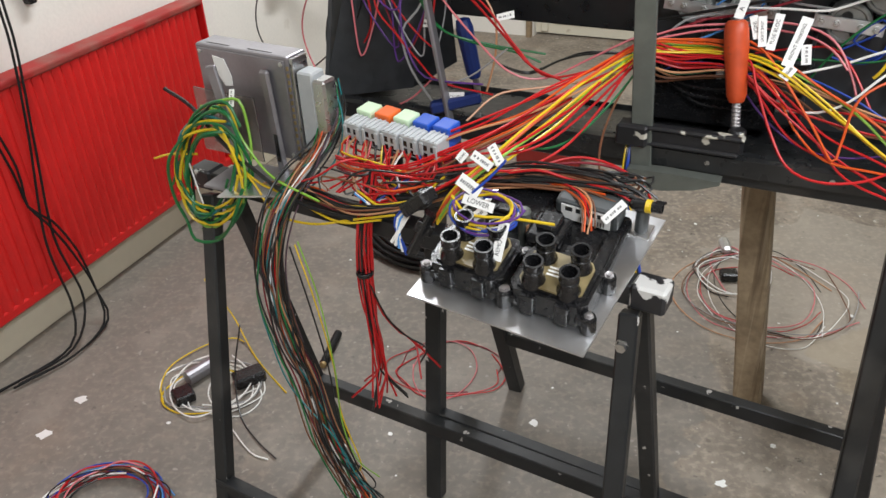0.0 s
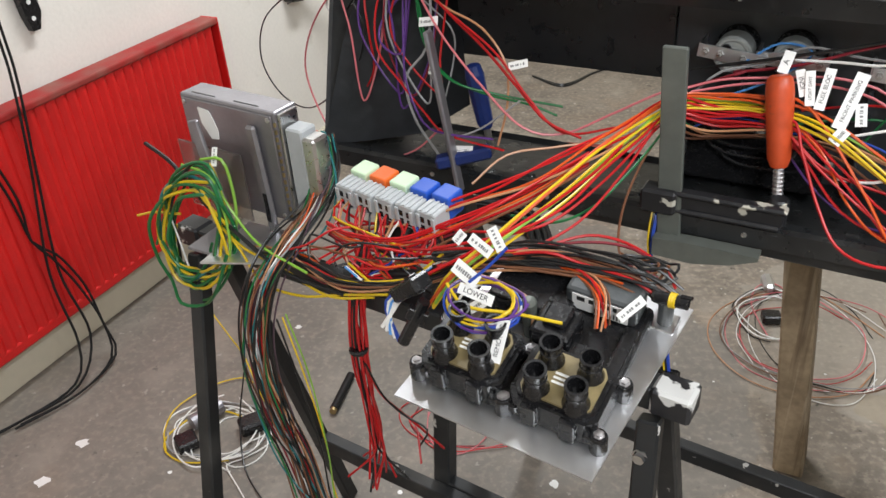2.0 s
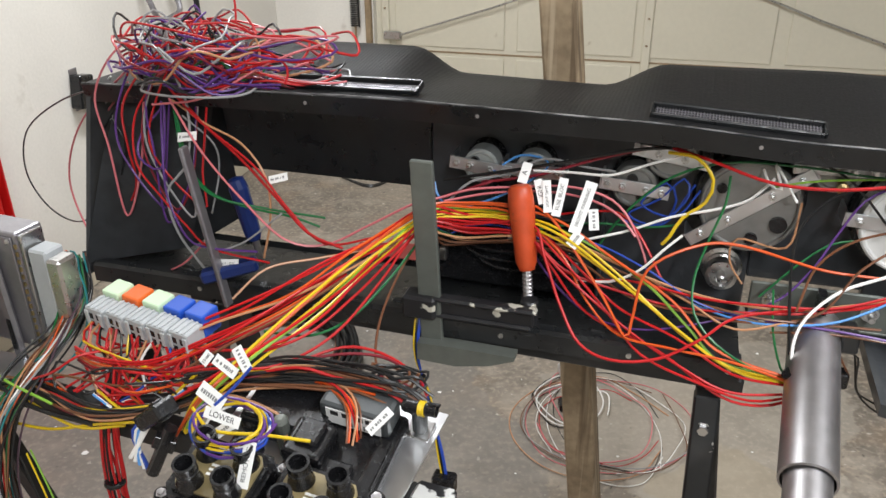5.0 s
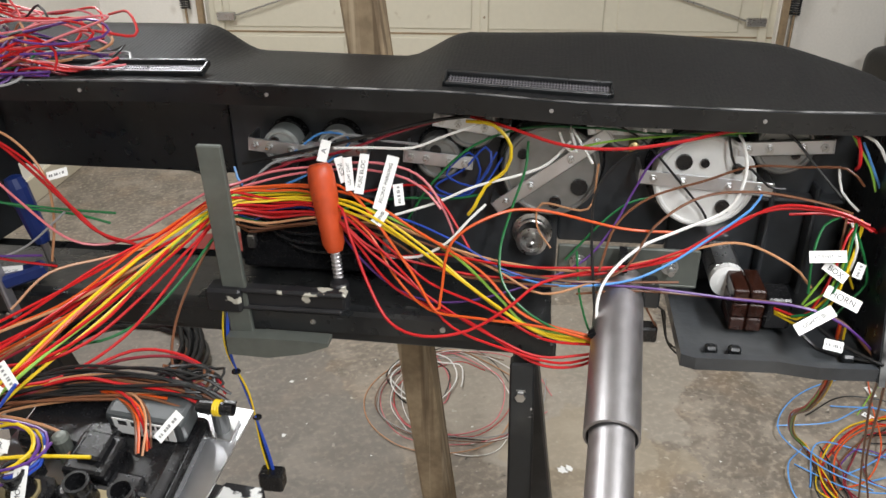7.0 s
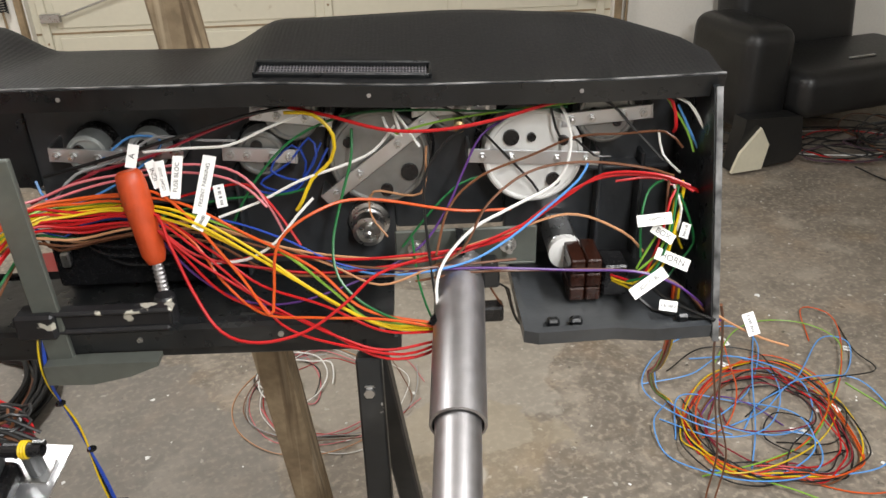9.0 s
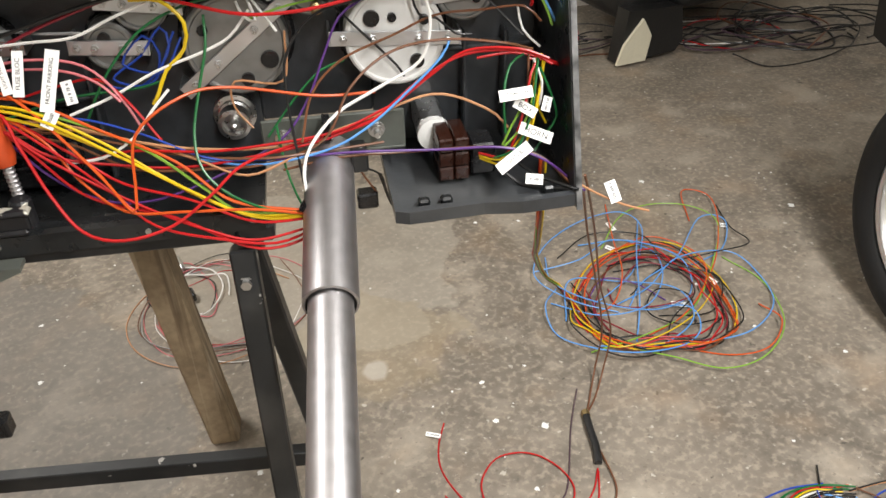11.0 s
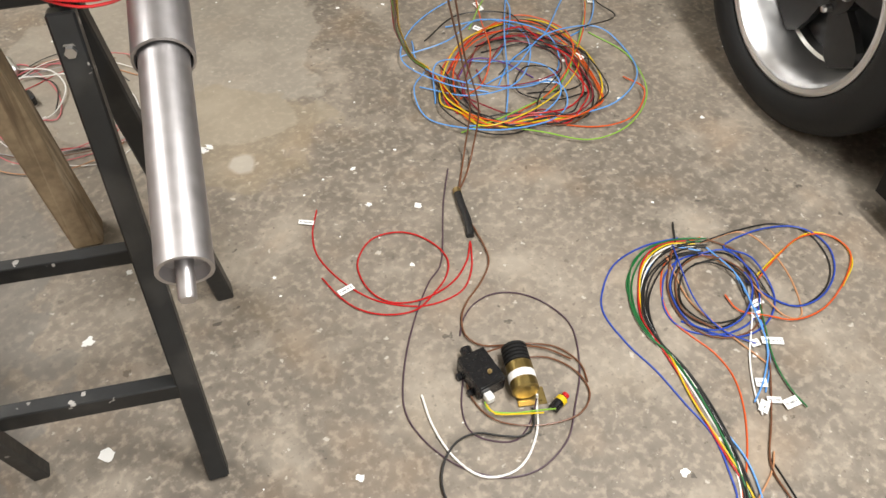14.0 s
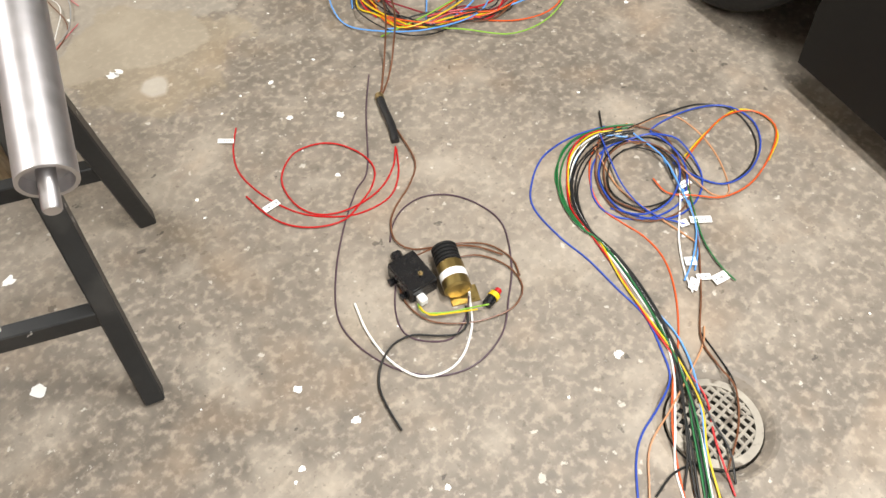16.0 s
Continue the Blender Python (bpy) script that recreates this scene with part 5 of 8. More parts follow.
wire(main_loom, "red", [(0.139, -0.29, 0.845), (0.18, -0.31, 0.824), (0.297, -0.34, 0.853), (0.396, -0.36, 0.891), (0.453, -0.32, 0.88), (0.5, -0.25, 0.892), (0.526, -0.15, 0.921), (0.54, -0.07, 0.947), (0.561, -0.03, 0.955), (0.609, -0.01, 0.946), (0.682, -0.01, 0.945), (0.772, -0.03, 0.904), (0.851, -0.03, 0.908), (0.944, -0.04, 0.902), (1.019, -0.04, 0.903), (1.108, -0.03, 0.907), (1.182, -0.01, 0.926)], 0.0019)
wire(main_loom, "red", [(0.156, -0.3, 0.84), (0.254, -0.33, 0.85), (0.334, -0.34, 0.88), (0.408, -0.29, 0.919), (0.464, -0.2, 0.942), (0.515, -0.12, 0.956), (0.559, -0.04, 0.959), (0.611, -0.015, 0.944), (0.701, -0.02, 0.947), (0.792, -0.06, 0.868), (0.896, -0.09, 0.841), (0.981, -0.12, 0.805), (1.033, -0.12, 0.8), (1.073, -0.11, 0.812)], 0.0019)
wire(main_loom, "tan", [(0.193, -0.31, 0.845), (0.279, -0.31, 0.871), (0.357, -0.29, 0.908), (0.432, -0.24, 0.927), (0.497, -0.16, 0.946), (0.544, -0.06, 0.957), (0.604, -0.02, 0.937), (0.677, -0.02, 0.95), (0.755, -0.01, 0.949), (0.867, -0.03, 0.918), (0.959, -0.03, 0.898), (1.05, -0.03, 0.895), (1.138, -0.02, 0.912), (1.241, 0, 0.933), (1.311, -0.02, 0.914), (1.339, -0.03, 0.888)], 0.0018)
wire(main_loom, "brown", [(0.594, -0.3, 0.863), (0.555, -0.25, 0.862), (0.537, -0.18, 0.886), (0.535, -0.08, 0.915), (0.557, -0.03, 0.946), (0.569, 0, 0.912), (0.637, 0, 0.925), (0.72, -0, 0.934), (0.801, -0.01, 0.921), (0.913, -0.03, 0.895), (1.005, -0.05, 0.89), (1.065, -0.05, 0.89), (1.17, -0.03, 0.885)], 0.0018)
wire(main_loom, "tan", [(0.323, -0.2, 0.887), (0.359, -0.16, 0.92), (0.421, -0.12, 0.926), (0.501, -0.08, 0.936), (0.557, -0.03, 0.946), (0.604, 0, 0.923), (0.704, -0, 0.937), (0.784, -0, 0.929), (0.865, -0.02, 0.913), (0.929, -0.04, 0.893), (0.991, -0.06, 0.873), (1.057, -0.05, 0.889)], 0.0017)
wire(main_loom, "brown", [(0.346, -0.36, 0.878), (0.413, -0.33, 0.918), (0.458, -0.26, 0.93), (0.501, -0.17, 0.943), (0.545, -0.06, 0.952), (0.59, -0.01, 0.923), (0.674, -0.01, 0.936), (0.771, -0.02, 0.925), (0.852, -0.04, 0.888), (0.945, -0.05, 0.882), (1.021, -0.05, 0.882), (1.093, -0.04, 0.903), (1.133, -0.02, 0.962), (1.188, 0, 0.996), (1.257, 0, 1.007), (1.336, -0, 0.996), (1.372, -0.02, 0.991)], 0.0018)
wire(main_loom, "blue", [(0.551, -0.01, 0.95), (0.576, 0.01, 0.926), (0.599, 0.02, 0.938), (0.65, 0.02, 0.945), (0.701, 0.01, 0.937), (0.784, -0, 0.946), (0.865, -0.02, 0.926), (0.944, -0.04, 0.893), (1.021, -0.04, 0.881)], 0.0016)
wire(main_loom, "purple", [(0.692, 0.01, 0.928), (0.748, -0.03, 0.884), (0.806, -0.05, 0.854), (0.87, -0.06, 0.851), (0.946, -0.05, 0.868), (1.035, -0.02, 0.897), (1.077, 0, 0.941), (1.104, 0.02, 0.991), (1.129, 0.03, 1.037), (1.166, 0.05, 1.054)], 0.0016)
wire(main_loom, "green", [(0.429, -0.3, 0.913), (0.468, -0.25, 0.884), (0.5, -0.19, 0.884), (0.524, -0.12, 0.905), (0.545, -0.06, 0.934), (0.557, -0.03, 0.95), (0.604, -0, 0.928), (0.699, 0.02, 0.944), (0.779, 0.03, 0.961), (0.86, 0.03, 0.965), (0.899, 0.03, 0.973)], 0.0018)

upper_loom = thing("wiring_loom", DASH, "red, white and green wires draped behind the instruments", "wiring loom")
wire(upper_loom, "red", [(0.88, 0.05, 1.079), (0.935, 0.03, 1.072), (1.01, 0.01, 1.057), (1.082, 0.005, 1.057), (1.152, 0.01, 1.067), (1.221, 0.02, 1.081), (1.292, 0.03, 1.085), (1.346, 0.03, 1.087), (1.372, 0.02, 1.077), (1.377, 0.01, 1.048), (1.378, 0.02, 1.036)], 0.0024)
wire(upper_loom, "maroon", [(0.541, 0.02, 0.972), (0.635, 0.02, 1.013), (0.62, 0.03, 1.007), (0.702, 0.03, 1.027), (0.781, 0.04, 1.055), (0.857, 0.05, 1.076), (0.903, 0.05, 1.08)], 0.0022)
wire(upper_loom, "black", [(0.557, 0.04, 1), (0.671, 0.03, 1.032), (0.751, 0.03, 1.054), (0.828, 0.04, 1.073), (0.888, 0.05, 1.08)], 0.0026)
wire(upper_loom, "white", [(1.066, -0.1, 0.834), (1.062, -0.08, 0.873), (1.074, -0.06, 0.904), (1.113, -0.03, 0.933), (1.164, -0.01, 0.951), (1.228, 0.01, 0.977), (1.245, 0.02, 1.022), (1.24, 0.03, 1.057), (1.236, 0.05, 1.065)], 0.0022)
wire(upper_loom, "white", [(1.316, 0.04, 1.081), (1.36, 0.03, 1.084), (1.393, 0.02, 1.074), (1.414, 0.01, 1.042)], 0.0022)
wire(upper_loom, "white", [(1.003, 0.05, 1.06), (1.011, 0.03, 1.048), (1.026, 0.02, 1.044), (1.017, 0.05, 1.069), (1.049, 0.03, 1.025)], 0.0019)
wire(upper_loom, "white", [(0.695, 0.03, 1.033), (0.751, 0.03, 1.036), (0.805, 0.03, 1.038), (0.851, 0.04, 1.054), (0.896, 0.05, 1.068)], 0.002)
wire(upper_loom, "white", [(0.784, -0, 0.95), (0.838, 0.01, 0.966), (0.892, 0.02, 0.989), (0.953, 0.02, 1.009), (0.99, 0.03, 1.023), (1.018, 0.04, 1.052)], 0.002)
wire(upper_loom, "white", [(0.774, -0.04, 0.905), (0.821, -0.04, 0.908), (0.859, -0.03, 0.926), (0.888, -0.02, 0.957), (0.91, -0.01, 0.977)], 0.002)
wire(upper_loom, "pink", [(0.147, -0.03, 1.112), (0.209, -0.06, 1.047), (0.284, -0.08, 0.982), (0.353, -0.09, 0.932), (0.408, -0.07, 0.922), (0.472, -0.05, 0.954), (0.534, -0.03, 0.987), (0.562, -0, 0.987), (0.609, 0.01, 1.002), (0.671, 0.02, 1.009), (0.744, 0.02, 1.018), (0.799, 0.02, 1.01), (0.831, 0.01, 0.991), (0.855, -0, 0.954), (0.868, -0.01, 0.925)], 0.0018)
wire(upper_loom, "pink", [(0.57, -0, 0.983), (0.638, 0.02, 0.996), (0.717, 0.03, 1.003), (0.783, 0.02, 1.001), (0.823, 0.01, 0.986), (0.848, -0, 0.962)], 0.0018)
wire(upper_loom, "red", [(0.714, 0.03, 0.964), (0.772, 0.03, 0.978), (0.822, 0.02, 0.986), (0.855, -0, 0.963), (0.889, -0.02, 0.914)], 0.0018)
wire(upper_loom, "green", [(0.792, 0.02, 0.924), (0.828, 0.03, 0.982), (0.874, 0.04, 1.03), (0.919, 0.05, 1.053), (0.972, 0.05, 1.067), (1.054, 0.05, 1.068), (1.143, 0.05, 1.063), (1.244, 0.05, 1.065)], 0.0018)
wire(upper_loom, "green", [(0.962, 0.04, 1.05), (0.96, 0.02, 1.017), (0.944, 0, 0.967), (0.932, -0.03, 0.922), (0.938, -0.06, 0.887), (0.97, -0.08, 0.857), (1.023, -0.1, 0.839), (1.067, -0.1, 0.831)], 0.0019)
wire(upper_loom, "green", [(1.034, -0.02, 0.919), (1.04, -0.05, 0.871), (1.053, -0.08, 0.837), (1.066, -0.1, 0.829)], 0.0016)
wire(upper_loom, "green", [(1.02, 0, 0.894), (1.063, 0.02, 0.939), (1.1, 0.04, 0.965), (1.131, 0.05, 0.971)], 0.0016)
wire(upper_loom, "lime", [(1.018, 0.03, 1.044), (1.07, 0.04, 1.054), (1.158, 0.05, 1.062), (1.243, 0.05, 1.069), (1.333, 0.05, 1.078)], 0.0016)
wire(upper_loom, "yellow", [(0.878, 0.04, 1.075), (0.916, 0.03, 1.074), (0.94, 0.02, 1.049), (0.934, 0.02, 1.016), (0.907, 0.02, 0.99), (0.893, 0.01, 0.964), (0.884, 0.01, 0.951)], 0.0026)
wire(upper_loom, "blue", [(0.823, 0.06, 0.96), (0.856, 0.06, 0.953), (0.889, 0.05, 0.976), (0.912, 0.05, 1.011), (0.903, 0.06, 1.032), (0.872, 0.06, 0.997), (0.832, 0.06, 0.969), (0.881, 0.05, 0.963), (0.919, 0.06, 1.025)], 0.0017)
wire(upper_loom, "blue", [(0.84, 0.06, 0.952), (0.88, 0.06, 0.959), (0.896, 0.06, 0.998), (0.88, 0.06, 1.023), (0.848, 0.06, 0.988), (0.897, 0.05, 0.977), (0.927, 0.06, 1.017)], 0.0017)
wire(upper_loom, "sky", [(0.54, 0.05, 0.991), (0.553, 0.04, 0.965), (0.599, 0.03, 0.967), (0.665, 0.04, 0.996), (0.714, 0.05, 1.037), (0.669, 0.07, 1.04), (0.628, 0.06, 1.013)], 0.0018)
wire(upper_loom, "grey", [(0.57, 0.02, 0.974), (0.603, 0.03, 1.006), (0.659, 0.04, 1.021), (0.707, 0.05, 1.045), (0.763, 0.05, 1.039), (0.81, 0.05, 1.036)], 0.002)
wire(upper_loom, "black", [(1.157, 0.04, 1.054), (1.099, 0.03, 1.043), (1.058, 0.01, 1.002), (1.052, -0.01, 0.953), (1.057, -0.05, 0.889), (1.064, -0.09, 0.836)], 0.002)
wire(upper_loom, "black", [(1.068, 0.05, 1.078), (1.115, 0.05, 1.052), (1.166, 0.05, 0.998), (1.201, 0.05, 0.958), (1.211, 0.05, 0.941)], 0.0018)
wire(upper_loom, "black", [(1.222, 0.05, 1.065), (1.233, 0.04, 1.029), (1.256, 0.04, 1.022), (1.281, 0.04, 0.999), (1.303, 0.04, 0.996)], 0.0018)
wire(upper_loom, "black", [(1.259, 0.05, 1.058), (1.265, 0.06, 1.078), (1.3, 0.05, 1.067), (1.332, 0.04, 1.034), (1.369, 0.02, 0.996)], 0.0018)
wire(upper_loom, "brown", [(1.064, -0.04, 0.901), (1.084, -0, 0.95), (1.127, 0.02, 0.984), (1.198, 0.03, 1.008), (1.255, 0.04, 1.026), (1.319, 0.04, 1.028), (1.371, 0.03, 1.032), (1.393, 0.02, 1.013)], 0.0018)
wire(upper_loom, "sky", [(0.929, -0.03, 0.887), (1.006, -0.05, 0.881), (1.094, -0.05, 0.892), (1.152, -0.03, 0.91), (1.208, -0.01, 0.945), (1.254, 0, 0.983), (1.27, 0.02, 0.999)], 0.0017)
wire(upper_loom, "white", [(1.368, 0.05, 1.027), (1.371, 0.03, 1), (1.39, 0.01, 0.982)], 0.0017)
wire(upper_loom, "lime", [(1.372, 0.04, 1.074), (1.399, 0.03, 1.033), (1.408, 0.02, 1.006)], 0.0017)
wire(upper_loom, "sky", [(1.387, 0.04, 1.065), (1.401, 0.03, 1.036), (1.415, 0.02, 1.007)], 0.0018)
wire(upper_loom, "tan", [(1.058, 0.05, 1.018), (1.048, 0.04, 0.954), (0.985, 0.05, 0.955), (0.979, 0.05, 0.919), (1, 0.04, 0.89)], 0.0016)
wire(upper_loom, "purple", [(1.028, -0.05, 0.887), (1.131, -0.05, 0.885), (1.24, -0.05, 0.876), (1.323, -0.06, 0.875), (1.38, -0.07, 0.855), (1.427, -0.08, 0.814), (1.432, -0.09, 0.813)], 0.0018)
wire(upper_loom, "brown", [(1.036, -0.05, 0.87), (1.11, -0.05, 0.88), (1.207, -0.04, 0.872), (1.312, -0.05, 0.872), (1.375, -0.06, 0.857), (1.424, -0.09, 0.812)], 0.0018)
wire(upper_loom, "black", [(1.143, 0.02, 0.822), (1.167, 0.03, 0.803), (1.176, 0.05, 0.761), (1.195, 0.08, 0.71), (1.261, 0.1, 0.677), (1.308, 0.1, 0.693)], 0.0017)

glovebox_loom = thing("wiring_loom", DASH, "tangle of red, purple and pink wires hanging over the dashboard corner", "wiring loom")
wire(glovebox_loom, "red", [(0.091, 0, 1.154), (0.053, -0.02, 1.091), (0.057, -0.03, 1.028), (0.051, -0.02, 0.955), (-0.014, 0, 0.884), (-0.067, 0.02, 0.879)], 0.0018)
wire(glovebox_loom, "red", [(0.11, 0, 1.137), (0.08, -0.03, 1.078), (0.084, -0.05, 1.009), (0.135, -0.07, 0.966), (0.179, -0.08, 0.928), (0.224, -0.09, 0.9), (0.322, -0.09, 0.889)], 0.0018)
wire(glovebox_loom, "red", [(0.129, 0, 1.121), (0.198, -0.02, 1.07), (0.266, -0.04, 1.029), (0.331, -0.06, 0.981), (0.386, -0.08, 0.943), (0.44, -0.08, 0.925)], 0.0022)
wire(glovebox_loom, "red", [(0.119, -0, 1.129), (0.195, -0.03, 1.081), (0.29, -0.05, 1.027), (0.354, -0.07, 0.97), (0.413, -0.08, 0.929), (0.497, -0.07, 0.948)], 0.0018)
wire(glovebox_loom, "tan", [(0.127, -0, 1.102), (0.204, -0.03, 1.078), (0.267, -0.04, 1.056), (0.308, -0.05, 1.011), (0.315, -0.06, 0.951), (0.302, -0.07, 0.885)], 0.0018)
wire(glovebox_loom, "pink", [(0.057, -0, 1.142), (-0.088, 0.05, 1.038), (-0.168, 0.08, 0.933), (-0.152, 0.06, 0.862), (-0.054, 0, 0.787), (0.025, -0.04, 0.793), (0.143, -0.07, 0.846), (0.208, -0.08, 0.903)], 0.0018)
wire(glovebox_loom, "black", [(0.017, 0.02, 1.115), (-0.176, 0.1, 1.047), (-0.317, 0.15, 0.962), (-0.372, 0.18, 0.86), (-0.334, 0.18, 0.788), (-0.237, 0.15, 0.782), (-0.075, 0.05, 0.889), (0.027, 0, 1.005), (0.012, 0, 1.063)], 0.0016)
wire(glovebox_loom, "black", [(0.053, 0, 1.114), (-0.032, 0.02, 1.022), (-0.077, 0.03, 0.94), (-0.071, 0.02, 0.89), (-0.008, 0, 0.928), (0.042, -0.02, 1.014)], 0.0016)
wire(glovebox_loom, "grey", [(0.14, 0, 1.218), (0.145, -0.01, 1.16), (0.17, -0.02, 1.094), (0.169, -0.04, 1.017), (0.14, -0.06, 0.972), (0.162, -0.08, 0.915), (0.21, -0.09, 0.858)], 0.0022)
wire(glovebox_loom, "grey", [(-0.005, 0.03, 1.092), (-0.035, 0.03, 1.049), (-0, 0.02, 0.995), (0.017, 0, 0.973)], 0.0018)
wire(glovebox_loom, "purple", [(0.122, -0.01, 1.095), (0.087, -0.03, 1.051), (0.091, -0.05, 1.02), (0.127, -0.05, 1.005), (0.131, -0.03, 1.065), (0.129, -0.02, 1.099)], 0.0018)
wire(glovebox_loom, "purple", [(0.117, -0.01, 1.1), (0.134, -0.05, 1.025), (0.146, -0.07, 0.967), (0.184, -0.09, 0.913), (0.23, -0.1, 0.906), (0.304, -0.09, 0.905)], 0.0018)
wire(glovebox_loom, "green", [(0.138, -0.01, 1.097), (0.171, -0.05, 1.03), (0.22, -0.07, 0.987), (0.278, -0.07, 0.968), (0.349, -0.06, 0.956), (0.391, -0.05, 0.94)], 0.0018)
wire(glovebox_loom, "green", [(0.148, -0.02, 1.083), (0.186, -0.06, 1.016), (0.235, -0.08, 0.984), (0.311, -0.06, 0.964), (0.396, -0.04, 0.951)], 0.0018)
wire(glovebox_loom, "grey", [(0.158, -0.02, 1.084), (0.194, 0, 1.035), (0.183, 0.02, 0.978), (0.173, 0, 0.914)], 0.0016)
wire(glovebox_loom, "white", [(-0, 0.03, 1.121), (-0.072, 0.05, 1.06), (-0.085, 0.06, 1.025), (-0.011, 0.03, 1.052), (0.046, 0.01, 1.111)], 0.0018)
wire(glovebox_loom, "pink", [(0.047, 0.01, 1.12), (-0.066, 0.05, 1.02), (-0.072, 0.05, 0.982), (0.02, 0.02, 1.058)], 0.0018)
wire(glovebox_loom, "grey", [(0.223, -0.09, 0.89), (0.28, -0.08, 0.915), (0.34, -0.07, 0.964)], 0.0016)
wire(glovebox_loom, "pink", [(0.246, -0, 1.208), (0.33, 0, 1.205), (0.413, 0.01, 1.21), (0.31, 0, 1.171), (0.202, -0.02, 1.115), (0.115, -0.03, 1.1)], 0.0017)
wire(glovebox_loom, "purple", [(0.158, 0, 1.202), (0.236, -0, 1.19), (0.31, 0, 1.175), (0.378, 0.01, 1.178), (0.405, 0.02, 1.19), (0.37, 0.03, 1.202), (0.282, 0.02, 1.185)], 0.0019)
wire(glovebox_loom, "red", [(0.094, 0, 1.181), (0.216, 0, 1.193), (0.307, 0.01, 1.206), (0.374, 0.02, 1.196), (0.378, 0.01, 1.178), (0.31, 0, 1.171), (0.238, -0.01, 1.15)], 0.002)
wire(glovebox_loom, "red", [(0.327, 0, 1.139), (0.328, 0.01, 1.162), (0.282, 0.02, 1.181), (0.189, 0.01, 1.168)], 0.0018)
wire(glovebox_loom, "red", [(0.246, 0.02, 1.221), (0.242, 0.03, 1.243), (0.239, 0.03, 1.268)], 0.0018)
wire(glovebox_loom, "red", [(0.042, 0, 1.186), (0.072, 0, 1.175), (0.063, -0.01, 1.136)], 0.0018)

switch_loom = thing("wiring_loom", DASH, "yellow and green switch wires with white paper labels", "wiring loom")
wire(switch_loom, "yellow", [(1.299, -0.03, 0.85), (1.323, -0.05, 0.851), (1.347, -0.05, 0.875), (1.371, -0.04, 0.904), (1.384, -0.02, 0.935), (1.388, -0.02, 0.98)], 0.0018)
wire(switch_loom, "yellow", [(1.3, -0.03, 0.846), (1.331, -0.05, 0.843), (1.36, -0.05, 0.876), (1.374, -0.04, 0.921), (1.386, -0.02, 0.96), (1.384, -0.02, 0.984)], 0.0018)
wire(switch_loom, "red", [(1.298, -0.03, 0.854), (1.329, -0.05, 0.856), (1.347, -0.05, 0.892), (1.359, -0.04, 0.928), (1.368, -0.03, 0.964), (1.379, -0.02, 0.976)], 0.0018)
wire(switch_loom, "green", [(1.333, -0.04, 0.885), (1.332, -0.03, 0.938), (1.345, -0.01, 0.969), (1.363, -0.01, 0.982)], 0.0018)
wire(switch_loom, "green", [(1.315, -0.05, 0.855), (1.344, -0.06, 0.872), (1.365, -0.05, 0.918), (1.375, -0.03, 0.964), (1.38, -0.02, 0.984)], 0.0018)
wire(switch_loom, "lime", [(1.327, -0.05, 0.869), (1.355, -0.05, 0.901), (1.373, -0.03, 0.94), (1.378, -0.02, 0.979)], 0.0018)
wire(switch_loom, "lime", [(1.374, -0.02, 0.971), (1.361, -0.03, 0.927), (1.34, -0.04, 0.893), (1.329, -0.04, 0.868)], 0.0018)
wire(switch_loom, "yellow", [(1.378, -0.02, 0.97), (1.372, -0.03, 0.943), (1.382, -0.03, 0.909), (1.394, -0.02, 0.885)], 0.0018)
wire(switch_loom, "green", [(1.382, -0.02, 0.966), (1.396, -0.03, 0.932), (1.409, -0.02, 0.892), (1.395, -0.02, 0.868), (1.377, -0.03, 0.848)], 0.0018)
wire(switch_loom, "brown", [(1.369, -0.01, 0.986), (1.367, -0.02, 0.951), (1.361, -0.04, 0.92)], 0.0018)
wire(switch_loom, "white", [(1.373, -0.02, 0.979), (1.383, -0.03, 0.95), (1.381, -0.03, 0.917)], 0.0018)
wire(switch_loom, "black", [(1.326, -0.04, 0.833), (1.353, -0.06, 0.814), (1.379, -0.08, 0.818), (1.412, -0.1, 0.823)], 0.0025)
wire(switch_loom, "black", [(1.344, -0.03, 0.843), (1.369, -0.06, 0.83), (1.4, -0.09, 0.826), (1.416, -0.11, 0.828)], 0.0025)
wire(switch_loom, "red", [(1.369, -0.01, 0.975), (1.4, -0.01, 0.968), (1.424, -0, 0.949), (1.428, 0, 0.928)], 0.0018)
wire(switch_loom, "red", [(1.302, -0, 0.978), (1.348, -0, 0.981), (1.392, -0.01, 0.973), (1.42, -0, 0.954), (1.428, -0, 0.932)], 0.0018)

trailing_lead = thing("wiring_lead", DASH, "pair of long brown leads hanging from the dashboard to the floor", "wiring lead")
for o in (0.0, 0.009):
    pts = [(1.3170 + o, 1.240, 0.826), (1.345 + o, 1.262, 0.78), (1.465 + o, 1.382 - o, 0.60), (1.607 + o, 1.501, 0.35), (1.691 + o * 2, 1.560 - o, 0.15), (1.690 + o, 1.568 - o * 2, 0.03), (1.640 + o, 1.520 - o, 0.006), (1.590, 1.470, 0.010)]
    wire(trailing_lead, "brown", [DASH.inverted() @ Vector(q) for q in pts], 0.0021)
wire(trailing_lead, "tan", [(1.415, -0.1, 0.834), (1.445, -0.1, 0.813), (1.487, -0.1, 0.789), (1.525, -0.1, 0.774)], 0.0017)


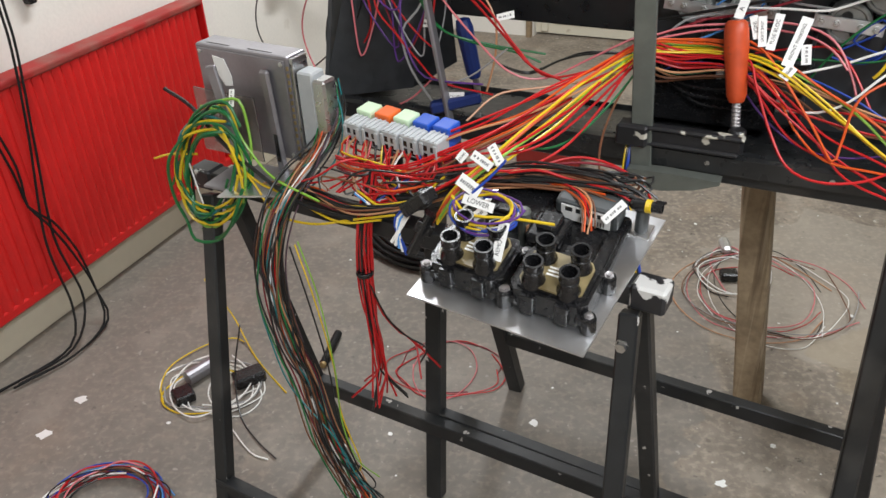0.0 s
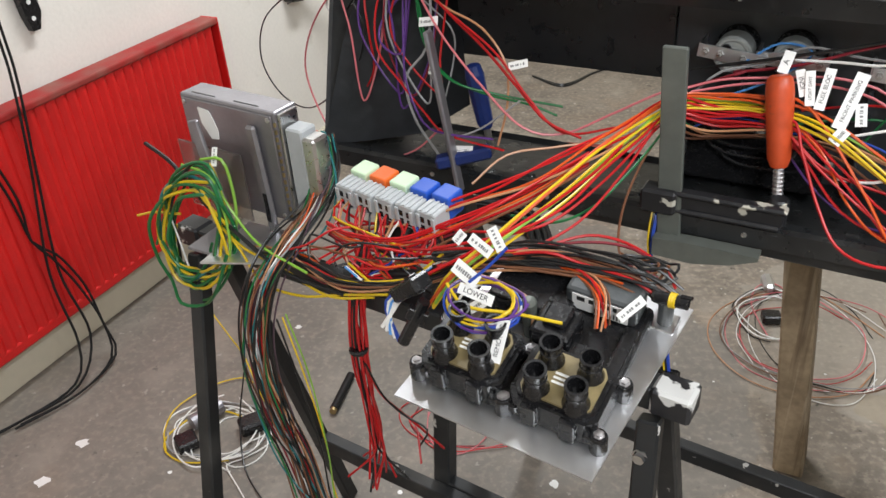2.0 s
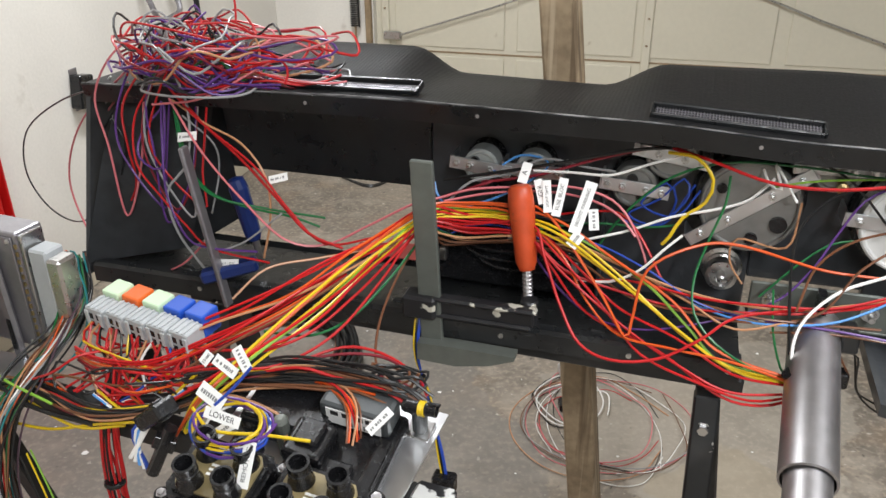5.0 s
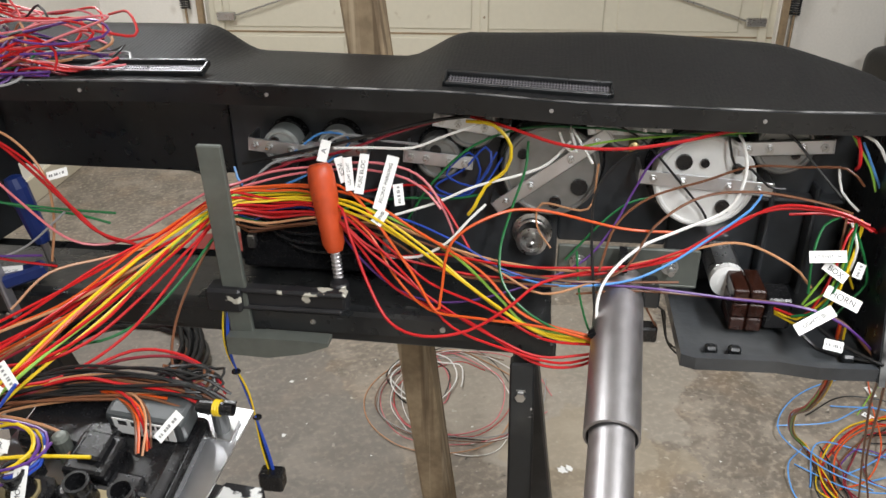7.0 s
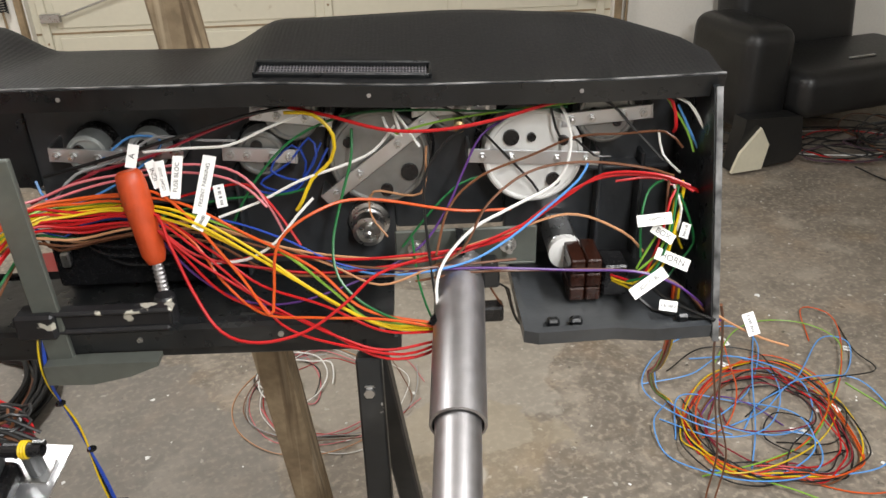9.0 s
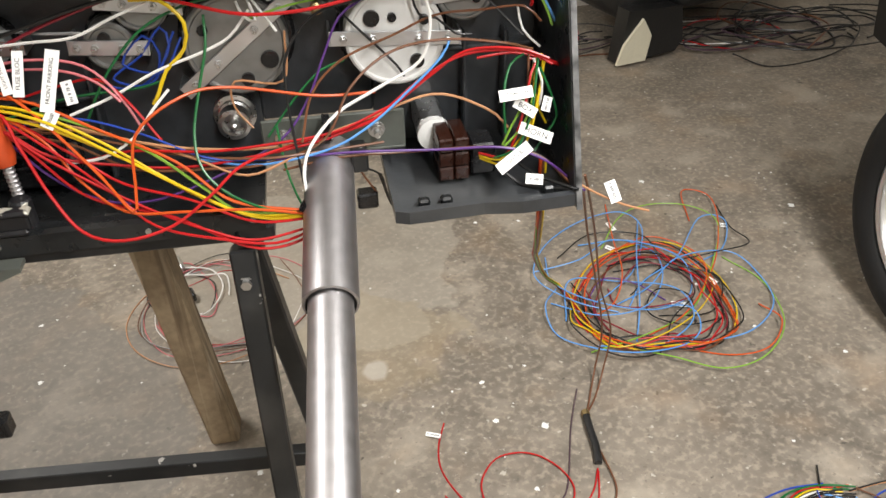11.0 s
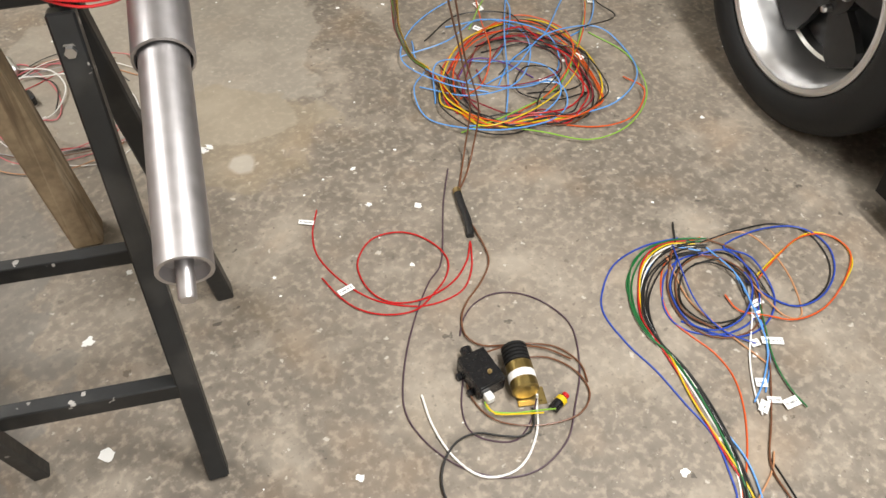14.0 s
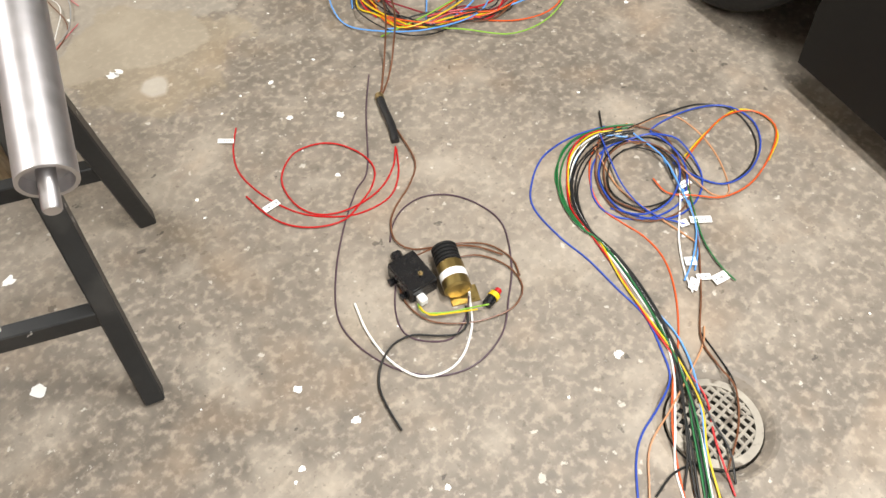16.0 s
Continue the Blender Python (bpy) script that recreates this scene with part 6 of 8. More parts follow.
# ---- wiring on the floor ----
red_leads = thing("wiring_lead", pose(1.3, 1.62, 0), "two long red leads looped on the floor with paper tags", "wiring lead")
wire(red_leads, "red", [(0.004, 0.003, 0.0019), (-0.041, -0.051, 0.0019), (-0.068, -0.114, 0.0019), (-0.067, -0.2, 0.0019), (-0.043, -0.281, 0.0019), (0, -0.336, 0.0019), (0.048, -0.367, 0.0019), (0.116, -0.375, 0.0019), (0.17, -0.342, 0.0019), (0.216, -0.285, 0.0019)], 0.0019)
wire(red_leads, "red", [(-0.095, -0.174, 0.0043), (-0.094, -0.236, 0.0043), (-0.079, -0.291, 0.0043), (-0.042, -0.335, 0.0043), (0.01, -0.359, 0.0043), (0.065, -0.347, 0.0043), (0.111, -0.328, 0.0043), (0.144, -0.295, 0.0043), (0.151, -0.246, 0.0043), (0.134, -0.191, 0.0043), (0.099, -0.157, 0.0043), (0.047, -0.146, 0.0043), (-0.005, -0.175, 0.0043), (-0.029, -0.216, 0.0043), (-0.035, -0.272, 0.0043), (-0.014, -0.318, 0.0043), (0.037, -0.345, 0.0043), (0.11, -0.348, 0.0043), (0.172, -0.322, 0.0043), (0.218, -0.28, 0.0043)], 0.0019)

pump_lead = thing("wiring_lead", pose(1.75, 1.65, 0), "brown and purple leads coiled loosely round the pump", "wiring lead")
wire(pump_lead, "brown", [(-0.188, -0.225, 0.0107), (-0.195, -0.262, 0.0067), (-0.204, -0.297, 0.0067), (-0.233, -0.373, 0.0067), (-0.284, -0.411, 0.0067), (-0.345, -0.436, 0.0067), (-0.381, -0.462, 0.0067), (-0.402, -0.5, 0.0067), (-0.392, -0.538, 0.0067), (-0.348, -0.571, 0.0067), (-0.3, -0.616, 0.0067), (-0.275, -0.668, 0.0067)], 0.0019)
wire(pump_lead, "plum", [(-0.126, -0.100, 0.0060), (-0.208, -0.185, 0.0029), (-0.316, -0.315, 0.0029), (-0.374, -0.346, 0.0029), (-0.447, -0.398, 0.0029), (-0.529, -0.472, 0.0029), (-0.592, -0.552, 0.0029), (-0.606, -0.621, 0.0029), (-0.592, -0.697, 0.0029), (-0.561, -0.75, 0.0029), (-0.524, -0.783, 0.0029), (-0.47, -0.799, 0.0029), (-0.399, -0.786, 0.0029), (-0.338, -0.743, 0.0029), (-0.278, -0.694, 0.0029), (-0.22, -0.616, 0.0029), (-0.216, -0.549, 0.0029), (-0.239, -0.49, 0.0029), (-0.283, -0.453, 0.0029), (-0.333, -0.447, 0.0029), (-0.378, -0.464, 0.0029), (-0.41, -0.492, 0.0029)], 0.0017)
wire(pump_lead, "brown", [(-0.351, -0.605, 0.0053), (-0.307, -0.638, 0.0053), (-0.287, -0.694, 0.0053), (-0.301, -0.744, 0.0053), (-0.344, -0.763, 0.0053), (-0.392, -0.751, 0.0053), (-0.438, -0.724, 0.0053), (-0.479, -0.677, 0.0053), (-0.484, -0.621, 0.0053), (-0.461, -0.573, 0.0053), (-0.427, -0.551, 0.0053), (-0.384, -0.577, 0.0353), (-0.327, -0.581, 0.0053), (-0.279, -0.627, 0.0053), (-0.268, -0.684, 0.0053), (-0.286, -0.723, 0.0053)], 0.0017)
wire(pump_lead, "plum", [(-0.402, -0.701, 0.0317), (-0.422, -0.715, 0.0017), (-0.474, -0.731, 0.0017), (-0.514, -0.7, 0.0017), (-0.528, -0.663, 0.0017), (-0.507, -0.616, 0.0017), (-0.456, -0.56, 0.0017), (-0.425, -0.516, 0.0017)], 0.0017)
wire(pump_lead, "white", [(-0.553, -0.555, 0.0047), (-0.576, -0.617, 0.0047), (-0.585, -0.688, 0.0047), (-0.57, -0.746, 0.0047), (-0.528, -0.773, 0.0047), (-0.483, -0.77, 0.0047), (-0.431, -0.739, 0.0047), (-0.399, -0.703, 0.0047), (-0.397, -0.697, 0.0347)], 0.0023)
wire(pump_lead, "black", [(-0.659, -0.802, 0.007), (-0.65, -0.761, 0.007), (-0.634, -0.717, 0.007), (-0.603, -0.686, 0.007), (-0.562, -0.67, 0.007), (-0.523, -0.679, 0.007), (-0.494, -0.708, 0.007), (-0.462, -0.734, 0.007), (-0.432, -0.73, 0.007), (-0.409, -0.702, 0.007)], 0.0022)
wire(pump_lead, "lime", [(-0.473, -0.641, 0.0129), (-0.477, -0.66, 0.0109), (-0.447, -0.689, 0.0109), (-0.402, -0.717, 0.0129), (-0.384, -0.735, 0.0229)], 0.0017)
wire(pump_lead, "yellow", [(-0.475, -0.647, 0.0153), (-0.473, -0.671, 0.0113), (-0.44, -0.697, 0.0113), (-0.403, -0.725, 0.0153)], 0.0017)

front_loom = thing("wiring_loom", pose(1.89, 1.07, 0), "loom of coloured wires on the floor trailing over the drain", "wiring loom")
wire(front_loom, "blue", [(0.002, 0.001, 0.002), (-0.078, 0.03, 0.002), (-0.166, 0.033, 0.002), (-0.242, -0.004, 0.002), (-0.283, -0.049, 0.002), (-0.3, -0.132, 0.002), (-0.302, -0.206, 0.002), (-0.314, -0.286, 0.002), (-0.325, -0.361, 0.002), (-0.36, -0.426, 0.002), (-0.395, -0.471, 0.002), (-0.452, -0.49, 0.002), (-0.514, -0.502, 0.002), (-0.56, -0.526, 0.002), (-0.616, -0.575, 0.002)], 0.002)
wire(front_loom, "red", [(0.008, -0.017, 0.0043), (-0.045, 0.01, 0.0043), (-0.11, 0.002, 0.0043), (-0.177, -0.045, 0.0043), (-0.229, -0.1, 0.0043), (-0.249, -0.161, 0.0043), (-0.283, -0.261, 0.0043), (-0.325, -0.361, 0.0043), (-0.355, -0.447, 0.0043), (-0.379, -0.531, 0.0043), (-0.434, -0.592, 0.0043), (-0.491, -0.67, 0.0043)], 0.0019)
wire(front_loom, "green", [(0.038, -0.033, 0.0067), (-0.017, 0.002, 0.0067), (-0.091, 0.019, 0.0067), (-0.154, -0.001, 0.0067), (-0.223, -0.065, 0.0067), (-0.254, -0.137, 0.0067), (-0.254, -0.195, 0.0067), (-0.278, -0.284, 0.0067), (-0.32, -0.383, 0.0067), (-0.366, -0.467, 0.0067), (-0.424, -0.545, 0.0067), (-0.48, -0.602, 0.0067), (-0.532, -0.655, 0.0067)], 0.0019)
wire(front_loom, "green", [(0.051, -0.039, 0.0031), (-0.002, -0.002, 0.0031), (-0.08, 0.02, 0.0031), (-0.169, -0.008, 0.0031), (-0.217, -0.06, 0.0031), (-0.248, -0.139, 0.0031), (-0.257, -0.211, 0.0031), (-0.28, -0.3, 0.0031), (-0.326, -0.394, 0.0031), (-0.377, -0.488, 0.0031), (-0.444, -0.554, 0.0031), (-0.499, -0.61, 0.0031), (-0.538, -0.649, 0.0031)], 0.0019)
wire(front_loom, "yellow", [(0.015, -0.036, 0.0055), (-0.036, 0.001, 0.0055), (-0.115, -0.005, 0.0055), (-0.187, -0.057, 0.0055), (-0.232, -0.118, 0.0055), (-0.254, -0.195, 0.0055), (-0.296, -0.285, 0.0055), (-0.327, -0.376, 0.0055), (-0.357, -0.461, 0.0055), (-0.4, -0.54, 0.0055), (-0.46, -0.594, 0.0055), (-0.515, -0.659, 0.0055)], 0.0019)
wire(front_loom, "white", [(0.017, -0.05, 0.002), (-0.027, -0.007, 0.002), (-0.112, -0.007, 0.002), (-0.199, -0.067, 0.002), (-0.246, -0.144, 0.002), (-0.263, -0.224, 0.002), (-0.291, -0.308, 0.002), (-0.326, -0.394, 0.002), (-0.373, -0.461, 0.002), (-0.457, -0.528, 0.002), (-0.521, -0.576, 0.002), (-0.561, -0.628, 0.002)], 0.002)
wire(front_loom, "white", [(0.012, -0.182, 0.0044), (-0.045, -0.235, 0.0044), (-0.13, -0.294, 0.0044), (-0.189, -0.35, 0.0044), (-0.22, -0.392, 0.0044)], 0.002)
wire(front_loom, "black", [(0.033, -0.053, 0.0068), (-0.03, -0.017, 0.0068), (-0.11, -0.021, 0.0068), (-0.195, -0.071, 0.0068), (-0.242, -0.148, 0.0068), (-0.256, -0.232, 0.0068), (-0.283, -0.315, 0.0068), (-0.324, -0.412, 0.0068), (-0.364, -0.484, 0.0068), (-0.407, -0.562, 0.0068), (-0.434, -0.62, 0.0068), (-0.475, -0.659, 0.0068)], 0.002)
wire(front_loom, "black", [(0.015, -0.059, 0.0032), (-0.038, -0.032, 0.0032), (-0.118, -0.036, 0.0032), (-0.194, -0.082, 0.0032), (-0.243, -0.157, 0.0032), (-0.257, -0.24, 0.0032), (-0.285, -0.33, 0.0032), (-0.33, -0.422, 0.0032), (-0.393, -0.487, 0.0032), (-0.464, -0.563, 0.0032), (-0.545, -0.643, 0.0032)], 0.002)
wire(front_loom, "black", [(-0.001, -0.056, 0.0056), (-0.06, -0.034, 0.0056), (-0.142, -0.056, 0.0056), (-0.202, -0.095, 0.0056), (-0.245, -0.165, 0.0056), (-0.264, -0.252, 0.0056), (-0.295, -0.338, 0.0056), (-0.334, -0.419, 0.0056), (-0.407, -0.504, 0.0056), (-0.484, -0.572, 0.0056), (-0.542, -0.608, 0.0056)], 0.002)
wire(front_loom, "orange", [(0.044, -0.028, 0.0018), (-0.018, -0.016, 0.0018), (-0.092, -0.038, 0.0018), (-0.153, -0.089, 0.0018), (-0.183, -0.144, 0.0018), (-0.183, -0.194, 0.0018), (-0.179, -0.248, 0.0018), (-0.195, -0.308, 0.0018), (-0.243, -0.37, 0.0018), (-0.319, -0.433, 0.0018), (-0.4, -0.481, 0.0018), (-0.468, -0.531, 0.0018), (-0.518, -0.579, 0.0018), (-0.561, -0.628, 0.0018)], 0.0018)
wire(front_loom, "sky", [(0.01, -0.055, 0.0043), (-0.034, -0.013, 0.0043), (-0.12, -0.022, 0.0043), (-0.19, -0.064, 0.0043), (-0.24, -0.14, 0.0043), (-0.26, -0.228, 0.0043), (-0.298, -0.353, 0.0043), (-0.319, -0.433, 0.0043), (-0.363, -0.501, 0.0043), (-0.431, -0.567, 0.0043), (-0.492, -0.617, 0.0043), (-0.529, -0.658, 0.0043)], 0.0019)
wire(front_loom, "sky", [(0.026, -0.058, 0.0066), (0.008, -0.146, 0.0166), (-0.031, -0.218, 0.0166), (-0.083, -0.3, 0.0066), (-0.156, -0.346, 0.0066), (-0.211, -0.366, 0.0066)], 0.0018)
wire(front_loom, "sky", [(0.014, -0.15, 0.003), (-0.034, -0.244, 0.003), (-0.102, -0.321, 0.003), (-0.174, -0.365, 0.003)], 0.0018)
wire(front_loom, "brown", [(0.047, -0.042, 0.0054), (0.071, -0.101, 0.0054), (0.045, -0.157, 0.0054), (-0.03, -0.248, 0.0054), (-0.114, -0.329, 0.0054), (-0.209, -0.403, 0.0054), (-0.29, -0.461, 0.0054), (-0.315, -0.516, 0.0054), (-0.331, -0.562, 0.0054), (-0.39, -0.607, 0.0054), (-0.469, -0.639, 0.0054)], 0.0018)
wire(front_loom, "black", [(-0.28, -0.454, 0.0018), (-0.297, -0.502, 0.0018), (-0.322, -0.555, 0.0018), (-0.379, -0.603, 0.0018)], 0.0018)
wire(front_loom, "tan", [(-0.266, -0.451, 0.0041), (-0.309, -0.475, 0.0041), (-0.435, -0.506, 0.0041), (-0.52, -0.524, 0.0041), (-0.575, -0.564, 0.0041), (-0.603, -0.587, 0.0041)], 0.0017)
wire(front_loom, "green", [(-0.009, -0.226, 0.0065), (-0.098, -0.325, 0.0065), (-0.131, -0.388, 0.0065), (-0.141, -0.433, 0.0065)], 0.0017)
wire(front_loom, "black", [(-0.582, -0.583, 0.0034), (-0.532, -0.579, 0.0034), (-0.49, -0.593, 0.0034)], 0.0022)
wire(front_loom, "black", [(0.027, 0.038, 0.0055), (-0.016, -0.006, 0.0055)], 0.0019)
wire(front_loom, "black", [(0.016, -0.02, 0.002), (-0.052, 0.004, 0.002), (-0.133, -0.021, 0.002), (-0.204, -0.072, 0.002), (-0.246, -0.144, 0.002), (-0.258, -0.229, 0.002), (-0.289, -0.327, 0.002), (-0.318, -0.401, 0.002), (-0.362, -0.471, 0.002), (-0.421, -0.549, 0.002), (-0.477, -0.606, 0.002), (-0.512, -0.663, 0.002)], 0.002)
wire(front_loom, "black", [(0.029, -0.056, 0.0044), (-0.032, -0.026, 0.0044), (-0.131, -0.034, 0.0044), (-0.203, -0.084, 0.0044), (-0.246, -0.16, 0.0044), (-0.259, -0.244, 0.0044), (-0.287, -0.338, 0.0044), (-0.323, -0.413, 0.0044), (-0.377, -0.488, 0.0044), (-0.449, -0.564, 0.0044), (-0.503, -0.62, 0.0044), (-0.538, -0.649, 0.0044)], 0.002)
wire(front_loom, "black", [(0.019, -0.032, 0.0068), (-0.049, -0.01, 0.0068), (-0.143, -0.034, 0.0068), (-0.212, -0.086, 0.0068), (-0.245, -0.153, 0.0068), (-0.255, -0.236, 0.0068), (-0.282, -0.325, 0.0068), (-0.321, -0.407, 0.0068), (-0.374, -0.475, 0.0068), (-0.453, -0.546, 0.0068), (-0.517, -0.606, 0.0068), (-0.548, -0.64, 0.0068)], 0.002)
wire(front_loom, "green", [(0.035, -0.038, 0.0031), (-0.02, -0.004, 0.0031), (-0.098, 0.009, 0.0031), (-0.175, -0.025, 0.0031), (-0.226, -0.083, 0.0031), (-0.25, -0.151, 0.0031), (-0.262, -0.229, 0.0031), (-0.286, -0.315, 0.0031), (-0.324, -0.396, 0.0031), (-0.369, -0.48, 0.0031), (-0.434, -0.55, 0.0031), (-0.49, -0.606, 0.0031), (-0.535, -0.652, 0.0031)], 0.0019)
wire(front_loom, "white", [(0.021, -0.044, 0.0055), (-0.037, -0.012, 0.0055), (-0.122, -0.02, 0.0055), (-0.195, -0.071, 0.0055), (-0.24, -0.146, 0.0055), (-0.261, -0.237, 0.0055), (-0.293, -0.336, 0.0055), (-0.334, -0.419, 0.0055), (-0.391, -0.504, 0.0055), (-0.451, -0.576, 0.0055), (-0.531, -0.657, 0.0055)], 0.0019)

spare_coil = thing("wire_coil", pose(1.89, 1.01, 0), "loose coil of blue and brown wire on the floor", "coil of wire")
wire(spare_coil, "blue", [(-0.001, 0.004, 0.002), (0.052, -0.037, 0.012), (0.029, -0.128, 0.012), (-0.039, -0.18, 0.002), (-0.122, -0.172, 0.002), (-0.18, -0.117, 0.002), (-0.173, -0.053, 0.002), (-0.1, 0.008, 0.002), (-0.021, 0.011, 0.002), (0.032, -0.039, 0.002), (0.016, -0.122, 0.017), (-0.064, -0.168, 0.012), (-0.141, -0.156, 0.012), (-0.171, -0.096, 0.002)], 0.002)
wire(spare_coil, "blue", [(-0.045, 0.023, 0.0044), (-0.129, -0.031, 0.0044), (-0.16, -0.116, 0.0044), (-0.112, -0.192, 0.0044), (-0.034, -0.205, 0.0044), (0.038, -0.168, 0.0044), (0.074, -0.08, 0.0144), (0.06, -0.018, 0.0044), (0.164, -0.033, 0.0044), (0.243, -0.083, 0.0044), (0.25, -0.152, 0.0044), (0.198, -0.208, 0.0044), (0.117, -0.233, 0.0044), (0.048, -0.217, 0.0044), (0.023, -0.164, 0.0044), (0.021, -0.108, 0.0044)], 0.002)
wire(spare_coil, "blue", [(-0.027, 0.053, 0.0066), (-0.115, -0.078, 0.0166), (-0.125, -0.16, 0.0066), (-0.099, -0.225, 0.0066)], 0.0018)
wire(spare_coil, "black", [(0.031, 0.021, 0.0031), (0.12, -0.003, 0.0031), (0.212, -0.044, 0.0031), (0.246, -0.111, 0.0031), (0.21, -0.186, 0.0031), (0.142, -0.224, 0.0031), (0.061, -0.222, 0.0031), (0.027, -0.175, 0.0031), (0.047, -0.1, 0.0131), (0.046, -0.029, 0.0031), (-0.027, 0.006, 0.0031), (-0.116, -0.021, 0.0031), (-0.151, -0.094, 0.0031), (-0.119, -0.155, 0.0031), (-0.035, -0.163, 0.0031)], 0.0019)
wire(spare_coil, "brown", [(-0.041, 0.042, 0.0054), (-0.133, -0.027, 0.0054), (-0.168, -0.108, 0.0054), (-0.142, -0.173, 0.0054), (-0.063, -0.198, 0.0054), (0.016, -0.148, 0.0054), (0.027, -0.071, 0.0154), (-0.003, -0.006, 0.0054), (-0.083, -0.009, 0.0054), (-0.148, -0.077, 0.0054), (-0.133, -0.152, 0.0054)], 0.0018)
wire(spare_coil, "tan", [(0.031, 0.021, 0.0018), (0.129, -0.012, 0.0018), (0.138, -0.081, 0.0018), (0.104, -0.164, 0.0018), (0.041, -0.236, 0.0018), (0.01, -0.216, 0.0018), (0.011, -0.155, 0.0118), (0.03, -0.071, 0.0018), (0.004, 0, 0.0018)], 0.0018)
wire(spare_coil, "tan", [(-0.062, 0.04, 0.0042), (-0.115, -0.065, 0.0042), (-0.121, -0.143, 0.0042), (-0.118, -0.265, 0.0042)], 0.0018)
wire(spare_coil, "orange", [(0.038, -0.124, 0.0066), (0.119, -0.11, 0.0066), (0.213, -0.104, 0.0066), (0.273, -0.137, 0.0066), (0.271, -0.196, 0.0066), (0.201, -0.234, 0.0066), (0.095, -0.255, 0.0066), (0.017, -0.238, 0.0066), (-0.022, -0.196, 0.0066), (-0.058, -0.152, 0.0066), (-0.048, -0.108, 0.0066)], 0.0018)
wire(spare_coil, "yellow", [(0.04, -0.115, 0.003), (0.149, -0.104, 0.003), (0.25, -0.108, 0.003), (0.284, -0.159, 0.003), (0.254, -0.216, 0.003), (0.175, -0.244, 0.003)], 0.0018)
wire(spare_coil, "black", [(-0.031, -0.013, 0.0055), (0.026, -0.044, 0.0055), (0.007, -0.13, 0.0155), (-0.055, -0.164, 0.0055), (-0.129, -0.135, 0.0055), (-0.136, -0.067, 0.0055), (-0.074, -0.017, 0.0055), (-0.007, -0.024, 0.0055), (0.008, -0.086, 0.0155), (-0.018, -0.137, 0.0055)], 0.0019)

lead_by_wall = thing("wiring_lead", pose(-0.4, 1.72, 0), "pale and yellow extension leads coiled on the floor", "wiring lead")
wire(lead_by_wall, "white", [(0.004, -0.005, 0.002), (-0.083, 0.033, 0.002), (-0.162, 0.044, 0.002), (-0.213, 0.108, 0.002), (-0.21, 0.17, 0.002), (-0.155, 0.207, 0.002), (-0.075, 0.204, 0.002), (0.021, 0.15, 0.002), (0.066, 0.085, 0.002), (0.049, 0.027, 0.002), (-0.003, 0.013, 0.002), (-0.073, 0.081, 0.002), (-0.074, 0.162, 0.002), (0.011, 0.18, 0.002)], 0.002)
wire(lead_by_wall, "white", [(0.143, -0.126, 0.0044), (0.096, -0.107, 0.0044), (0.03, -0.037, 0.0044), (-0.01, 0.012, 0.0044), (0.018, 0.033, 0.0044), (0.069, 0.095, 0.0044), (0.029, 0.172, 0.0044), (-0.052, 0.185, 0.0044)], 0.002)
wire(lead_by_wall, "yellow", [(-0.176, 0.042, 0.0068), (-0.209, 0.108, 0.0068), (-0.211, 0.191, 0.0068), (-0.15, 0.275, 0.0068), (-0.083, 0.311, 0.0068), (-0.045, 0.296, 0.0068)], 0.002)
wire(lead_by_wall, "yellow", [(-0.184, 0.429, 0.1232), (-0.126, 0.384, 0.0832), (-0.088, 0.363, 0.0332), (0.008, 0.233, 0.0032), (0.126, 0.101, 0.0032)], 0.002)
wire(lead_by_wall, "black", [(0.036, 0.114, 0.2056), (0.001, 0.106, 0.0656), (0.032, 0.016, 0.0056), (0.096, -0.065, 0.0056), (0.162, -0.124, 0.0056)], 0.002)

# ---- garage door furniture ----
DW = DOOR_R - DOOR_L
RUST = material("rusty_brown_steel", (0.36, 0.27, 0.17), 0.6, 0.5, var=0.3, fine=60, blotch=12)
for z0, z1 in ((0.06, 0.50), (0.54, 1.04), (1.08, 1.56), (1.60, 2.06)):
    for k in range(4):
        x0 = 0.10 + k * (DW - 0.2) / 4
        x1 = x0 + (DW - 0.2) / 4 - 0.06
        part("pressed_panel", boxed((x0, -0.006, z0), (x1, 0.002, z1), bevel=0.005), DOORPAINT, door)
for z in (0.52, 1.06, 1.58):
    part("section_joint", boxed((0.0, -0.003, z - 0.006), (DW, 0.0, z + 0.002)), RUST, door)
for x in (0.03, DW / 2 - 0.02, DW - 0.07):
    st = part("stiffener", boxed((x, -0.016, 0.02), (x + 0.04, 0.0, DOOR_H - 0.02), bevel=0.004), DOORPAINT, door)
    for k in range(16):
        bm = bmesh.new()
        lathe(bm, [(0.006, 0), (0.004, 0.003)], 8, pose(x + 0.02, -0.016, 0.1 + k * 0.125, 90))
        part("rivet", bm, RUST, st)
for x, s in ((0.09, 1), (DW - 0.09, -1)):
    lt = part("latch", boxed((x - 0.045, -0.040, 0.575), (x + 0.045, -0.018, 0.615), bevel=0.004), ZINC, door, "worn steel latch bracket")
    bm = bmesh.new()
    tube(bm, [Vector((x + s * 0.03, -0.03, 0.595)), Vector((x + s * 0.50, -0.03, 0.745)), Vector((DW / 2 - s * 0.05, -0.03, 1.0))], 0.005, 8)
    part("latch_rod", bm, ZINC, lt)
bm = bmesh.new()
lathe(bm, [(0.05, 0), (0.05, 0.01), (0.02, 0.02)], 16, pose(DW / 2, -0.03, 1.0, 90))
part("lock_hub", bm, ZINC, door)
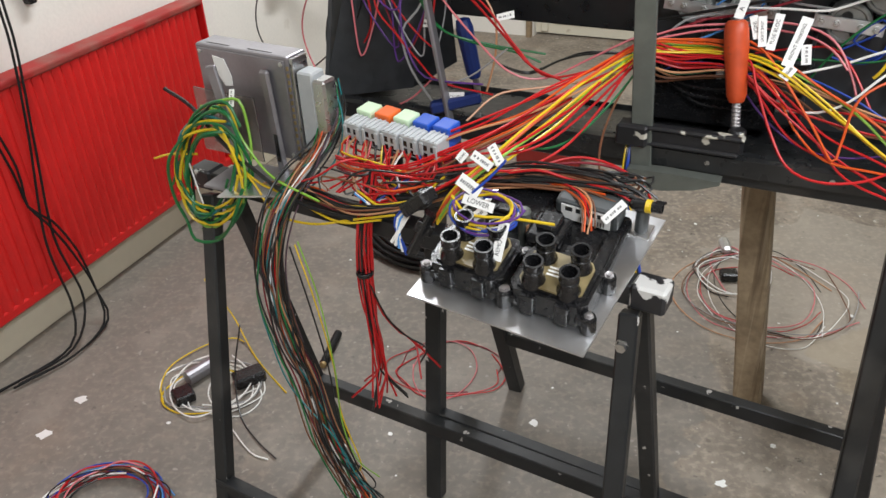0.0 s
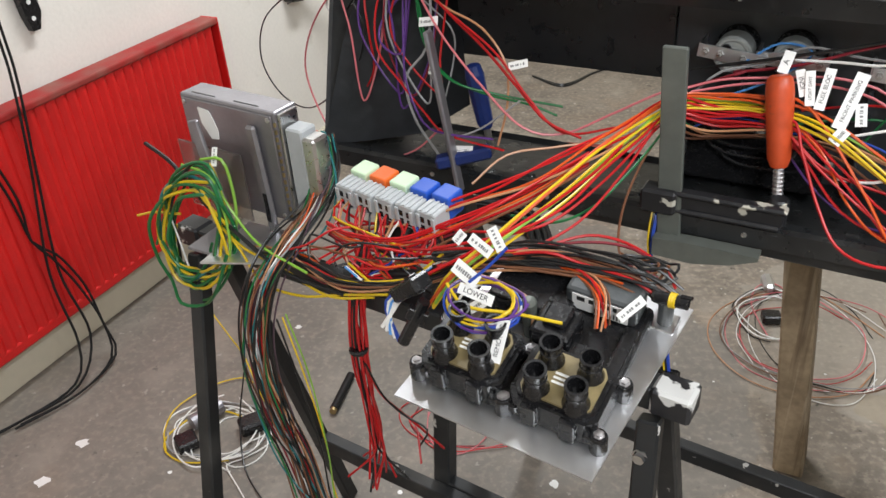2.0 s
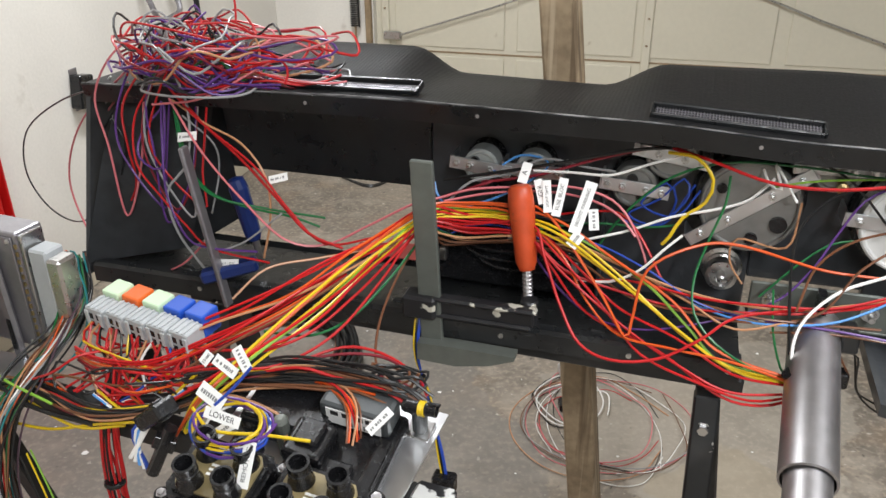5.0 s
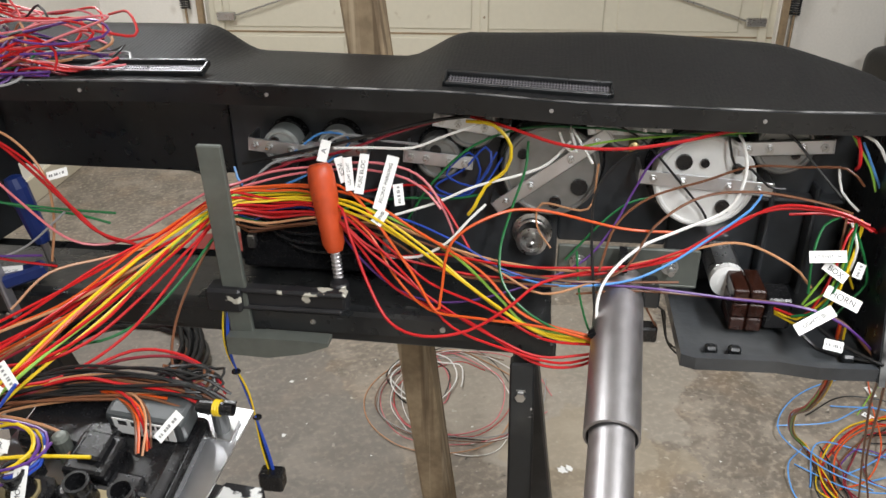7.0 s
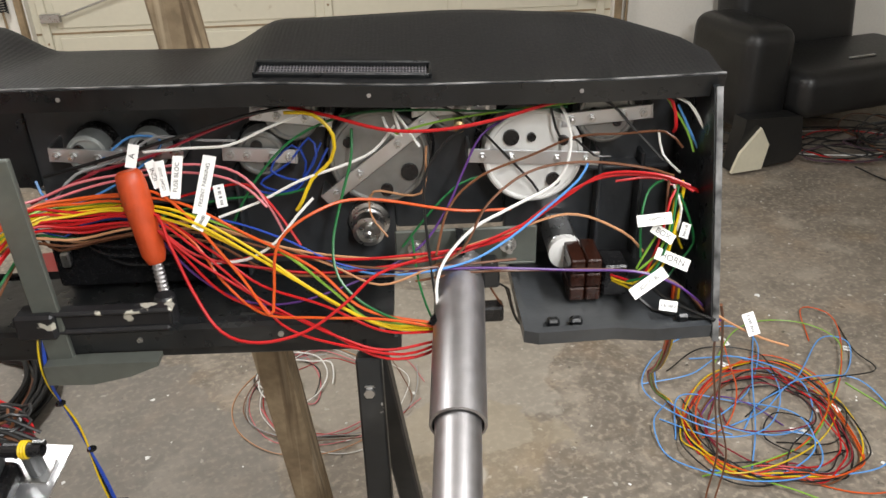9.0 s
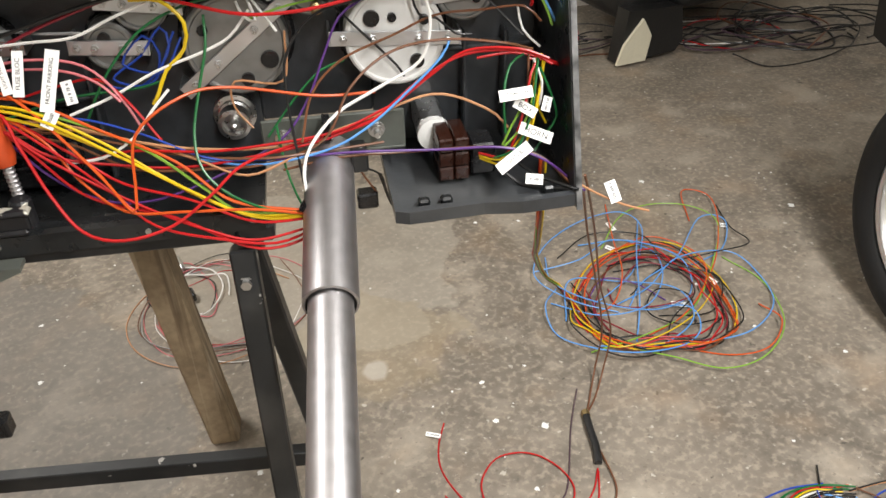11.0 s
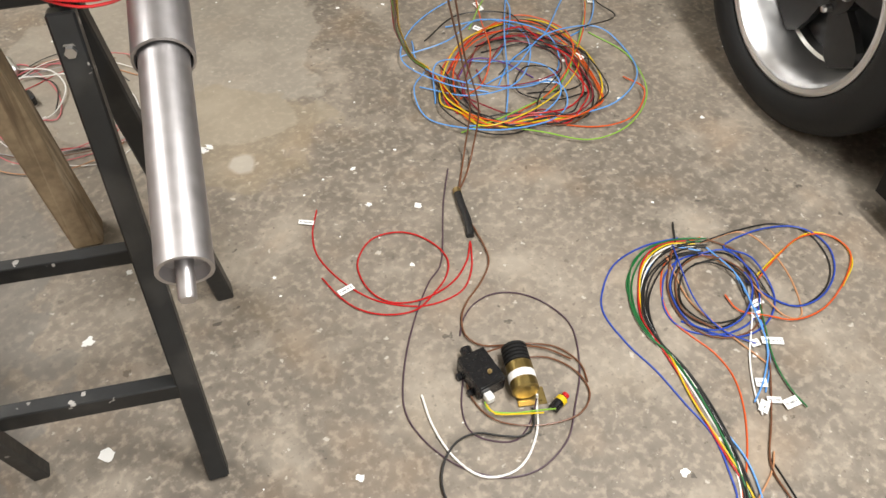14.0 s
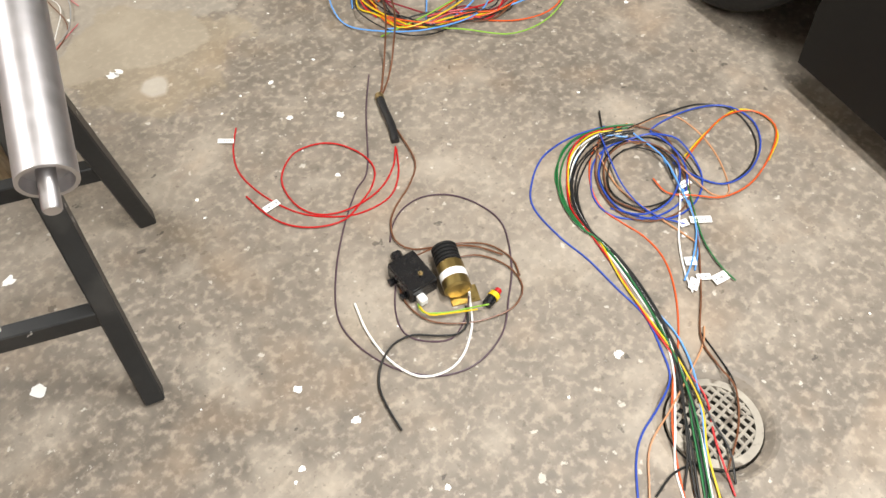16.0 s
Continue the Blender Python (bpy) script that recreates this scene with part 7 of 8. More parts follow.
for x in (DOOR_L - 0.035, DOOR_R + 0.005):
    jb = solid("trim", boxed((x, ROOM_BACK - 0.03, 0), (x + 0.03, ROOM_BACK - 0.002, DOOR_H + 0.05), bevel=0.003), RUST, ROOM, "rust-stained steel door track", "door track", kind="structure")
for x in (DOOR_L - 0.085, DOOR_R + 0.055):
    spg = thing("door_spring", ROOM @ pose(x, ROOM_BACK - 0.035, 0.58), "dark coiled steel garage door spring", "spring", "door springs")
    bm = bmesh.new()
    tube(bm, [Vector((0.022 * math.cos(a * 0.7), 0.022 * math.sin(a * 0.7), 0.06 + a * 0.0012)) for a in range(560)], 0.0035, 5)
    part("coil", bm, BLACKSTEEL, spg, smooth=True)
    bm = bmesh.new()
    rod(bm, (0, 0, -0.1), (0, 0, 0.07), 0.006, 8)
    part("eye_rod", bm, RUST, spg)

# ---- things on the left wall ----
wb = thing("wall_bracket", ROOM @ pose(0.0, 1.0, 0.70), "black wall bracket with a rubber-gripped arm", "wall bracket")
part("block", boxed((0.002, -0.035, -0.06), (0.05, 0.035, 0.055), pose(0, 0, 0, -10, 0, 0), 0.005), BLACKPL, wb)
part("back_plate", boxed((0.0, -0.02, -0.07), (0.004, 0.02, 0.075), bevel=0.001), CASTALU, wb)
bm = bmesh.new()
rod(bm, (0.03, 0.02, 0.0), (0.14, 0.20, 0.015), 0.016, 12, 0.013)
part("arm", bm, RUBBER, wb)
lv = thing("wall_grip_hook", ROOM @ pose(0.0, -0.06, 0.86), "black plastic handle hanging on the wall", "handle")
bm = bmesh.new()
prism(bm, [(-0.03, 0.16), (0.02, 0.16), (0.028, 0.04), (0.012, 0.0), (-0.01, 0.0), (-0.02, 0.04)], 0.004, 0.024, Matrix(((0, 0, 1, 0), (1, 0, 0, 0), (0, 1, 0, 0), (0, 0, 0, 1))))
part("grip", bm, BLACKPL, lv)
for z in (0.03, 0.07):
    bm = bmesh.new()
    rod(bm, (0.0225, 0.0, z), (0.026, 0.0, z), 0.006, 10)
    part("stud", bm, WHITEPL, lv)
dh = thing("pull_handle", ROOM @ pose(0.03, 1.53, 0.86), "grey bent steel pull handle on the wall", "handle")
bm = bmesh.new()
tube(bm, spline([(0.0, -0.10, 0.14), (0.03, -0.10, 0.06), (0.04, -0.07, 0.0), (0.04, 0.05, 0.0), (0.03, 0.09, 0.03), (0.0, 0.09, 0.10)]), 0.011, 8)
part("loop", bm, CASTALU, dh, smooth=True)
pp = thing("wall_pipe", ROOM @ pose(0.06, 1.75, 0.0), "thin black pipe running up the wall", "pipe")
bm = bmesh.new()
rod(bm, (0, 0, 0.80), (0, 0, ROOM_H), 0.012, 10)
part("pipe", bm, BLACKSTEEL, pp)
cables = thing("hanging_cable", ROOM, "black mains cables hanging down the wall in loops", "cable")
for o in (0.0, 0.014):
    bm = bmesh.new()
    tube(bm, spline([(0.09, -0.20 + o, 2.3), (0.09, -0.205 + o, 1.4), (0.09, -0.213 + o, 0.925), (0.10, -0.226 + o, 0.79), (0.10, -0.259 + o, 0.576), (0.10, -0.312 + o * 2, 0.298), (0.14, -0.33 + o * 3, 0.10), (0.17 + o, -0.40, 0.02), (0.14, -0.55, 0.012), (0.10, -0.66 + o, 0.02), (0.09, -0.72, 0.12), (0.09, -0.74, 0.4 + o)], 0.03), 0.0034, 8)
    part("cable", bm, RUBBER, cables, smooth=True)
for o in (0.0, 0.016):
    bm = bmesh.new()
    tube(bm, spline([(0.085, -0.52 + o, 1.6), (0.085, -0.45 + o, 0.95), (0.085, -0.37 + o, 0.716), (0.09, -0.33 + o, 0.52), (0.09, -0.32, 0.405), (0.10, -0.29 + o, 0.34), (0.11, -0.25 + o, 0.22), (0.14, -0.24, 0.10), (0.18, -0.28 + o, 0.02), (0.20, -0.42, 0.012), (0.15, -0.58 + o, 0.012)], 0.03), 0.0032, 8)
    part("cable", bm, RUBBER, cables, smooth=True)

# ---- wire heaps on the floor ----
heap = thing("wire_heap", pose(2.055, 1.785, 0), "large heap of blue, red and yellow wire on the floor", "heap of wire")
RING = [(-0.230, 0.105), (-0.245, 0.020), (-0.270, -0.050), (-0.266, -0.138), (-0.219, -0.204), (-0.140, -0.242), (-0.066, -0.286), (0.014, -0.285), (0.083, -0.247), (0.141, -0.137), (0.164, -0.025), (0.150, 0.079), (0.070, 0.136), (-0.053, 0.140), (-0.180, 0.068), (-0.268, -0.023), (-0.287, -0.107), (-0.247, -0.171), (-0.16, -0.225)]
rng = random.Random(61)
for c in ("red", "orange", "black", "brown", "red", "black", "orange", "maroon", "yellow", "black"):
    k0, k1 = rng.randint(0, 4), rng.randint(13, 19)
    sx, sy, grow = rng.gauss(0, 0.013), rng.gauss(0, 0.013), rng.uniform(0.78, 1.05)
    wire(heap, c, [(x * grow + sx + rng.gauss(0, 0.010) - 0.03 * (1 - grow), y * grow + sy + rng.gauss(0, 0.010) - 0.10 * (1 - grow), rng.uniform(0.003, 0.020)) for x, y in RING[k0:k1]], 0.0021)
LOOPS = (("sky", ((-0.159, -0.064), (-0.245, 0.02), (-0.274, 0.158), (-0.153, 0.279), (0.009, 0.328), (0.137, 0.295), (0.144, 0.197), (0.014, 0.071), (-0.124, 0.002), (-0.207, -0.005))),
         ("sky", ((-0.239, 0.105), (-0.323, 0.041), (-0.353, -0.051), (-0.32, -0.15), (-0.239, -0.227), (-0.114, -0.256), (-0.031, -0.229), (-0.007, -0.161), (-0.079, -0.086))),
         ("sky", ((-0.156, -0.037), (-0.029, -0.029), (0.119, 0.02), (0.269, -0.031), (0.276, -0.145), (0.195, -0.261), (0.057, -0.312), (-0.066, -0.266))),
         ("sky", ((0.178, 0.25), (0.033, 0.092), (-0.099, -0.074), (-0.196, -0.177))),
         ("sky", ((0.137, -0.007), (0.28, 0.003), (0.387, 0.098), (0.321, 0.14), (0.129, 0.031), (-0.02, 0.0), (-0.12, -0.06))),
         ("sky", ((-0.25, 0.2), (-0.12, 0.16), (0.02, 0.19), (0.10, 0.10), (0.03, -0.02), (-0.10, -0.10), (-0.22, -0.06), (-0.29, 0.06))),
         ("sky", ((-0.30, -0.02), (-0.20, 0.10), (-0.08, 0.04), (0.02, -0.08), (-0.03, -0.20), (-0.17, -0.22), (-0.29, -0.14))),
         ("sky", ((-0.18, 0.24), (-0.24, 0.12), (-0.20, -0.02), (-0.08, -0.12), (0.06, -0.10), (0.13, 0.02), (0.06, 0.16), (-0.06, 0.24))),
         ("lime", ((-0.014, 0.19), (0.117, 0.27), (0.253, 0.297), (0.354, 0.225), (0.354, 0.101), (0.218, -0.026), (0.023, -0.151), (-0.165, -0.184), (-0.32, -0.15))),
         ("lime", ((0.255, -0.023), (0.262, -0.168), (0.162, -0.325), (0.022, -0.394), (-0.088, -0.368), (-0.168, -0.273), (-0.235, -0.179))),
         ("orange", ((0.179, -0.23), (0.156, -0.321), (0.052, -0.375), (-0.035, -0.334), (-0.134, -0.235))),
         ("orange", ((0.31, 0.166), (0.401, 0.297), (0.458, 0.244), (0.379, 0.122), (0.222, -0.029), (0.071, -0.123))),
         ("orange", ((0.153, 0.376), (0.033, 0.195), (-0.055, 0.05), (-0.156, -0.037), (-0.237, -0.043))),
         ("orange", ((-0.231, 0.039), (-0.067, 0.122), (0.138, 0.164), (0.19, 0.026), (0.12, -0.093), (-0.036, -0.171), (-0.177, -0.177))),
         ("black", ((0.446, 0.19), (0.385, 0.073), (0.35, -0.031), (0.221, -0.011), (0.082, 0.027), (-0.085, -0.023))),
         ("black", ((-0.258, 0.028), (-0.316, -0.074), (-0.286, -0.197), (-0.177, -0.241), (-0.077, -0.173), (0.058, -0.114), (0.082, 0.027), (-0.057, 0.084))),
         ("black", ((-0.15, 0.22), (0.0, 0.26), (0.12, 0.17), (0.08, 0.02), (0.16, -0.10), (0.05, -0.19), (-0.08, -0.13))),
         ("black", ((-0.02, -0.20), (0.03, -0.12), (-0.03, -0.06), (-0.10, -0.11), (-0.06, -0.20), (0.05, -0.22))),
         ("maroon", ((-0.10, 0.02), (0.02, 0.06), (0.10, -0.02), (0.05, -0.12), (-0.06, -0.12), (-0.15, -0.05), (-0.12, 0.03))),
         ("yellow", ((-0.266, -0.08), (-0.266, -0.172), (-0.148, -0.208), (0.018, -0.177), (0.152, -0.082), (0.134, 0.061))),
         ("purple", ((-0.20, 0.02), (-0.12, 0.05), (-0.05, 0.0), (-0.02, -0.09))))
for k, (c, loop) in enumerate(LOOPS):
    wire(heap, c, [(x, y, 0.004 + 0.022 * abs(math.sin(1.3 * k + 0.9 * q)) * (1 if 0 < q < len(loop) - 1 else 0)) for q, (x, y) in enumerate(loop)], 0.0019)

back_coil = thing("wire_coil", pose(0.99, 2.31, 0), "loose coil of pink, white and black wire on the floor", "coil of wire")
ring_coil(back_coil, (0, 0, 0), 0.21, 0.21, ["pink", "white", "grey", "black", "pink", "white", "red", "brown", "tan"], 81, 0.0014, 0.35, 0.01, 1)
ring_coil(back_coil, (-0.05, 0.1, 0), 0.09, 0.12, ["white", "white", "black", "pink"], 82, 0.002, 0.4, 0.01, 1)
part("foil_wrap", boxed((-0.06, 0.20, 0.001), (-0.03, 0.27, 0.03), bevel=0.008), ALU, back_coil, "crumpled foil wrap")
part("plug", boxed((-0.09, 0.05, 0.001), (-0.04, 0.09, 0.03), bevel=0.005), BLACKPL, back_coil)

hose = thing("hose_coil", pose(0.06, 2.665, 0), "coiled black rubber hose on the floor", "hose")
for k in range(16):
    a = random.Random(90 + k)
    bm = bmesh.new()
    rr = 0.205 + 0.012 * (k % 5)
    tube(bm, [Vector((rr * math.cos(t / 30 * 6.28 + k) + a.uniform(-0.002, 0.002) + 0.012 * math.cos(k), (rr + 0.04) * math.sin(t / 30 * 6.28 + k), 0.007 + 0.0115 * (k // 3) + 0.003 * math.sin(t * 0.4 + k))) for t in range(31)], 0.0065, 8)
    part("turn", bm, RUBBER, hose, smooth=True)
near_coil = thing("wire_coil", pose(-0.575, 1.43, 0), "coil of red, blue and black wire by the wall", "coil of wire")
ring_coil(near_coil, (0, 0, 0), 0.135, 0.11, ["red", "blue", "black", "red", "sky", "black", "white", "brown", "red", "blue", "black", "pink", "sky", "red", "black", "white", "maroon", "blue"], 95, 0.002, 0.25, 0.03, 1)
left_coil = thing("wire_coil", pose(-0.47, 1.83, 0), "loose coil of white wire with black connectors", "coil of wire")
ring_coil(left_coil, (0, 0, 0), 0.12, 0.10, ["white", "white", "grey", "white", "yellow", "white"], 97, 0.002, 0.4, 0.012, 1)
part("adaptor", boxed((0.05, -0.05, 0.001), (0.13, 0.0, 0.035), pose(0, 0, 0, 0, 0, 35), 0.006), BLACKPL, left_coil, "black adaptor block")
bm = bmesh.new()
rod(bm, (-0.07, 0.01, 0.022), (-0.02, 0.08, 0.022), 0.020, 14)
part("valve_body", bm, CASTALU, left_coil, "grey cylindrical connector")
part("plug", boxed((-0.10, -0.02, 0.001), (-0.05, 0.03, 0.03), pose(0, 0, 0, 0, 0, 40), 0.004), BLACKPL, left_coil)
rodl = thing("cable_end", pose(-0.20, 1.93, 0.012), "black cable end with a copper tip", "cable")
bm = bmesh.new()
rod(bm, (0.0, 0.0, 0.0), (0.012, 0.13, 0.0), 0.011, 12)
part("sleeve", bm, RUBBER, rodl)
bm = bmesh.new()
rod(bm, (-0.001, -0.010, 0.0), (0.0, 0.0, 0.0), 0.009, 12)
part("tip", bm, BRASS, rodl)
floor_red = thing("wire_coil", pose(0.12, 1.93, 0), "loose loops of thin red wire on the floor", "coil of wire")
ring_coil(floor_red, (0, 0, 0), 0.13, 0.10, ["red", "red", "maroon", "pink"], 98, 0.0017, 0.4, 0.006, 1)
bin_ = thing("storage_box", pose(0.41, 3.17, 0, 0, 0, -8), "dull red plastic storage box on the floor", "box")
part("tub", boxed((-0.12, -0.08, 0), (0.12, 0.08, 0.11), bevel=0.012, seg=2), material("dull_red_plastic", (0.26, 0.02, 0.015), 0.5, var=0.2), bin_)
part("lid", boxed((-0.125, -0.085, 0.111), (0.125, 0.085, 0.125), bevel=0.006), material("dark_red_lid", (0.17, 0.015, 0.012), 0.5, var=0.2), bin_)
far_lead = thing("wiring_lead", pose(0.62, 4.0, 0), "twisted dark lead lying on the floor", "wiring lead")
for k in range(2):
    wire(far_lead, "black", [(-0.45, 0.25, 0.004), (-0.30, 0.12 + 0.02 * k, 0.004), (-0.15, 0.30, 0.004), (0.0, 0.42 - 0.03 * k, 0.006), (0.22, 0.40, 0.004)], 0.005)

# splice, pump and control box
sp = thing("cable_splice", pose(1.557, 1.41, 0.010), "taped black cable splice with a cable gland", "splice")
bm = bmesh.new()
tube(bm, spline([(0.030, 0.058, 0.0), (0.012, 0.022, 0.001), (-0.006, -0.02, 0.0), (-0.030, -0.060, -0.004)]), 0.009, 10)
part("taped_sleeve", bm, TAPE, sp, smooth=True)
bm = bmesh.new()
rod(bm, (0.030, 0.058, 0.0), (0.036, 0.070, 0.0), 0.010, 8)
part("gland", bm, BRASS, sp)
box_ = thing("control_box", pose(1.308, 1.058, 0.0, 0, 0, -8), "small black plastic control box", "control box")
part("body", boxed((-0.030, -0.040, 0.001), (0.030, 0.040, 0.036), bevel=0.003), BLACKPL, box_)
part("lid", boxed((-0.0285, -0.0385, 0.036), (0.0285, 0.0385, 0.040), bevel=0.001), BLACKPL, box_)
bm = bmesh.new()
lathe(bm, [(0.005, 0.040), (0.005, 0.043), (0.0025, 0.043), (0.0025, 0.048)], 6, pose(0.008, -0.016, 0))
part("screw", bm, BRASS, box_)
bm = bmesh.new()
rod(bm, (0.0, 0.040, 0.018), (0.004, 0.062, 0.018), 0.012, 12)
part("gland", bm, BLACKPL, box_)
part("terminal", boxed((-0.02, -0.058, 0.006), (-0.004, -0.040, 0.022), bevel=0.002), WHITEPL, box_)
for y in (-0.02, 0.02):
    part("tab", boxed((-0.040, y - 0.006, 0.001), (-0.030, y + 0.006, 0.012), bevel=0.001), BLACKPL, box_)
PUMP = axis_frame((1.344, 0.972, 0.028), (1.408, 1.092, 0.030)) @ Matrix.Diagonal((1.0, 1.0, 0.74, 1.0))
pump = thing("pump_motor", PUMP, "brass-coloured pump motor with black ribbed boot", "pump motor")
GOLD = material("gold_passivated_steel", (0.34, 0.25, 0.09), 0.32, 0.9, var=0.15, fine=60, blotch=20)
bm = bmesh.new()
lathe(bm, [(0.022, 0.0), (0.026, 0.004), (0.026, 0.078), (0.023, 0.082)], 28)
part("casing", bm, GOLD, pump)
bm = bmesh.new()
prof = [(0.020, 0.080)]
for k in range(5):
    prof += [(0.025, 0.084 + 0.011 * k), (0.025, 0.090 + 0.011 * k), (0.021, 0.092 + 0.011 * k)]
prof += [(0.016, 0.140), (0.006, 0.141)]
lathe(bm, prof, 24)
part("boot", bm, RUBBER, pump, "black ribbed rubber boot")
bm = bmesh.new()
lathe(bm, [(0.0263, 0.030), (0.0265, 0.031), (0.0265, 0.050), (0.0263, 0.051)], 28)
part("label_band", bm, PAPER, pump, "white paper label band")
part("bracket", boxed((-0.040, -0.027, -0.02), (0.015, -0.0245, 0.03), bevel=0.001), GOLD, pump)
pl2 = thing("weather_plug", pose(1.386, 0.925, 0.012, 0, 0, 10), "black connector plug with yellow ring and red cap", "connector")
for nm, a, b, r, mt in (("shell", -0.018, 0.012, 0.010, BLACKPL), ("lock_ring", 0.0, 0.010, 0.0112, WIRE["yellow"]), ("seal_cap", 0.012, 0.022, 0.007, WIRE["red"])):
    bm = bmesh.new()
    rod(bm, (a, 0, 0), (b, 0, 0), r, 12)
    part(nm, bm, mt, pl2)

# ---- floor drain ----
dr = thing("floor_drain", pose(DRAIN.x, DRAIN.y, 0), "round cast iron floor drain with slotted dome grate", "floor drain")
GRATE = spots(material("pale_worn_cast_iron", (0.34, 0.31, 0.26), 0.7, 0.2, var=0.25, fine=50, blotch=20, bump=0.4), (0.10, 0.08, 0.06), 30.0, 0.55, 0.62, 0.8)
bm = bmesh.new()
lathe(bm, [(0.082, -0.016), (0.082, -0.008), (0.068, -0.006), (0.068, -0.016)], 40, close=True)
part("rim", bm, GRATE, dr)
bm = bmesh.new()
R = 0.069
for k in range(-4, 5):
    x = k * 0.0148
    half = math.sqrt(max(0.0, R * R - x * x))
    n = 10
    pts = [Vector((x * (1 + 0.25 * (abs(y) / R) ** 2) if abs(k) < 4 else x, y, -0.012 + 0.016 * (1 - (x * x + y * y) / R / R))) for y in [half * (2 * i / n - 1) for i in range(n + 1)]]
    tube(bm, pts, 0.0036, 6)
    pts = [Vector((y, x, -0.011 + 0.016 * (1 - (x * x + y * y) / R / R))) for y in [half * (2 * i / n - 1) for i in range(n + 1)]]
    tube(bm, pts, 0.0030, 6)
part("grate", bm, GRATE, dr, smooth=True)
bm = bmesh.new()
lathe(bm, [(0.075, -0.10), (0.075, -0.095)], 24)
part("sump", bm, INK, dr)

# ---- parked car ----
car = thing("car", ROOM @ pose(3.575, -0.06, 0.0), "parked dark car with polished alloy wheel", "car")
bm = bmesh.new()
poly = [(0.40, 0.66)]
for k in range(11):
    a = radians(42 + k * 15.6)
    poly.append((0.42 * math.cos(a), 0.36 + 0.42 * math.sin(a)))
poly += [(-0.41, 0.09), (-3.5, 0.09), (-3.7, 0.6), (-3.4, 0.92), (-1.2, 1.0), (0.20, 0.92), (0.42, 0.78)]
prism(bm, poly, -0.03, 1.7, Matrix(((0, 0, 1, 0), (1, 0, 0, 0), (0, 1, 0, 0), (0, 0, 0, 1))))
part("body", bm, material("dark_car_paint", (0.006, 0.0055, 0.005), 0.45, var=0.2, spec=0.25), car)
# Added block closes the hollow arch so the car casts its floor shadow.
part("shadow_block", boxed((0.24, -0.40, 0.14), (1.66, 0.40, 0.80), bevel=0.03), BLACKSTEEL, car, "plain black block behind the wheel, added to cast the car's shadow")
wheel = part("wheel", boxed((0.10, -0.05, 0.30), (0.13, 0.05, 0.40), bevel=0.005), BLACKPL, car)
bm = bmesh.new()
TREAD = [(0.243, -0.012), (0.256, -0.030), (0.285, -0.040), (0.315, -0.034), (0.338, -0.014), (0.348, 0.012)]
TREAD += [(0.350, 0.04), (0.344, 0.042), (0.344, 0.048), (0.350, 0.05), (0.350, 0.09), (0.344, 0.092), (0.344, 0.10), (0.350, 0.102), (0.350, 0.15), (0.338, 0.195), (0.29, 0.215), (0.243, 0.19)]
lathe(bm, TREAD, 72, pose(0, 0, 0.35, 0, 90, 0), close=True)
part("tyre", bm, RUBBER, wheel, "black road tyre", smooth=True)
POLISH = material("polished_alloy", (0.74, 0.74, 0.74), 0.34, 1.0, var=0.06, fine=30, blotch=6, bump=0.02, roughvar=0.08)
bm = bmesh.new()
lathe(bm, [(0.247, -0.012), (0.246, -0.022), (0.238, -0.026), (0.228, -0.022), (0.226, -0.012), (0.222, -0.008), (0.214, 0.03), (0.200, 0.095), (0.192, 0.10), (0.19, 0.17), (0.225, 0.19), (0.246, 0.17)], 72, pose(0, 0, 0.35, 0, 90, 0), close=True)
part("rim", bm, POLISH, wheel, "polished deep-dish rim", smooth=True)
SPOKE = material("satin_dark_alloy", (0.05, 0.05, 0.05), 0.35, 0.6, var=0.15)
for k in range(5):
    bm = bmesh.new()
    out = [(0.020, 0.030), (0.030, 0.070), (0.046, 0.120), (0.052, 0.165), (0.040, 0.196), (-0.040, 0.196), (-0.052, 0.165), (-0.046, 0.120), (-0.030, 0.070), (-0.020, 0.030)]
    prism(bm, out, 0.070, 0.092, pose(0, 0, 0.35, 0, 90, 0) @ pose(0, 0, 0, 0, 0, 72 * k + 20))
    part("spoke", bm, SPOKE, wheel)
    bm = bmesh.new()
    lathe(bm, [(0.010, 0.0), (0.010, -0.020), (0.006, -0.026)], 6, pose(0, 0, 0.35, 0, 90, 0) @ pose(0, 0, 0, 0, 0, 72 * k + 56) @ pose(0.057, 0, 0.070))
    part("wheel_nut", bm, POLISH, wheel)
bm = bmesh.new()
lathe(bm, [(0.075, 0.10), (0.072, 0.068), (0.040, 0.064), (0.036, 0.04), (0.010, 0.036)], 32, pose(0, 0, 0.35, 0, 90, 0))
part("hub", bm, SPOKE, wheel)
bm = bmesh.new()
lathe(bm, [(0.19, 0.125), (0.19, 0.14), (0.05, 0.14)], 40, pose(0, 0, 0.35, 0, 90, 0))
part("brake_disc", bm, BLACKSTEEL, wheel)

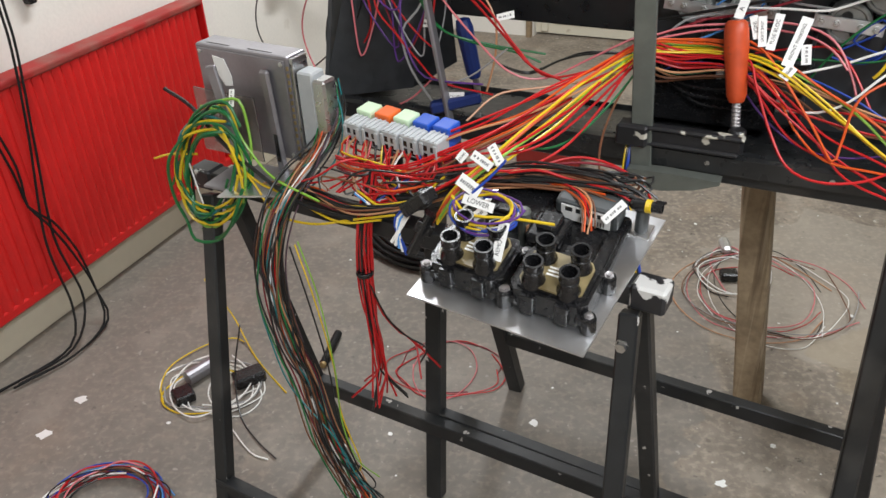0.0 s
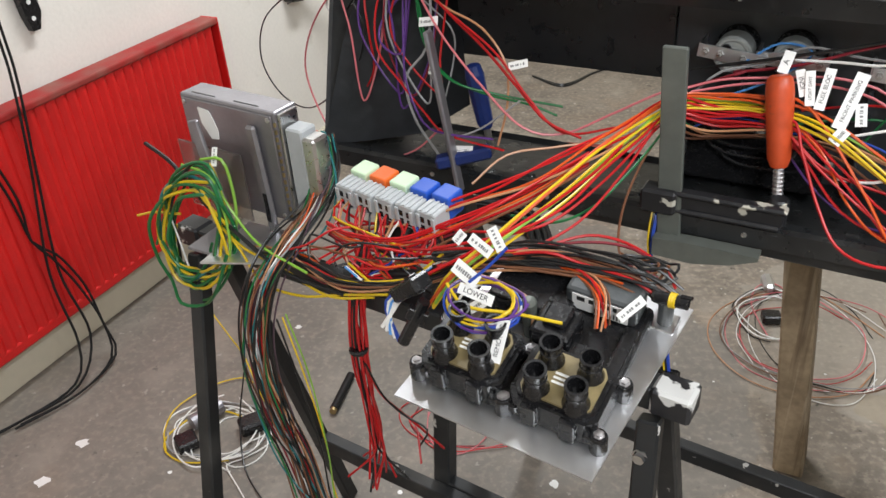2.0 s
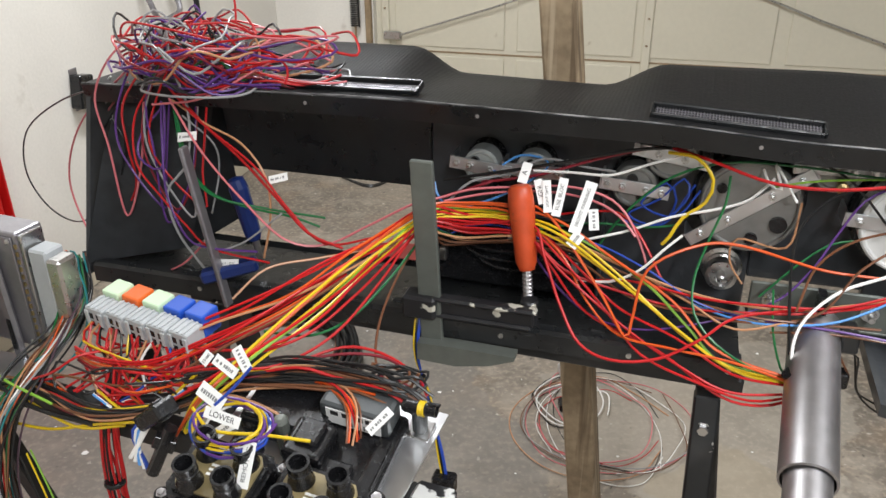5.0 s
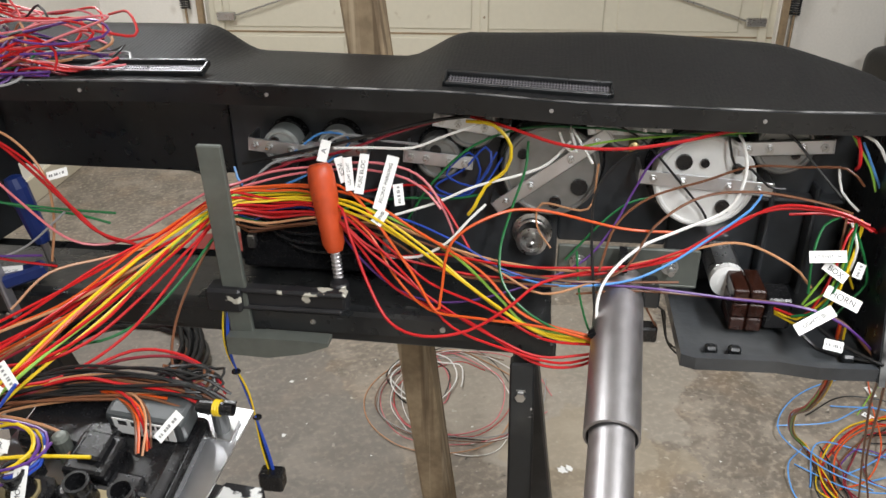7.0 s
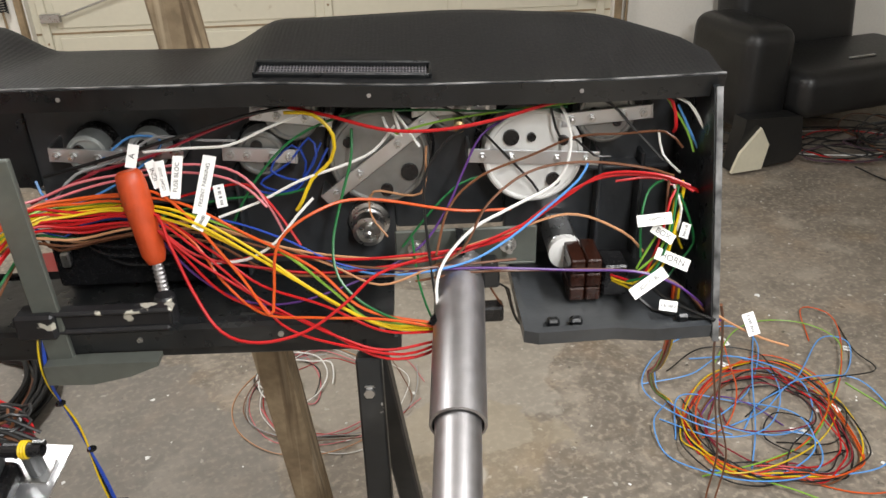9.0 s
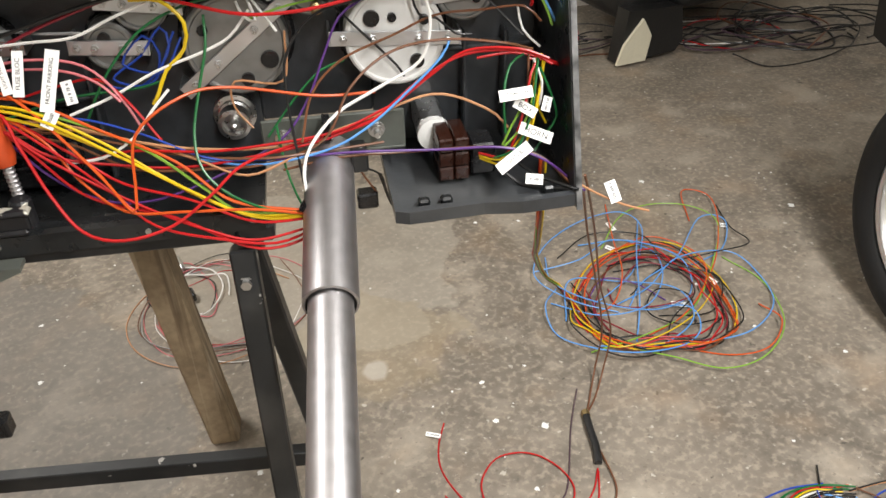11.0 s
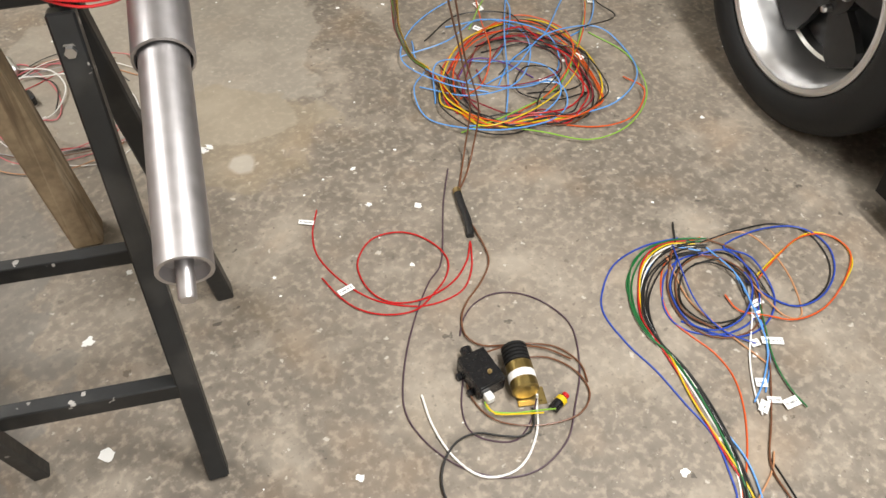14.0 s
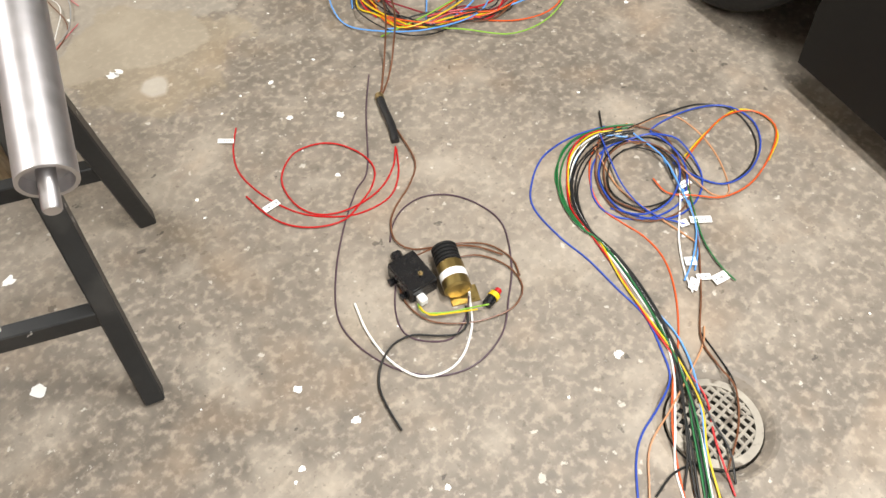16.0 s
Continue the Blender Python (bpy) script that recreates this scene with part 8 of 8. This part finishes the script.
# ---- car seat in the far corner ----
seat = thing("car_seat", ROOM @ pose(3.70, 1.95, 0.0, 0, 0, 14), "black leather car seat lying against the wall", "car seat")
part("backrest", boxed((0.12, 0.28, 0.10), (0.80, 0.50, 1.00), pose(0, 0, 0, -8, 0, 0), 0.07, 4), LEATHER, seat, smooth=True)
part("cushion", boxed((0.10, -0.15, 0.20), (0.90, 0.34, 0.40), bevel=0.06, seg=4), LEATHER, seat, smooth=True)
part("side_bolster", boxed((-0.12, -0.05, 0.14), (0.12, 0.40, 0.58), bevel=0.07, seg=4), LEATHER, seat, smooth=True)
bm = bmesh.new()
prism(bm, [(0.02, 0.01), (0.32, 0.02), (0.36, 0.06), (0.33, 0.22), (0.05, 0.24)], -0.20, -0.12, Matrix(((1, 0, 0, -0.20), (0, 0, 1, 0.08), (0, 1, 0, 0), (0, 0, 0, 1))))
part("side_cover", bm, LEATHER, seat)
bm = bmesh.new()
prism(bm, [(0.0, 0.015), (0.15, 0.012), (0.17, 0.12), (0.12, 0.20), (0.03, 0.10)], -0.215, -0.201, Matrix(((1, 0, 0, -0.20), (0, 0, 1, 0.08), (0, 1, 0, 0), (0, 0, 0, 1))))
part("foam_lining", bm, FOAM, seat, "exposed cream foam lining")
part("buckle", boxed((0.42, -0.02, 0.401), (0.56, -0.005, 0.408), bevel=0.002), ZINC, seat)
scrap = thing("scrap_heap", ROOM @ pose(4.45, 1.95, 0.0), "heap of dark scrap loom and wire offcuts", "heap of wire")
ring_coil(scrap, (0, 0, 0), 0.36, 0.20, ["black", "plum", "black", "black", "black", "brown", "black", "black", "black", "black", "plum", "black"], 110, 0.004, 0.7, 0.08, 1)
ring_coil(scrap, (-1.05, 0.12, 0), 0.20, 0.14, ["black", "brown", "black", "black", "maroon", "black", "plum", "black"], 111, 0.003, 0.7, 0.06, 1)
ring_coil(scrap, (-0.25, 0.10, 0), 0.30, 0.16, ["black", "white", "black", "black", "red", "black"], 112, 0.003, 0.7, 0.05, 1)
wrench = thing("power_plug", ROOM @ pose(4.35, 0.95, 0.0, 0, 0, -20), "black plug with a short lead on the floor", "plug")
part("body", boxed((-0.06, -0.015, 0.001), (0.02, 0.015, 0.03), bevel=0.004), BLACKPL, wrench)
bm = bmesh.new()
tube(bm, spline([(0.02, 0, 0.012), (0.08, 0.01, 0.008), (0.16, -0.01, 0.008), (0.20, 0.02, 0.008)]), 0.006, 8)
part("lead", bm, RUBBER, wrench, smooth=True)

tail = thing("wiring_lead", DASH, "thin dark lead with a small plug below the dashboard", "wiring lead")
wire(tail, "brown", [(1.12, 0.03, 0.85), (1.145, 0.03, 0.80), (1.16, 0.025, 0.775)], 0.0016)
part("plug", boxed((1.130, 0.015, 0.755), (1.160, 0.040, 0.780), bevel=0.003), BLACKPL, tail)
wire(tail, "black", [(1.165, 0.04, 0.80), (1.19, 0.06, 0.72), (1.25, 0.08, 0.68), (1.33, 0.08, 0.72), (1.38, 0.07, 0.80)], 0.0016)
wire(tail, "sky", [(1.20, 0.06, 0.79), (1.25, 0.09, 0.735), (1.33, 0.09, 0.745), (1.40, 0.07, 0.80)], 0.0016)
drop2 = thing("wiring_loom", Matrix.Identity(4), "thin coloured wires dropping from the dashboard to the heap", "wiring loom")
bundle(drop2, [(1.300, 1.300, 0.830), (1.300, 1.300, 0.74), (1.391, 1.424, 0.58), (1.560, 1.651, 0.35), (1.745, 1.853, 0.10), (1.820, 1.884, 0.014), (1.806, 1.800, 0.012), (1.789, 1.720, 0.012)], ["orange", "brown", "red", "yellow", "lime", "black", "red"], 0.007, 0.0017, 120, 1.2)

hose = thing("cable_coil", pose(0.05, 2.68, 0.004), "thick black cable coiled on the concrete", "cable coil")
ring_coil(hose, (0, 0, 0), 0.245, 0.255, ["black", "black", "brown", "black", "black", "black", "brown", "black", "black", "black"], 131, 0.0075, 0.16, 0.035, 1)

# ---- paint chips on the floor ----
chips = bmesh.new()
rc = random.Random(5)
for k in range(170):
    x, y, s = rc.uniform(-0.6, 2.9), rc.uniform(0.4, 3.4), rc.choice([0.002, 0.003, 0.003, 0.004, 0.006])
    prism(chips, [(x + s * rc.uniform(0.6, 1.3) * math.cos(a), y + s * rc.uniform(0.6, 1.3) * math.sin(a)) for a in [i * 6.28 / 6 for i in range(6)]], 0.0, 0.0008)
for x, y, r in ((0.691, 1.337, 0.016), (0.759, 1.587, 0.013), (1.014, 1.031, 0.008), (1.05, 0.918, 0.008), (1.469, 0.691, 0.009), (1.216, 1.962, 0.012), (1.379, 1.366, 0.006), (1.128, 1.511, 0.005), (1.448, 1.69, 0.007), (-0.803, 1.772, 0.016), (-0.836, 1.649, 0.018), (-0.397, 2.264, 0.010), (0.354, 1.752, 0.015), (0.896, 1.705, 0.008), (1.198, 1.961, 0.013), (0.528, 2.25, 0.007), (2.704, 1.854, 0.011), (2.408, 2.216, 0.010), (1.409, 1.569, 0.008), (1.498, 1.498, 0.010)):
    prism(chips, [(x + r * rc.uniform(0.5, 1.25) * math.cos(a), y + r * rc.uniform(0.5, 1.25) * math.sin(a)) for a in [i * 6.2832 / 13 for i in range(13)]], 0.0, 0.0008)
solid("paint_drip", chips, WHITEPL, Matrix.Identity(4), "scattered white paint drips on the concrete", "paint drips", kind="stuff")


# ---- paper labels ----
def paper_label(m, w, h, text="", lines=0):
    """A folded paper tag with its printed words, or plain bars where they cannot be read."""
    th = thing("paper_label", m, "white paper wire tag" + (" printed in black capitals" if text else " with faint print"), "label", "wire tags")
    part("tag", boxed((-w / 2, -h / 2, 0), (w / 2, h / 2, 0.0007)), PAPER, th)
    if text:
        cu = bpy.data.curves.new("print", "FONT")
        cu.body, cu.size, cu.align_x, cu.align_y = text, min(h * 0.72, w * 1.25 / len(text)), "CENTER", "CENTER"
        tmp = new("print", cu)
        me = bpy.data.meshes.new_from_object(tmp.evaluated_get(bpy.context.evaluated_depsgraph_get()))
        bpy.data.objects.remove(tmp)
        me.materials.clear()
        me.materials.append(INK)
        words = new("print", me)
        words.parent = th
        words.location = (0, 0, 0.0011)
    else:
        rl = random.Random(int(abs(m.translation.x) * 1000))
        x = -w * 0.40
        while x < w * 0.34:
            ln = w * rl.uniform(0.035, 0.085)
            part("print_bar", boxed((x, -h * 0.15, 0.0007), (x + ln, h * rl.uniform(0.08, 0.16), 0.001)), FADED, th)
            x += ln + w * rl.choice([0.025, 0.03, 0.09])
    return th


paper_label(DASH @ pose(0.773, -0, 0.997, 58, 0, 0) @ pose(0, 0, 0, 0, 0, 78), 0.076, 0.017, "FRONT PARKING")
paper_label(DASH @ pose(0.74, -0, 1.009, 58, 0, 0) @ pose(0, 0, 0, 0, 0, 85), 0.055, 0.013, "FUSE BLOC")
paper_label(DASH @ pose(0.722, 0, 1.008, 58, 0, 0) @ pose(0, 0, 0, 0, 0, 100), 0.046, 0.012, "LIGHT SWIT")
paper_label(DASH @ pose(0.711, 0.005, 1.012, 58, 0, 0) @ pose(0, 0, 0, 0, 0, 110), 0.036, 0.012, "IGNI")
paper_label(DASH @ pose(0.687, 0.01, 1.036, 58, 0, 0) @ pose(0, 0, 0, 0, 0, 80), 0.03, 0.014, "A")
paper_label(DASH @ pose(0.788, 0.01, 0.976, 58, 0, 0) @ pose(0, 0, 0, 0, 0, 100), 0.03, 0.014, "")
paper_label(DASH @ pose(0.769, -0.03, 0.96, 58, 0, 0) @ pose(0, 0, 0, 0, 0, 60), 0.022, 0.016, "")
paper_label(DASH @ pose(1.343, -0.05, 0.945, 58, 0, 0) @ pose(0, 0, 0, 0, 0, 4), 0.045, 0.015, "LT SWITCH")
paper_label(DASH @ pose(1.356, -0.05, 0.924, 58, 0, 0) @ pose(0, 0, 0, 0, 0, -35), 0.032, 0.014, "BOX")
paper_label(DASH @ pose(1.369, -0.06, 0.891, 58, 0, 0) @ pose(0, 0, 0, 0, 0, -25), 0.046, 0.016, "HORN")
paper_label(DASH @ pose(1.338, -0.07, 0.863, 58, 0, 0) @ pose(0, 0, 0, 0, 0, 32), 0.054, 0.016, "LIGHTS BL")
paper_label(DASH @ pose(1.388, -0.04, 0.922, 58, 0, 0) @ pose(0, 0, 0, 0, 0, 70), 0.02, 0.012, "")
paper_label(DASH @ pose(1.364, -0.08, 0.833, 58, 0, 0) @ pose(0, 0, 0, 0, 0, -10), 0.024, 0.014, "")
paper_label(DASH @ pose(1.469, -0.1, 0.812, 58, 0, 0) @ pose(0, 0, 0, 0, 0, -75), 0.03, 0.016, "")
paper_label(DASH @ pose(0.436, -0.4, 0.928, 58, 0, 0) @ pose(0, 0, 0, 0, 0, -25), 0.0328, 0.01312, "")
paper_label(DASH @ pose(0.452, -0.39, 0.935, 58, 0, 0) @ pose(0, 0, 0, 0, 0, -50), 0.02952, 0.01312, "")
paper_label(DASH @ pose(0.426, -0.42, 0.899, 58, 0, 0) @ pose(0, 0, 0, 0, 0, -25), 0.03608, 0.01804, "")
paper_label(DASH @ pose(0.443, -0.43, 0.881, 58, 0, 0) @ pose(0, 0, 0, 0, 0, -8), 0.04592, 0.01312, "LOWER")
paper_label(DASH @ pose(0.44, -0.43, 0.862, 58, 0, 0) @ pose(0, 0, 0, 0, 0, 40), 0.02952, 0.0123, "")
paper_label(DASH @ pose(0.486, -0.46, 0.849, 58, 0, 0) @ pose(0, 0, 0, 0, 0, 88), 0.05084, 0.01476, "REMOTE C")
paper_label(DASH @ pose(0.611, -0.38, 0.876, 58, 0, 0) @ pose(0, 0, 0, 0, 0, 52), 0.036, 0.0115, "")
paper_label(DASH @ pose(0.398, -0.38, 0.919, 58, 0, 0) @ pose(0, 0, 0, 0, 0, 60), 0.0164, 0.0123, "")
paper_label(DASH @ pose(-0.021, -0.34, 0.932, 58, 0, 0) @ pose(0, 0, 0, 0, 0, -80), 0.02788, 0.00984, "")
paper_label(DASH @ pose(0.176, -0.04, 1.058, 58, 0, 0) @ pose(0, 0, 0, 0, 0, 10), 0.032, 0.014, "")
paper_label(DASH @ pose(0.329, -0.05, 1.011, 58, 0, 0) @ pose(0, 0, 0, 0, 0, 18), 0.03, 0.012, "")
paper_label(DASH @ pose(0.25, -0.09, 0.877, 58, 0, 0) @ pose(0, 0, 0, 0, 0, 8), 0.036, 0.014, "DAS-1 DAS")
paper_label(DASH @ pose(0.189, -0.06, 0.989, 58, 0, 0) @ pose(0, 0, 0, 0, 0, 0), 0.013, 0.013, "")
paper_label(pose(1.264, 1.602, 0.006, 6, 4, -2-38), 0.0336, 0.0117)
paper_label(pose(1.226, 1.389, 0.006, 6, 4, 40-38), 0.0364, 0.0143)
paper_label(pose(1.879, 0.849, 0.006, 6, 4, 30-38), 0.0308, 0.0143)
paper_label(pose(1.854, 0.83, 0.006, 6, 4, 20-38), 0.0252, 0.013)
paper_label(pose(1.824, 0.77, 0.006, 6, 4, 0-38), 0.0448, 0.0156)
paper_label(pose(1.792, 0.788, 0.006, 6, 4, 20-38), 0.0196, 0.0156)
paper_label(pose(1.734, 0.661, 0.006, 6, 4, 25-38), 0.0336, 0.0195)
paper_label(pose(1.713, 0.684, 0.006, 6, 4, 0-38), 0.028, 0.013)
paper_label(pose(1.686, 0.687, 0.006, 6, 4, 60-38), 0.028, 0.0182)
paper_label(pose(1.725, 0.723, 0.006, 6, 4, 0-38), 0.0224, 0.0182)
paper_label(pose(2.066, 1.955, 0.006, 6, 4, -25-38), 0.042, 0.0169)
paper_label(pose(2.14, 2.051, 0.006, 6, 4, -60-38), 0.042, 0.0156)
paper_label(pose(2.052, 1.662, 0.006, 6, 4, 5-38), 0.042, 0.0182)
paper_label(pose(2.201, 1.691, 0.006, 6, 4, -40-38), 0.028, 0.0156)
paper_label(pose(2.433, 1.876, 0.006, 6, 4, 0-38), 0.021, 0.0195)
